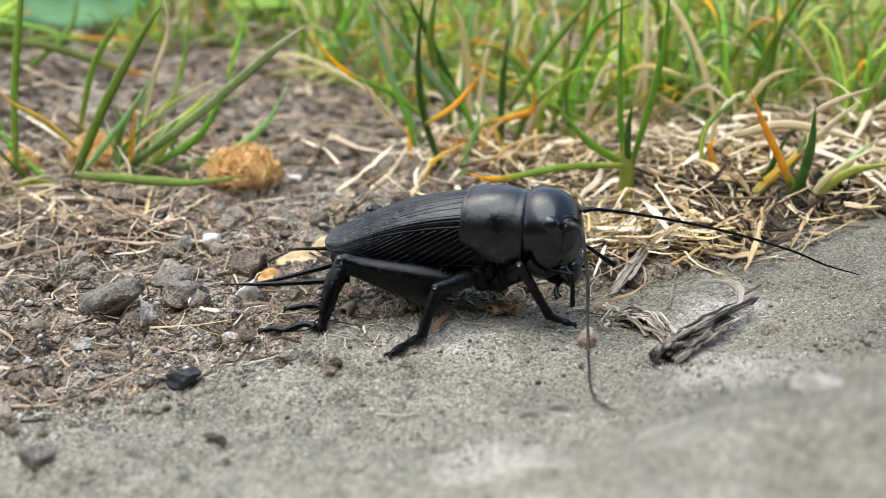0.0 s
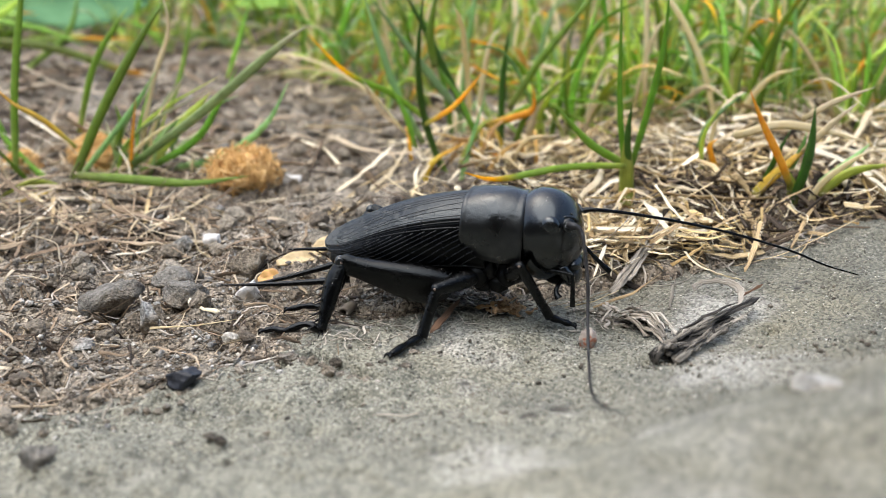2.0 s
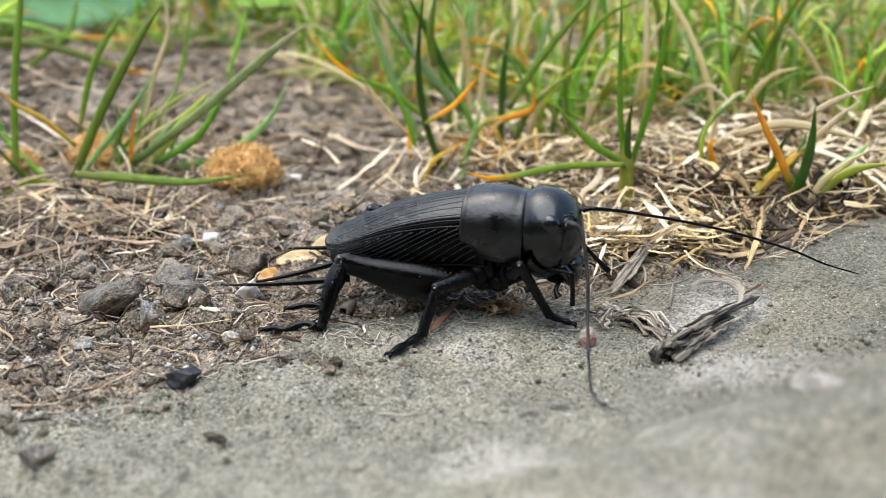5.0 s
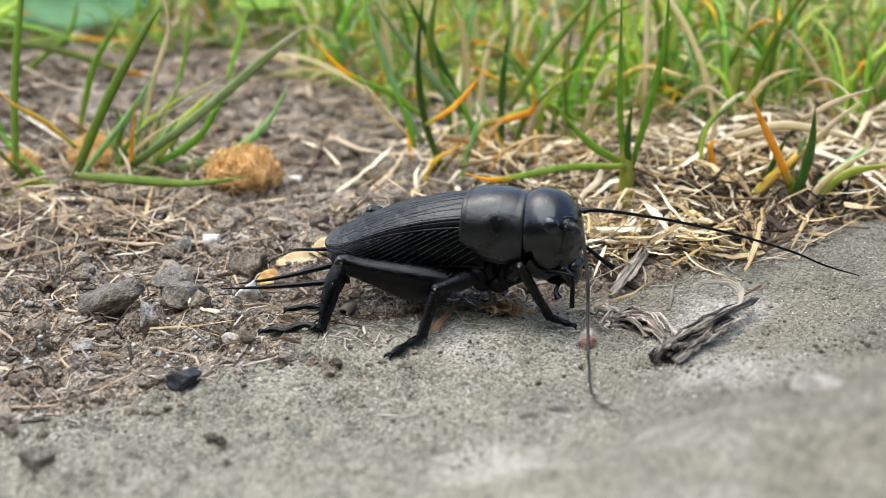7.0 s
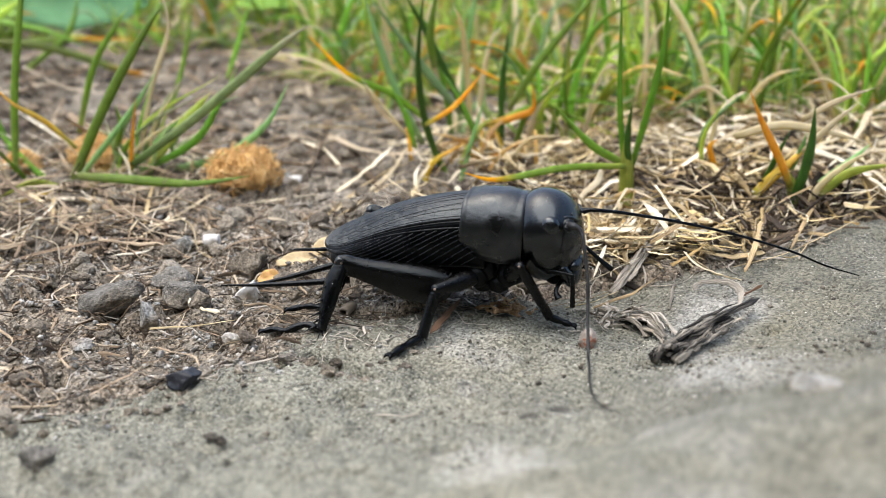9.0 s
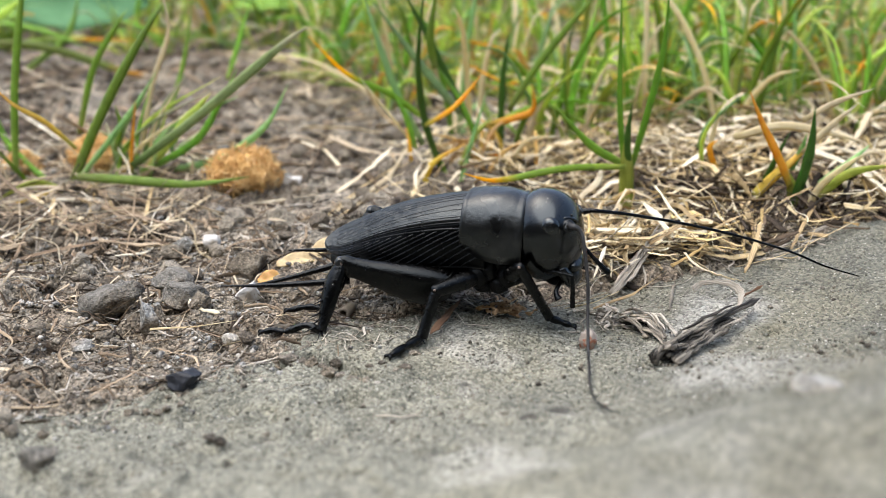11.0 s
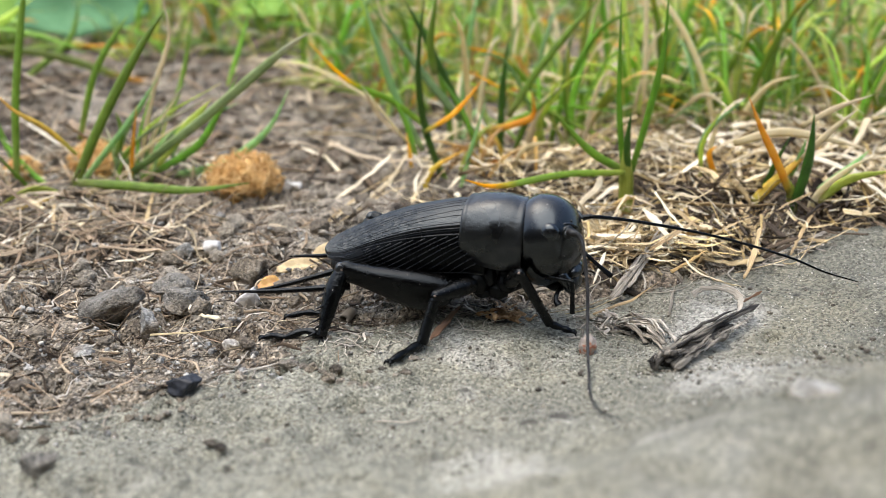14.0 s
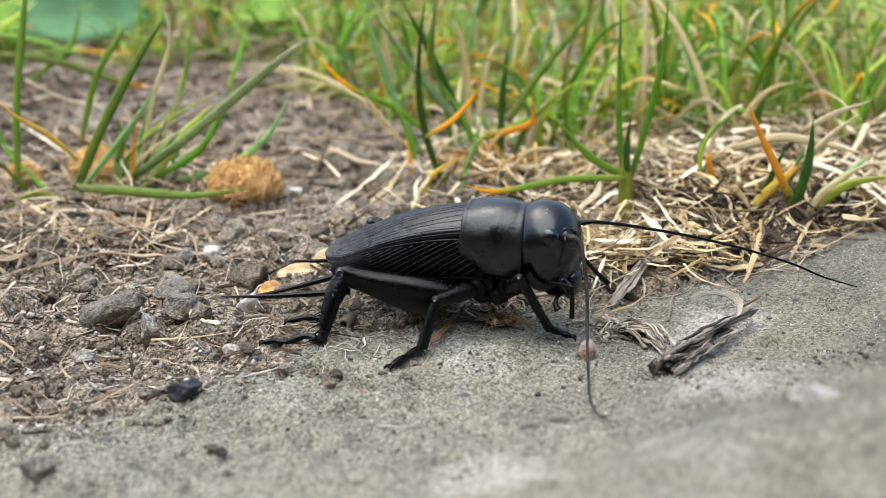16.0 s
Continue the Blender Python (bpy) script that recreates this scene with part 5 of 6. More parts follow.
straw(STRAW, 0.48, (-47.77, 14.91, -0.28), (-45.91, 19.62, 0.71), (-43.19, 23.15, 1.72))
straw(STRAW, 0.44, (-44.55, 19.79, 1.78), (-45.71, 17.59, 0.62), (-46.26, 14.43, -0.4))
straw(STALK, 0.47, (-36.23, 28.21, 2.62), (-33.27, 14.96, 1.32), (-32.34, 8.75, -0.16))
straw(STRAW, 0.48, (-34.82, 30.37, 2.76), (-32.41, 17.84, 1.51), (-30.7, 13.59, 0.45))
straw(STALK, 0.46, (-40.81, 25.1, 2.41), (-33.46, 18.03, 1.44), (-27.93, 13.45, 0.51))
straw(STRAW, 0.53, (-24.38, 2.52, 0.16), (-22.32, -0.27, 0.32), (-20.28, -1.08, 0.31))
straw(STRAW, 0.25, (-25.85, -3.76, -0.05), (-21.72, -3.29, 0.04), (-17.88, -1.94, 0.05))
straw(GREY_STRAW, 0.25, (-18.56, -3.55, 0.06), (-17.54, -1.29, 0.74), (-15.8, 0.82, 0.08))
straw(STRAW, 0.40, (-27.88, 10.39, 0.01), (-23.96, 13.68, 0.54), (-20.72, 18.76, 0.84), (-14.76, 26.07, 1.59))
straw(STRAW, 0.53, (-22.68, 25.99, 1.27), (-18.88, 27.09, 1.45), (-13.86, 29.67, 1.42))
straw(STRAW, 0.40, (-50.67, 26.48, 0.75), (-49.98, 20.93, 0.35), (-48.75, 15.76, -0.3))
straw(STRAW, 0.59, (-47.37, 24.95, 0.94), (-41.88, 16.92, -0.1), (-36.75, 10.94, -0.23))
straw(STRAW, 0.53, (-14.59, 68.45, 2.94), (-10.24, 56.69, 2.37), (-5.52, 51.69, 1.62))
straw(STRAW, 0.31, (-17.49, -1.87, -0.04), (-14.63, -0.71, -0.1), (-11.64, 0.09, -0.26))
straw(GREY_STRAW, 0.55, (17.86, 17.84, 1.51), (19.85, 13.57, 1.22), (20.59, 8.32, 0.88))
straw(STRAW, 0.55, (15.63, 17.44, 1.99), (18.05, 13.5, 1.57), (18.57, 9.69, 1.23))
straw(GREY_STRAW, 0.45, (20.43, -1.36, 0.83), (21.42, 1.99, 0.99), (22.48, 5.28, 0.98))
straw(STRAW, 0.44, (14.27, 21.79, 3.4), (15.32, 17.51, 2.29), (16.42, 14.45, 1.52))
straw(STRAW, 0.75, (32.18, 21.02, 4.98), (32.49, 15.12, 3.17), (31.77, 9.5, 2.23))
straw(STRAW, 0.55, (36.85, 17.86, 4.1), (37.62, 13.1, 3.92), (42.05, 14.12, 4.17))
straw(STRAW, 0.49, (37.41, 17.68, 4.04), (35.17, 13.88, 2.37), (32.35, 10.34, 1.89))
straw(STRAW, 0.43, (40.98, 19.23, 4.28), (36.81, 12.32, 3.59), (34.48, 8.48, 2.64))
straw(STRAW, 0.54, (-51.15, 29.78, 2.1), (-42.49, 22.44, 1.15), (-34.91, 20.47, 0.66))
straw(STRAW, 0.46, (-42.1, 25.34, 2.19), (-37.46, 22.8, 1.37), (-31.71, 25.04, 0.77))
straw(STRAW, 0.61, (-49.26, 29.99, 1.68), (-40.14, 21.08, 0.84), (-31.48, 15.11, 0.62))
straw(STRAW, 0.46, (-44.85, 24.91, 2.33), (-43.15, 19.39, 0.93), (-42.93, 15.63, -0.24))
straw(STRAW, 0.70, (-68.64, 66.26, 3.9), (-58.63, 54.31, 3.82), (-47.07, 38.23, 4.46))
straw(STRAW, 0.54, (-39.76, 27.98, 1.64), (-35.57, 19.62, 0.85), (-33.99, 12.49, 0.26))
straw(STRAW, 0.35, (-44.68, 10.57, -0.07), (-40.03, 11.99, -0.16), (-33.95, 9.53, -0.12))
straw(STALK, 0.39, (-31.25, 23.53, 1.31), (-26.94, 18.92, 1.11), (-23.12, 21.4, 0.72))
straw(STRAW, 0.47, (-40.98, 27.44, 2.17), (-39.63, 19.62, 0.85), (-40.72, 13.78, -0.27))
straw(GREY_STRAW, 0.55, (1.99, 1.18, 0.6), (3.14, -0.64, 0.6), (4.52, -0.64, 0.6), (6.47, 2.6, 0.7))
straw(RUST, 0.8, (1.6, -0.21, 1.14), (0.3, -2.73, 0.77), (-1.07, -5.43, 0.35))
straw(STRAW, 0.77, (15.52, 14.24, 1.28), (16.99, 18.81, 3.12), (19.1, 21.78, 4.73))
straw(STRAW, 0.69, (17.78, 11.11, 1.27), (19.21, 15.36, 2.32), (19.26, 19.33, 3.59))
straw(STRAW, 0.52, (15.98, 11.5, 1.42), (17.88, 14.53, 2.12), (20.65, 15.35, 2.96))
straw(STRAW, 0.46, (23.61, 10.8, 1.7), (26.53, 12.24, 2.06), (29.19, 11.35, 1.98))
straw(STRAW, 0.41, (23.05, 12.29, 2.05), (26.8, 13.46, 2.41), (30.11, 12.67, 2.33))
straw(STRAW, 0.39, (27.9, 26.51, 4.55), (33.18, 26.78, 4.81), (38.82, 24.02, 4.8))
straw(PALE_STRAW, 0.86, (20.28, 12.3, 6.17), (21.6, 10.8, 5.07), (22.81, 8.8, 3.72))
straw(STRAW, 0.35, (21.86, 14.3, 7.32), (22.88, 11.8, 5.92), (24.17, 9.3, 4.73))
straw(GOLD_STRAW, 0.68, (22.99, 9.8, 4.18), (25.73, 8.8, 4.14), (29.18, 9.8, 4.3))
straw(GOLD_STRAW, 0.67, (23.02, 8.8, 3.84), (25.93, 8.3, 3.68), (29.47, 8.8, 4.14))
straw(GOLD_STRAW, 0.67, (23.07, 8.3, 3.32), (26.52, 7.8, 3.16), (28.83, 7.3, 3.06))
straw(GOLD_STRAW, 0.68, (23.82, 10.3, 4.35), (26.53, 9.8, 4.3), (28.26, 8.8, 3.96))
straw(GREY_STRAW, 0.68, (14.43, 7.3, 3.65), (16.09, 7.8, 4.05), (17.94, 9.3, 4.97), (19.22, 11.3, 5.56))
straw(STRAW, 0.50, (18.01, 6, 1.99), (17.74, 7, 2.94), (19.09, 9, 4.54), (19.93, 10.5, 5.48))
straw(PALE_STRAW, 0.43, (14.21, 3.5, 1.65), (15.19, 5.5, 2.91), (15.78, 6.5, 3.8))
straw(PALE_STRAW, 0.37, (12.54, 2, 1.39), (15.87, 4, 2.08), (19, 6, 2.7))
straw(STRAW, 0.30, (10.98, -1.5, 0.91), (13.63, -0.7, 1.09), (16.1, 0.5, 1.67))
straw(WEATHER, 0.74, (22.52, -0.7, 2.44), (23.63, 0, 2.74), (25.72, -0.2, 2.83), (26.66, -1.2, 2.39), (26.08, -2.8, 1.7), (24.7, -4, 1.17))
straw(RUST, 0.30, (26.76, -1.5, 2.08), (27.94, -0.7, 2.27), (28.9, -0.4, 2.7))
straw(STRAW, 0.52, (26.93, 9.8, 4.24), (29.42, 11.3, 4.89), (32.13, 12.8, 5.14))
straw(GOLD_STRAW, 0.49, (21.74, 4.5, 2.51), (24.03, 6, 3.11), (26, 7.5, 3.63))
straw(STRAW, 0.65, (28.47, 3.5, 2.24), (29.96, 6, 3.64), (31.28, 9, 5.32))
straw(PALE_STRAW, 0.63, (23.03, 5, 3.7), (23.83, 3, 3.14), (26.76, 1, 2.58))
straw(STRAW, 0.78, (-1.92, 31.17, 1.51), (0.41, 32.17, 4.64), (3.3, 33.17, 6.77))
straw(PALE_STRAW, 0.64, (-5.96, 36.75, 5.41), (-9.27, 32.75, 3.31), (-13.08, 28.75, 1.39))
straw(PALE_STRAW, 0.56, (-4.47, 34.84, 5.44), (-6.41, 30.84, 3.19), (-9.64, 27.84, 1.34))
straw(STRAW, 0.59, (-11.46, 54.44, 10.55), (-9.28, 53.44, 6.1), (-4.94, 51.44, 2.52))
straw(STRAW, 0.58, (4.7, 37.53, 6), (8.12, 34.53, 4.22), (10.61, 31.53, 1.68))
straw(PALE_STRAW, 0.70, (-2.97, 28.75, 1.39), (-3.34, 30.75, 3.22), (-2.48, 32.75, 4.39))
straw(STRAW, 0.61, (19.53, 35.27, 2.53), (24.93, 38.27, 4.24), (32.08, 42.27, 7.28), (35.57, 44.27, 10.55))
straw(PALE_STRAW, 0.59, (31.83, 35.35, 3.61), (32.44, 36.35, 6.97), (35.47, 37.35, 10.67), (37.62, 38.35, 11.58))
straw(GREY_STRAW, 0.57, (17.38, 29.88, 2.08), (14.83, 31.88, 3.58), (12.25, 33.88, 4.42))
straw(STRAW, 0.49, (7.81, 28.64, 1.42), (6.52, 30.64, 3.97), (6.93, 32.64, 5.5))

# stones that stand out
rock("pebble", DUSTY_ROCK, (-30.4, 0.6, -0.6), (3.2, 2.3, 2.5), 31, "dusty grey wedge-shaped pebble half sunk in soil", "stone", "stones on the soil", 14, -24)
rock("pebble", GREY_ROCK, (-26.2, -2.6, -0.45), (1.35, 1.1, 1.75), 32, "small blue-grey chipped pebble on soil", "stone", "stones on the soil", 40)
rock("pebble", DUSTY_ROCK, (-24.3, 2.6, -0.5), (2.7, 1.9, 1.35), 33, "flat dusty grey pebble among dry stalks", "stone", "stones on the soil", -8, 8)
rock("pebble", DUSTY_ROCK, (-26.4, 5.2, -0.4), (2.4, 1.8, 1.5), 34, "grey-brown flat pebble behind another", "stone", "stones on the soil", 20, 6)
rock("pebble", GREY_ROCK, (-27.55, 14.13, 0.2), (1.19, 0.95, 1.07), 4, "small blue-grey pebble among dry stalks", "stone", "stones on the soil", 0)
rock("pebble", DUSTY_ROCK, (-27.4, -24.2, -0.35), (1.75, 1.2, 1.35), 35, "rough brown-grey lump lying on the slab", "stone", "stones on the soil", 30, -22)
rock("black_stone", COAL, (-20.3, -13.4, -0.2), (1.4, 1.2, 1.25), 26, "black shiny chip of stone in a hollow", "stone", "stones on the soil", 0)
rock("pebble", BROWN_ROCK, (-10.77, -9.99, -0.25), (0.79, 0.63, 0.56), 7, "small pale brown grain", "stone", "stones on the soil", 0)
rock("pebble", GREY_ROCK, (21.1, -32.23, float(top_at(21.1, -32.23)) - 0.55), (1.5, 1.5, 1.0), 8, "smooth pale grey stone bedded in the slab", "stone", "stones on the soil", 0)
rock("pebble", WHITE_ROCK, (-18.45, 3.02, -0.34), (1.50, 1.20, 1.34), 9, "white-topped stone under the tail feelers", "stone", "stones on the soil", 0)
rock("pebble", WHITE_ROCK, (-24.19, 14.6, 0.28), (1.32, 1.05, 1.14), 10, "whitish crumb on soil", "stone", "stones on the soil", 0)
rock("pebble", BROWN_ROCK, (-19.67, 9.51, -0.3), (2.57, 2.06, 1.72), 11, "brown clod of soil", "stone", "stones on the soil", 0)
rock("pebble", BROWN_ROCK, (-17.79, 19.7, 0.51), (2.51, 2.00, 1.75), 12, "brown clod of soil", "stone", "stones on the soil", 0)
rock("pebble", BROWN_ROCK, (-27.18, 7.55, -0.47), (1.97, 1.57, 1.40), 13, "dark brown clod of soil", "stone", "stones on the soil", 0)
rock("pebble", PALE_ROCK, (-5.09, -13.8, 0.2), (0.35, 0.28, 0.22), 14, "tiny white chip on the slab", "stone", "stones on the soil", 0)
rock("pebble", PALE_ROCK, (-18.17, -6.04, -0.21), (0.83, 0.66, 0.63), 15, "pale rounded grain by the slab", "stone", "stones on the soil", 0)
rock("pebble", WHITE_ROCK, (-18.47, 33.24, 1.18), (1.40, 1.12, 0.91), 16, "whitish crumb on soil", "stone", "stones on the soil", 0)
# Crumbs along the crack; the dark ones also stand in for its shaded holes.
rock("soil_crumb", DARK_CLOD, (-12.76, -9.12, -0.23), (1.03, 0.82, 0.47), 60, "dark brown crumb of soil caught on the slab", "soil crumb", "soil crumbs on the slab", 0)
rock("soil_crumb", DARK_CLOD, (-11.67, -9.57, -0.27), (0.61, 0.48, 0.42), 61, "dark brown crumb of soil caught on the slab", "soil crumb", "soil crumbs on the slab", 0)
rock("soil_crumb", BROWN_ROCK, (-9.09, -11.68, -0.16), (0.77, 0.62, 0.50), 62, "dark brown crumb of soil caught on the slab", "soil crumb", "soil crumbs on the slab", 0)
rock("soil_crumb", DARK_CLOD, (-8.14, -12.12, -0.06), (0.59, 0.47, 0.36), 63, "dark brown crumb of soil caught on the slab", "soil crumb", "soil crumbs on the slab", 0)
rock("soil_crumb", DARK_CLOD, (-6.98, -12.93, 0.07), (0.67, 0.54, 0.27), 64, "dark brown crumb of soil caught on the slab", "soil crumb", "soil crumbs on the slab", 0)
rock("soil_crumb", BROWN_ROCK, (-6.14, -13.29, 0.12), (0.62, 0.50, 0.27), 65, "dark brown crumb of soil caught on the slab", "soil crumb", "soil crumbs on the slab", 0)
rock("soil_crumb", DARK_CLOD, (-8.68, -10.35, -0.08), (0.60, 0.48, 0.46), 66, "dark brown crumb of soil caught on the slab", "soil crumb", "soil crumbs on the slab", 0)
rock("soil_crumb", DARK_CLOD, (-9.77, -10.56, -0.21), (0.46, 0.37, 0.37), 67, "dark brown crumb of soil caught on the slab", "soil crumb", "soil crumbs on the slab", 0)
rock("soil_crumb", BROWN_ROCK, (-5.88, -11.29, 0.13), (0.50, 0.40, 0.32), 68, "dark brown crumb of soil caught on the slab", "soil crumb", "soil crumbs on the slab", 0)
rock("soil_crumb", DARK_CLOD, (-3.1, -11.32, 0.18), (0.59, 0.47, 0.41), 69, "dark brown crumb of soil caught on the slab", "soil crumb", "soil crumbs on the slab", 0)
rock("soil_crumb", DARK_CLOD, (-2.3, -8.87, 0.13), (0.56, 0.45, 0.38), 70, "dark brown crumb of soil caught on the slab", "soil crumb", "soil crumbs on the slab", 0)
rock("soil_crumb", BROWN_ROCK, (-3.81, -11.7, 0.19), (0.45, 0.36, 0.27), 71, "dark brown crumb of soil caught on the slab", "soil crumb", "soil crumbs on the slab", 0)
rock("soil_crumb", DARK_CLOD, (-16.47, -21.51, 0.2), (0.60, 0.48, 0.40), 72, "dark brown crumb of soil caught on the slab", "soil crumb", "soil crumbs on the slab", 0)
rock("soil_crumb", DARK_CLOD, (-15.46, -22.38, 0.43), (0.51, 0.41, 0.35), 73, "dark brown crumb of soil caught on the slab", "soil crumb", "soil crumbs on the slab", 0)
rock("soil_crumb", BROWN_ROCK, (-31.35, -19.8, -0.38), (0.62, 0.49, 0.45), 74, "dark brown crumb of soil caught on the slab", "soil crumb", "soil crumbs on the slab", 0)
rock("seed", SEED, (12.23, -7.37, 0.23), (0.76, 0.61, 1.00), 19, "pale seed with a red flank", "seed", "", 0)


# splintered bark and wood on the slab
def splinters(name, label, category, a, b, lines, material):
    """Bundle of splinters from a to b (mm); each line: offsets of its start, middle and end across and up, and its width."""
    ob = thing(name, a, label, category)
    way = Vector(b) - Vector(a)
    across = Vector((-way.y, way.x, 0)).normalized()
    k = random.Random(name)
    for t0, t1, o0, o1, o2, h0, h1, h2, w in lines:
        pts = []
        for t, o, h in ((t0, o0, h0), ((t0 + t1) / 2, o1, h1), (t1, o2, h2)):
            pts.append(tuple(way * t + across * o + Vector((0, 0, h))))
        l, ww, hh, up = ribbon(pts, w, k, 0.4)
        items = [(l, ww, hh, (0, 0, 1))]
        for _ in range(3):
            a, q, g = sorted((k.uniform(0.0, 0.5), k.uniform(0.5, 1.0))), k.uniform(-0.42, 0.42) * w, k.uniform(0.3, 0.9)
            cut = l[int(a[0] * (len(l) - 1)):int(a[1] * (len(l) - 1)) + 1]
            if len(cut) > 3:
                lift = np.interp(np.linspace(0, 1, len(cut)), (0, 0.5, 1), (k.uniform(0, 0.3), 0.15, k.uniform(0, 0.5))) * w * g
                fine = np.clip(np.minimum(np.linspace(0.15, 3, len(cut)), np.linspace(3, 0.15, len(cut))), 0.1, 1) * w * k.uniform(0.07, 0.16)
                side = np.array(across)[None] * q + np.array((0, 0, 1.0))[None] * (lift + hh.max() * 0.8)[:, None]
                items.append((cut + side, fine, fine * 0.7, (0, 0, 1)))
        strands("splinter", items, material, ob, 9, 0.1, 0.16, len(pts) + int(w * 100))
    return ob


BARK = fibrous("grey_bark", ((0.38, (0.014, 0.012, 0.010)), (0.48, (0.07, 0.062, 0.05)), (0.57, (0.20, 0.18, 0.145)), (0.7, (0.46, 0.42, 0.35))), 0.9, 1.0, 0.3, 14)
splinters("bark_strip", "weathered grey-brown strip of split bark on the slab", "bark", (17.4, -12.0, 1.1), (27.0, -4.3, 1.6),
          [(0.0, 0.78, 0.15, 0.3, 0.2, 0.3, 0.5, 0.5, 1.5), (0.12, 0.95, 0.95, 0.85, 0.5, 0.6, 0.95, 0.7, 1.1), (0.04, 0.6, -0.85, -0.7, -0.4, 0.3, 0.45, 0.5, 1.1),
           (0.3, 1.12, 0.55, 0.3, 0.6, 1.1, 1.15, 0.9, 0.8), (-0.05, 0.14, 0.55, 0.3, 0.1, 0.5, 0.8, 0.6, 1.9), (0.4, 0.98, -0.3, -0.25, -0.1, 0.4, 0.5, 0.6, 0.9),
           (0.18, 0.72, 0.3, 0.5, 0.2, 1.05, 1.2, 0.95, 0.5), (0.02, 0.3, -0.2, -0.25, -0.3, 0.6, 0.75, 0.5, 0.7), (0.5, 1.05, 0.9, 0.7, 0.9, 0.8, 1.0, 0.7, 0.5)], BARK)
splinters("wood_splinter", "grey splintered stem leaning over the dry grass", "wood splinter", (15.87, 2.5, 0.2), (23.0, 12.8, 3.2),
          [(0.02, 0.8, -0.1, 0.1, 0.15, 0.0, 0.1, 0.1, 0.9), (0.0, 0.9, 0.0, 0.1, 0.0, 0.2, 0.3, 0.3, 0.6), (0.1, 1.0, 0.5, 0.45, 0.3, 0.3, 0.5, 0.4, 0.45), (0.2, 0.85, -0.5, -0.4, -0.3, 0.2, 0.3, 0.2, 0.45), (0.0, 0.7, 0.25, 0.3, 0.5, 0.35, 0.55, 0.5, 0.35),
           (0.35, 1.1, 0.2, 0.3, 0.5, 0.6, 0.8, 0.9, 0.35), (0.05, 0.6, -0.3, -0.15, -0.2, 0.3, 0.45, 0.55, 0.3), (0.4, 1.05, -0.1, 0.0, 0.2, 0.3, 0.4, 0.3, 0.5)], WEATHER)

# a bit of hollow stem under the cricket, its open end towards the slab
stem = bmesh.new()
rings = []
for y, r in ((-1.1, 0.3), (-1.15, 0.46), (-1.0, 0.54), (0.2, 0.54), (0.9, 0.5), (1.5, 0.42)):
    rings.append([(r * math.cos(a), y + 0.06 * math.sin(3 * a), 0.5 + r * math.sin(a)) for a in np.arange(18) * 2 * math.pi / 18])
rings.insert(0, [(x * 0.95, 1.0, 0.5 + (z - 0.5) * 0.95) for x, _, z in rings[0]])
loft(rings, bm=stem)
hollow = obj("hollow_stem", stem, GREY_STRAW)
hollow.matrix_basis = pose(-0.0088, -0.0003, -0.0004, -8, 0, -14)
tagged(hollow, "short grey piece of hollow stem under the cricket", "hollow stem")


def tangle(name, label, category, at, spread_x, spread_y, height, count, length, width, material, seed):
    """A small heap of crumpled fibres, one mesh, resting at its base."""
    k = random.Random(seed)
    many = count > 40
    items = []
    heap = None if many else thing(name, at, label, category)
    for _ in range(count):
        c = Vector((k.gauss(0, spread_x), k.gauss(0, spread_y), abs(k.gauss(0.3, 0.4)) * height))
        a = k.uniform(0, 6.28)
        d = Vector((math.cos(a), math.sin(a), k.uniform(-0.35, 0.35)))
        e = Vector((-d.y, d.x, k.uniform(-0.5, 0.5)))
        n = length * k.uniform(0.4, 1.2)
        pts = [tuple(c - d * n / 2), tuple(c - d * n * 0.15 + e * n * k.uniform(-0.2, 0.2)), tuple(c + d * n * 0.2 + e * n * k.uniform(-0.25, 0.25)), tuple(c + d * n / 2)]
        pts = [(p[0], p[1], max(p[2], 0.05)) for p in pts]
        l, w, h, up = ribbon(pts, width * k.uniform(0.5, 1.3), k)
        items.append((l, w, h, up))
        if not many:
            strands("shred", items, material, heap, 7, 0.3, 0.14, len(items))
            items = []
    if not many:
        return heap
    ob = strands(name, items, material)
    ob.location = Vector(at) * MM
    return tagged(ob, label, category, kind="stuff")


splinters("shredded_stalk", "shredded grey-brown dry stalk on the slab", "dry stalk", (16.5, -1.9, 0.0), (18.9, -7.0, 0.2),
          [(0.0, 0.9, 0.9, 1.1, 0.5, 0.3, 1.1, 0.3, 0.7), (0.05, 1.0, 0.3, 0.5, 0.1, 0.5, 1.5, 0.5, 0.8), (0.1, 0.95, -0.3, 0.1, -0.4, 0.4, 1.2, 0.5, 0.65), (0.0, 0.75, -0.8, -0.7, -0.9, 0.2, 0.7, 0.2, 0.6),
           (0.2, 1.05, 0.7, 0.9, 0.9, 0.9, 1.7, 0.8, 0.45), (0.3, 1.0, -0.1, -0.5, -0.2, 0.8, 1.3, 0.6, 0.5), (-0.1, 0.5, 0.5, 0.2, 0.8, 0.6, 1.4, 1.2, 0.5), (0.45, 1.1, -0.7, -0.5, -0.6, 0.3, 0.8, 0.3, 0.6),
           (-0.05, 0.35, -0.4, 0.3, 0.4, 0.5, 1.2, 1.3, 0.4), (0.5, 0.95, 1.2, 1.5, 1.0, 0.3, 0.6, 0.2, 0.5), (0.0, 0.3, 1.1, 1.5, 1.2, 0.2, 0.6, 0.3, 0.45)], GREY_STRAW)
tangle("shredded_stalk", "dark shredded stalk on the slab", "dry stalk", (17.4, -3.2, -0.1), 0.8, 0.8, 0.9, 14, 3.4, 0.4, BARK, 12)
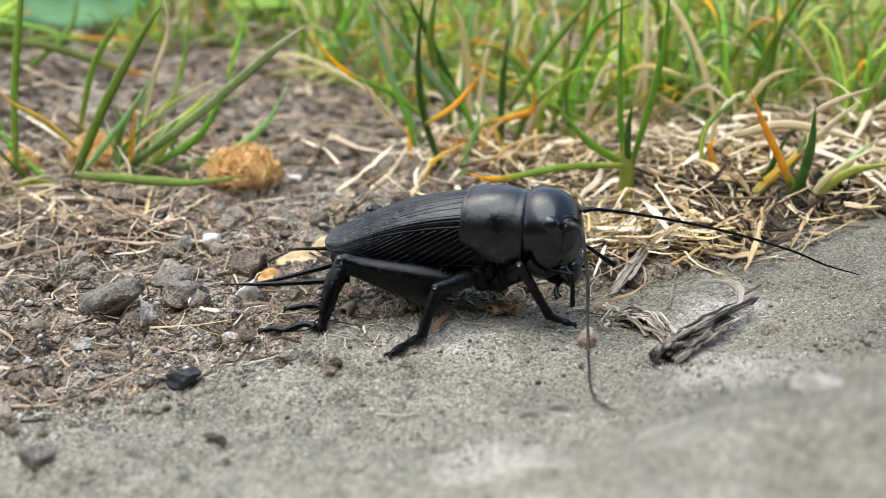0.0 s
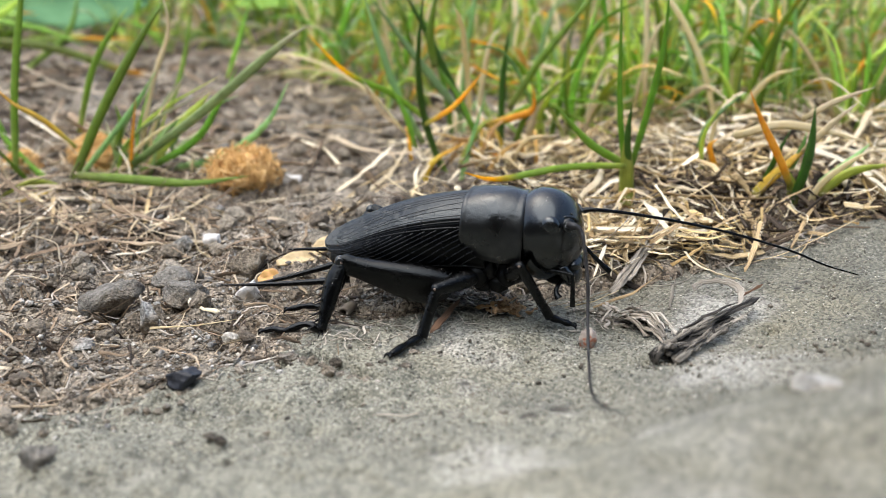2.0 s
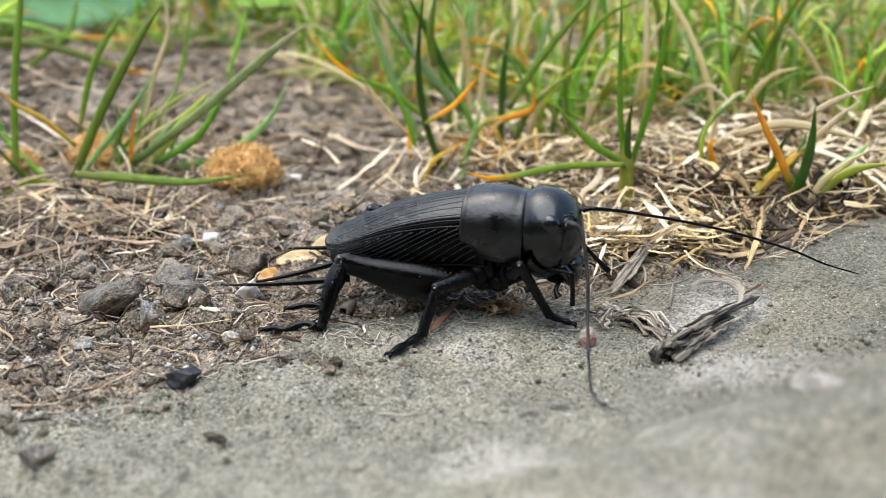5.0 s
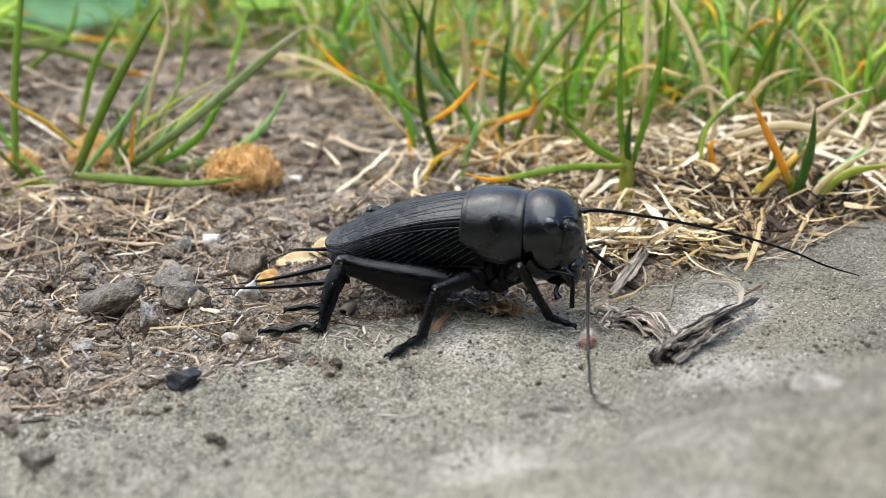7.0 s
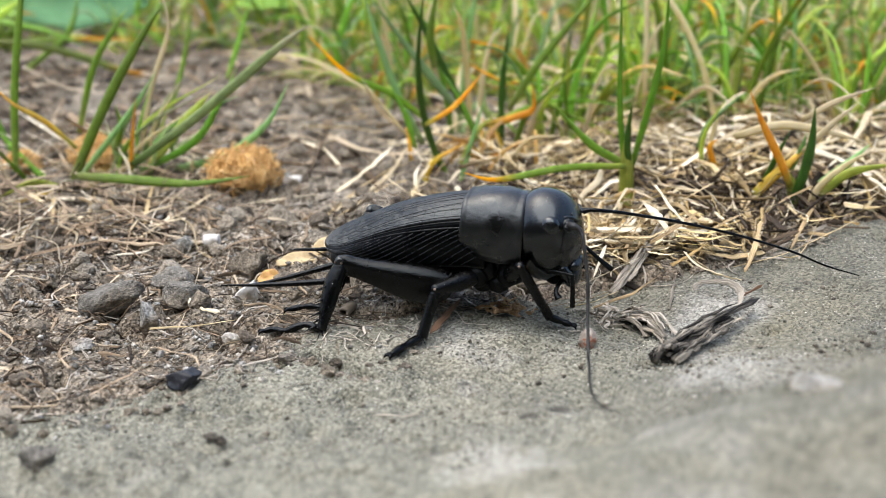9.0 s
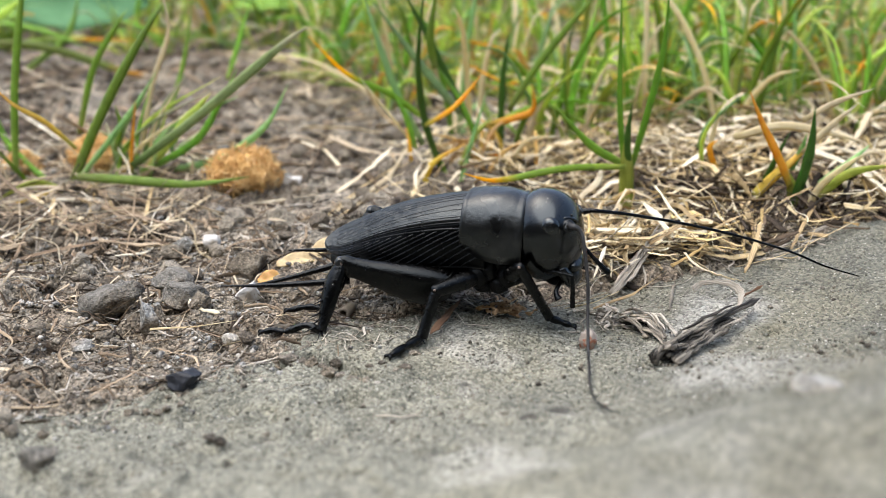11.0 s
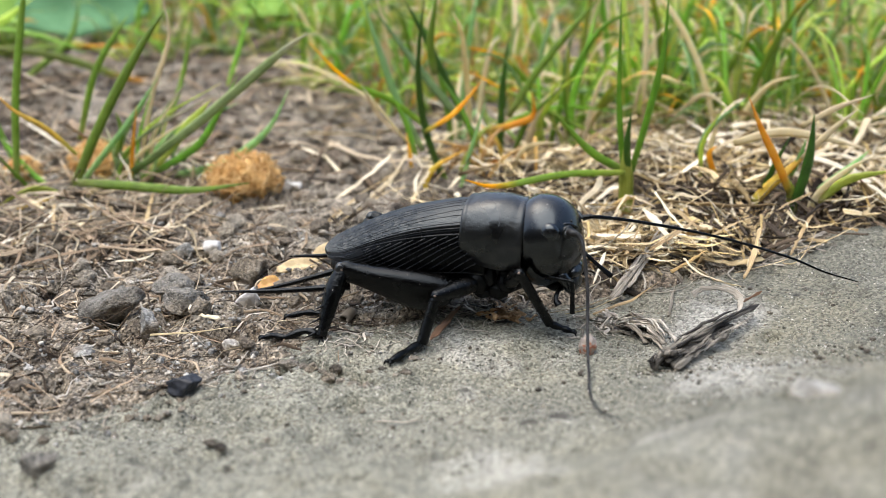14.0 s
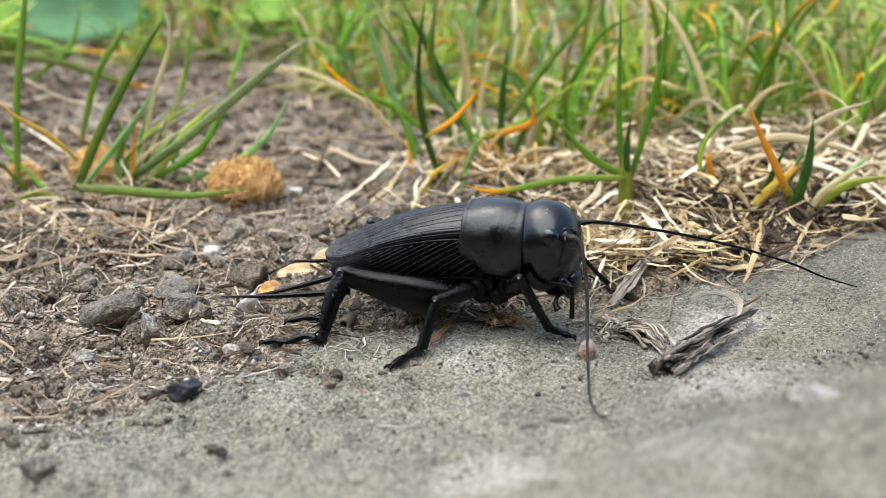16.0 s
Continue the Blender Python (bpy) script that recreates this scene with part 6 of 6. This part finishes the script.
tangle("shredded_stalk", "crumbled pale chaff beside a seed", "dry stalk", (14.6, -2.2, -0.3), 1.3, 1.2, 0.8, 36, 2.4, 0.4, GREY_STRAW, 3)
tangle("shredded_stalk", "dark crumbled roots under the cricket", "dry stalk", (3.5, 0.2, 0.0), 2.0, 0.8, 0.6, 30, 3.0, 0.35, BARK, 4)
tangle("husk", "crumbled rust-brown husk under the cricket", "husk", (5.8, -0.8, 0.15), 0.8, 0.5, 1.1, 40, 1.4, 0.5, HUSK, 9)
tangle("chaff_heap", "heap of pale golden chaff before the cricket's head", "chaff", (21.0, 13.0, 1.2), 3.4, 2.6, 2.6, 150, 5.0, 0.55, STRAW, 5)


def fluff(at, rx, ry, rz, seed, label):
    ob = thing("fluff_clump", at, label, "plant fluff", "orange fluff clumps")
    core = lump((rx * 0.8, ry * 0.8, rz * 0.8), seed, 0, 0.35)
    for v in core.verts:
        v.co.z += rz * 0.75 * MM
    part("core", core, FLUFF, ob)
    k = random.Random(seed)
    items = []
    for _ in range(620):
        d = Vector((k.gauss(0, 1), k.gauss(0, 1), k.gauss(0.2, 1))).normalized()
        c = Vector((d.x * rx, d.y * ry, d.z * rz)) * k.uniform(0.65, 1.0) + Vector((0, 0, rz * 0.8))
        t = Vector((k.gauss(0, 1), k.gauss(0, 1), k.gauss(0, 1))).normalized() * rx * 0.3
        o = d * rx * 0.12
        pts = [tuple(c - t), tuple(c + o), tuple(c + t * 0.6 + o * 0.4), tuple(c + t - o)]
        pts = [(p[0], p[1], max(p[2], 0)) for p in pts]
        l, w, h, up = ribbon(pts, 0.2, k)
        items.append((l, w, h, up))
    tagged(strands("fibre", items, FLUFF, ob, 5), "matted orange fibres", kind="stuff")


fluff((-24.2, 31.5, 0.9), 4.4, 3.4, 3.0, 6, "matted clump of orange-brown plant fluff on soil")
fluff((-43.9, 38.5, 1.8), 3.8, 3.0, 2.3, 7, "low clump of orange-brown plant fluff in a grass tuft")
fluff((-53.0, 36.0, 1.0), 2.2, 2.2, 2.0, 8, "small clump of orange-brown plant fluff")


# flat leaves: the amber scrap by the tail feelers, and broad green leaves far behind
def leaf(name, at, length, width, turn, tilt, bend, material, label, category, fold=0.25):
    bm = bmesh.new()
    rows = []
    for i in range(15):
        t = i / 14
        w = width / 2 * math.sin(math.pi * min(1, 0.06 + t * 0.94)) ** 0.7
        rows.append([(t * length - length / 2, w * s, bend * math.sin(t * 2.6) + fold * abs(s) * w + 0.05 * width * math.sin(t * 17 + s * 3)) for s in np.linspace(-1, 1, 9)])
    loft(rows, close=False, bm=bm)
    ob = obj(name, bm, material)
    so = ob.modifiers.new("thick", "SOLIDIFY")
    so.thickness = 0.00018
    ob.matrix_basis = pose(at[0] * MM, at[1] * MM, at[2] * MM, tilt, 0, turn)
    return tagged(ob, label, category)


PALE_LEAF = grained("tan_leaf", ((0.2, (0.36, 0.25, 0.11)), (0.5, (0.58, 0.45, 0.25)), (0.8, (0.74, 0.62, 0.40))), 250, 0.6, 0.4, 2600)
leaf("dead_leaf", (-16.9, 6.0, 0.35), 2.4, 1.7, 35, 40, 0.4, AMBER, "small curled amber scrap of dead leaf", "dead leaf")
leaf("dead_leaf", (-14.5, 9.5, 0.8), 4.5, 1.6, 20, 30, 0.4, PALE_LEAF, "pale curled scrap of dead leaf", "dead leaf")
leaf("dead_leaf", (-12.0, 12.5, 1.0), 5.0, 1.8, 50, 25, 0.6, PALE_LEAF, "long tan scrap of dead leaf", "dead leaf")
for at, ln, wd, tn, tl, label in (((-70.3, 112.0, 12.1), 26, 14, 6, 50, "broad blue-green leaf lying over the grass"), ((-33.7, 112.0, 12.6), 17, 7, -14, 40, "broad green leaf among far grass"), ((-21.6, 112.0, 11.0), 14, 6, 12, 40, "broad green leaf among far grass"), ((-86.7, 112.0, 10.7), 18, 9, 25, 35, "broad green leaf among far grass")):
    leaf("broad_leaf", at, ln, wd, tn, tl, 1.5, TEAL if "blue" in label else LEAF, label, "leaf")


# ---- what nobody could count ----
def scattered(name, items, material, label, category):
    """Many strips in one mesh."""
    return tagged(strands(name, items, material, None, 6, 0.32), label, category, kind="stuff")


def litter(count, seed, x0, x1, y0, y1, length, width, pile, keep, curl=0.22):
    k = random.Random(seed)
    out = []
    while len(out) < count:
        x, y = k.uniform(x0, x1), k.uniform(y0, y1)
        if k.random() > keep(x, y):
            continue
        a, n = k.uniform(0, math.pi * 2), k.uniform(*length)
        d = Vector((math.cos(a), math.sin(a) * 0.8, 0))
        e = Vector((-d.y, d.x, 0))
        b1, b2 = k.gauss(0, curl), k.gauss(0, curl)
        up = k.random() ** 2 * pile
        tilt = k.gauss(0, 0.22) * n * min(1, pile)
        pts = []
        for t, b in ((-0.5, 0), (-0.17, b1), (0.17, b2), (0.5, 0)):
            px, py = x + d.x * n * t + e.x * n * b, y + d.y * n * t + e.y * n * b
            floor = float(top_at(px, py))
            pts.append((px, py, max(floor + 0.12, floor + up + tilt * t + k.uniform(0, 0.4) * min(1, pile))))
        out.append(ribbon(pts, k.uniform(*width), k))
    return out


SHOOTS = ((21.1, 22.9), (38.9, 19.6))


def mat_keep(x, y):
    s = float(slab_edge(x, y))
    if s > -0.4 or (x < 9 and y < 8):
        return 0.0
    return float(rise(x, -8, 15)) * float(1 - rise(y, 30, 58)) * (0.45 + 0.55 * float(rise(x, 5, 18))) * min(float(rise(math.hypot(x - a, y - b), 2.5, 7)) for a, b in SHOOTS)


# Low dark layer: rotten stalks, plus shade of the mat's gaps put into colour.
scattered("straw_mat", litter(900, 19, -14, 70, 3, 60, (3, 12), (0.2, 0.8), 1.3, mat_keep), ROTTEN, "rotten dark brown grass that also fills the mat's shadowed gaps", "dry grass")
# Dark strands packed in to imitate a shadowed patch by the slab.
scattered("straw_mat", litter(170, 35, 26, 44, 9, 24, (2, 8), (0.2, 0.7), 3.0, lambda x, y: 1.0 if slab_edge(x, y) < -0.5 else 0.0), ROTTEN, "tangled dark rotten grass standing in for shadow at the slab's edge", "dry grass")
scattered("straw_mat", litter(480, 17, -16, 70, 3, 58, (3, 13), (0.2, 0.95), 3.6, mat_keep, 0.12), STRAW, "matted pale dry grass stalks on the soil", "dry grass")
scattered("straw_mat", litter(240, 18, -12, 70, 3, 56, (3, 14), (0.25, 1.0), 3.8, mat_keep, 0.1), PALE_STRAW, "bleached flat dry grass leaves on the soil", "dry grass")
scattered("straw_mat", litter(260, 20, -12, 70, 3, 56, (2, 10), (0.15, 0.6), 3.8, mat_keep, 0.15), GOLD_STRAW, "golden dry grass shreds on the soil", "dry grass")
scattered("straw_mat", litter(420, 16, -14, 66, 3, 50, (2, 9), (0.08, 0.26), 3.6, mat_keep, 0.35), STRAW, "thin curled dry grass fibres over the mat", "dry grass")
scattered("straw_mat", litter(90, 39, -66, -22, 11, 42, (6, 17), (0.2, 0.55), 1.8, lambda x, y: 1 - 0.6 * float(rise(x, -40, -24)), 0.08), PALE_STRAW, "bleached dry stalks round green tufts", "dry grass")
scattered("straw_mat", litter(260, 12, -80, -22, 10, 46, (6, 19), (0.2, 0.6), 1.6, lambda x, y: 1 - 0.7 * float(rise(x, -42, -24)), 0.09), STALK, "loose dry grass stalks under green tufts", "dry grass")
scattered("straw_mat", litter(240, 11, -80, -8, 8, 60, (4, 16), (0.2, 0.6), 1.0, lambda x, y: 1 - 0.7 * float(rise(x, -42, -24)), 0.12), ROTTEN, "rotten brown stalks on the soil", "dry grass")
scattered("straw_mat", litter(420, 13, -40, 70, 40, 120, (7, 20), (0.3, 0.7), 2.0, lambda x, y: 0.15 + 0.85 * float(rise(x, -15, 15))), STRAW, "dry grass stalks between green blades", "dry grass")
scattered("straw_mat", litter(330, 36, -100, 2, 36, 135, (5, 17), (0.4, 1.0), 1.6, lambda x, y: 1.0, 0.1), STALK, "brown fallen stalks on the far soil", "dry grass")
scattered("straw_mat", litter(170, 37, -100, 4, 34, 135, (4, 14), (0.5, 1.2), 0.9, lambda x, y: 1.0, 0.12), ROTTEN, "rotten dark leaves on the far soil", "dry grass")
scattered("root_litter", litter(520, 33, -60, 8, -22, 26, (1.5, 7), (0.12, 0.4), 0.5, lambda x, y: 1.0 if slab_edge(x, y) < 3 else 0.02), ROTTEN, "dark brown roots and rotten fibres in the soil", "roots")
scattered("root_litter", litter(260, 34, -56, -8, -20, 24, (2, 8), (0.12, 0.4), 0.7, lambda x, y: 1.0 if slab_edge(x, y) < 2 else 0.01), STALK, "pale brown roots and fibres in the soil", "roots")
scattered("root_litter", litter(620, 14, -60, 12, -24, 26, (1.5, 6), (0.10, 0.28), 0.4, lambda x, y: 1.0 if slab_edge(x, y) < 7 else 0.04), GREY_STRAW, "thin grey roots and fibres in the soil", "roots")
scattered("root_litter", litter(160, 15, -2, 40, -2, 16, (1.5, 6), (0.12, 0.35), 0.5, lambda x, y: 1.0 if abs(float(slab_edge(x, y))) < 3 else 0.0), GREY_STRAW, "thin grey fibres along the slab's edge", "roots")


def gravel(name, count, seed, x0, x1, y0, y1, size, material, label, keep, fine=2):
    k = random.Random(seed)
    made = []
    for s in range(6):
        bm = lump((1000, 1000, 1000), s + 40, 6, 0.2, fine)
        bm.verts.index_update()
        made.append((np.array([v.co[:] for v in bm.verts]), np.array([[v.index for v in f.verts] for f in bm.faces])))
        bm.free()
    verts, faces, base = [], [], 0
    rs = np.random.RandomState(seed)
    xs, ys = rs.uniform(x0, x1, count * 8), rs.uniform(y0, y1, count * 8)
    good = np.nonzero(rs.rand(count * 8) < keep(xs, ys))[0][:count]
    tops = top_at(xs, ys)
    for n in good:
        x, y, floor = xs[n], ys[n], tops[n]
        r = size[0] + (size[1] - size[0]) * k.random() ** 3
        v, f = made[n % 6]
        a = k.uniform(0, 6.28)
        c, s = math.cos(a), math.sin(a)
        q = np.stack([v[:, 0] * c - v[:, 1] * s, v[:, 0] * s + v[:, 1] * c, v[:, 2] * 0.75], -1) * r + (x, y, floor + r * 0.25)
        verts.append(q * MM)
        faces.append(f + base)
        base += len(v)
    me = bpy.data.meshes.new(name)
    me.from_pydata(np.vstack(verts).tolist(), [], np.vstack(faces).tolist())
    me.polygons.foreach_set("use_smooth", [size[1] < 0.5] * len(me.polygons))
    me.materials.append(material)
    return tagged(new(name, me), label, "gravel", kind="stuff")


def off_slab(x, y):
    s = slab_edge(x, y)
    by_feet = np.hypot(x + 12.5, y + 3) < 5
    return np.where(by_feet, 0.12, 1.0) * np.where(s < 0.5, 1.0, 0.6 * (1 - rise(s, 0, 11)) * rise(-x, -2, 8))


def on_slab(x, y):
    return np.where(slab_edge(x, y) > -1, 1.0, 0.1)


gravel("gravel", 2300, 21, -85, 12, -26, 100, (0.15, 1.4), BROWN_ROCK, "brown crumbs and clods of dry soil", off_slab)
gravel("gravel", 300, 22, -85, 20, -26, 100, (0.1, 0.5), PALE_ROCK, "pale grit on dry soil", off_slab)
gravel("gravel", 100, 23, -85, 20, -26, 100, (0.2, 1.2), GREY_ROCK, "grey grit on dry soil", off_slab)
gravel("crumbs", 3600, 26, -52, 4, -24, 22, (0.1, 0.5), BROWN_ROCK, "fine brown crumbs of dry soil", off_slab, 1)
gravel("crumbs", 2600, 27, -52, 4, -26, 22, (0.08, 0.45), GREY_ROCK, "fine grey grit on soil and stone", off_slab, 1)
gravel("crumbs", 1700, 28, -52, 4, -26, 22, (0.08, 0.36), PALE_ROCK, "fine pale grit on soil and stone", off_slab, 1)
gravel("grit", 11000, 29, -34, 46, -30, 14, (0.04, 0.17), STONE_GRIT, "grey sand grains on the stone", on_slab, 1)
gravel("crumbs", 260, 38, -16, 36, -24, 6, (0.1, 0.34), DARK_CLOD, "dark crumbs of soil scattered on the stone", on_slab, 1)
gravel("grit", 2600, 24, -30, 42, -26, 12, (0.04, 0.13), PALE_ROCK, "pale sand grains on the stone", on_slab, 1)
gravel("grit", 1500, 25, -30, 42, -26, 12, (0.04, 0.14), BROWN_ROCK, "brown sand grains on the stone", on_slab, 1)


def lawn(count, seed, x0, x1, y0, y1, keep, length, width):
    """Blades of a lawn, sorted by colour into lists."""
    k = random.Random(seed)
    sets = {}
    kinds = [(GREEN, 5), (LIME, 8), (BLUE, 2.4), (DEEP, 1.4), (GOLD_TIP, 2), (PALE, 5), (TAN, 1.6), (FADED, 1.6), (YELLOW, 1)]
    pool = [m for m, w in kinds for _ in range(int(w * 5))]
    n = 0
    while n < count:
        cx, cy = k.uniform(x0, x1), k.uniform(y0, y1)
        if k.random() > keep(cx, cy):
            continue
        for _ in range(k.randint(7, 14)):
            n += 1
            x, y = cx + k.gauss(0, 2.2), cy + k.gauss(0, 2.2)
            z = float(soil_base(x, y)) - 0.2
            h = k.uniform(*length)
            a = k.uniform(0, 6.28)
            lean = min(1.0, 0.2 + abs(k.gauss(0, 0.8))) * h
            rise_ = math.sqrt(max(0.12, 1 - min(0.88, (lean / h) ** 2))) * h
            d = (math.cos(a), math.sin(a))
            pts = [(x, y, z)]
            for q, f in ((0.25, 0.45), (0.62, 0.8), (1.1, 0.95 - 0.35 * k.random() * lean / h)):
                pts.append((x + d[0] * lean * q, y + d[1] * lean * q, z + rise_ * f))
            w = k.uniform(*width)
            sets.setdefault(k.choice(pool), []).append((pts, w, w * 0.3, 0.25, (k.uniform(-1, 1), k.uniform(-1, 1), 0.2)))
    return sets


def lawn_keep(x, y):
    front = 50 - 8 * float(rise(x, 0, 40)) + 42 * float(rise(-x, 2, 34)) + 8 * float(wavy(x, y, 20, 2))
    return float(rise(y, front, front + 16))


def wild_tuft(at, seed):
    """A loose tuft of leaning blades at the lawn's front."""
    k = random.Random(seed)
    tuft = thing("grass_tuft", (*at, top_at(*at)), "loose tuft of leaning green blades with dry ones between", "grass", "grass tufts in the soil")
    for _ in range(k.randint(8, 12)):
        a, h = k.uniform(0, 6.28), k.uniform(9, 26)
        lean = min(0.95, 0.15 + abs(k.gauss(0, 0.6))) * h
        up = math.sqrt(max(0.15, 1 - min(0.85, (lean / h) ** 2))) * h
        d, b = (math.cos(a), math.sin(a)), (k.gauss(0, 1.4), k.gauss(0, 1.4))
        pts = [(b[0], b[1], -0.3)] + [(b[0] + d[0] * lean * q, b[1] + d[1] * lean * q, up * f) for q, f in ((0.22, 0.42), (0.6, 0.8), (1.1, 0.97 - 0.3 * k.random() * lean / h))]
        blade(tuft, k.choice((GREEN, GREEN, LIME, LIME, BLUE, DEEP, GOLD_TIP, PALE, PALE)), k.uniform(0.45, 0.95), *pts)


for n, at in enumerate(((12, 48), (27, 52), (38, 47), (46, 50), (54, 45), (60, 52), (33, 58), (19, 57), (47, 60), (68, 54), (4, 54), (-8, 64), (64, 42), (10, 66), (-22, 84), (38, 68), (52, 62), (24, 66))):
    wild_tuft(at, n + 60)

for mat_, items in lawn(9000, 31, -150, 160, 44, 280, lawn_keep, (7, 21), (0.45, 1.1)).items():
    tagged(strips("lawn_grass", items, mat_), "far lawn of narrow " + mat_.name.replace("_", " ") + "s", "grass", kind="stuff")


# ---- what moves: the mouth feelers and the tail feelers ----
def motions():
    def swung(ob, root, rows):
        r = [c * MM for c in root]
        walk(ob, [(t, pose(*r, *turn)) for t, *turn in rows])
    #: seconds, and the turn about the three axes in degrees
    still = (0.0, 0.0, 0.0)
    swung(*PALPS[0], [(0, *still), (0.5, *still), (0.8, 0, 6, 4), (1.1, *still), (6.3, *still), (6.7, 0, 3, 2), (7.2, *still), (16, *still)])
    swung(*PALPS[1], [(0, 0, -9, 5), (0.5, 0, -8, 5), (0.7, 0, 0, 0), (0.85, 0, 12, -8), (1.0, 0, 28, -12), (1.15, 0, 21, -10), (1.35, 0, 8, -3), (1.5, 0, 4, 0), (2.0, 0, 1, 0),
                       (3.0, 0, -1, 0), (4.0, 0, 0, 0), (5.2, 0, 3, 0), (6.5, 0, 4, -2), (6.8, 0, -2, 1), (7.0, 0, -6, 3), (8.5, 0, -5, 3), (9.0, 0, -3, 2), (9.2, 0, 2, 0),
                       (10.3, 0, 3, 0), (11.5, 0, 2, 0), (12.5, 0, 0, 0), (13.5, 0, -2, 1), (14.5, 0, -3, 2), (16.0, 0, 2, 0)])
    swung(*PALPS[2], [(0, *still), (0.6, *still), (0.9, 0, 5, 8), (1.3, *still), (16, *still)])
    up, low = (0, 0, 0), (0, -2.2, 1.0)
    swung(*CERCI[0], [(0, *up), (0.6, *up), (0.9, *low), (1.1, *low), (1.5, *up), (4.0, *up), (5.4, 0, -1, 0.5), (6.4, *low), (6.85, *low), (7.2, *up), (16, *up)])
    side = (0, 1.2, -3.0)
    swung(*CERCI[1], [(0, *up), (0.6, *up), (0.9, *side), (1.1, *side), (1.5, *up), (4.0, *up), (5.4, 0, 0.5, -1.2), (6.4, *side), (6.85, *side), (7.2, *up), (16, *up)])


motions()
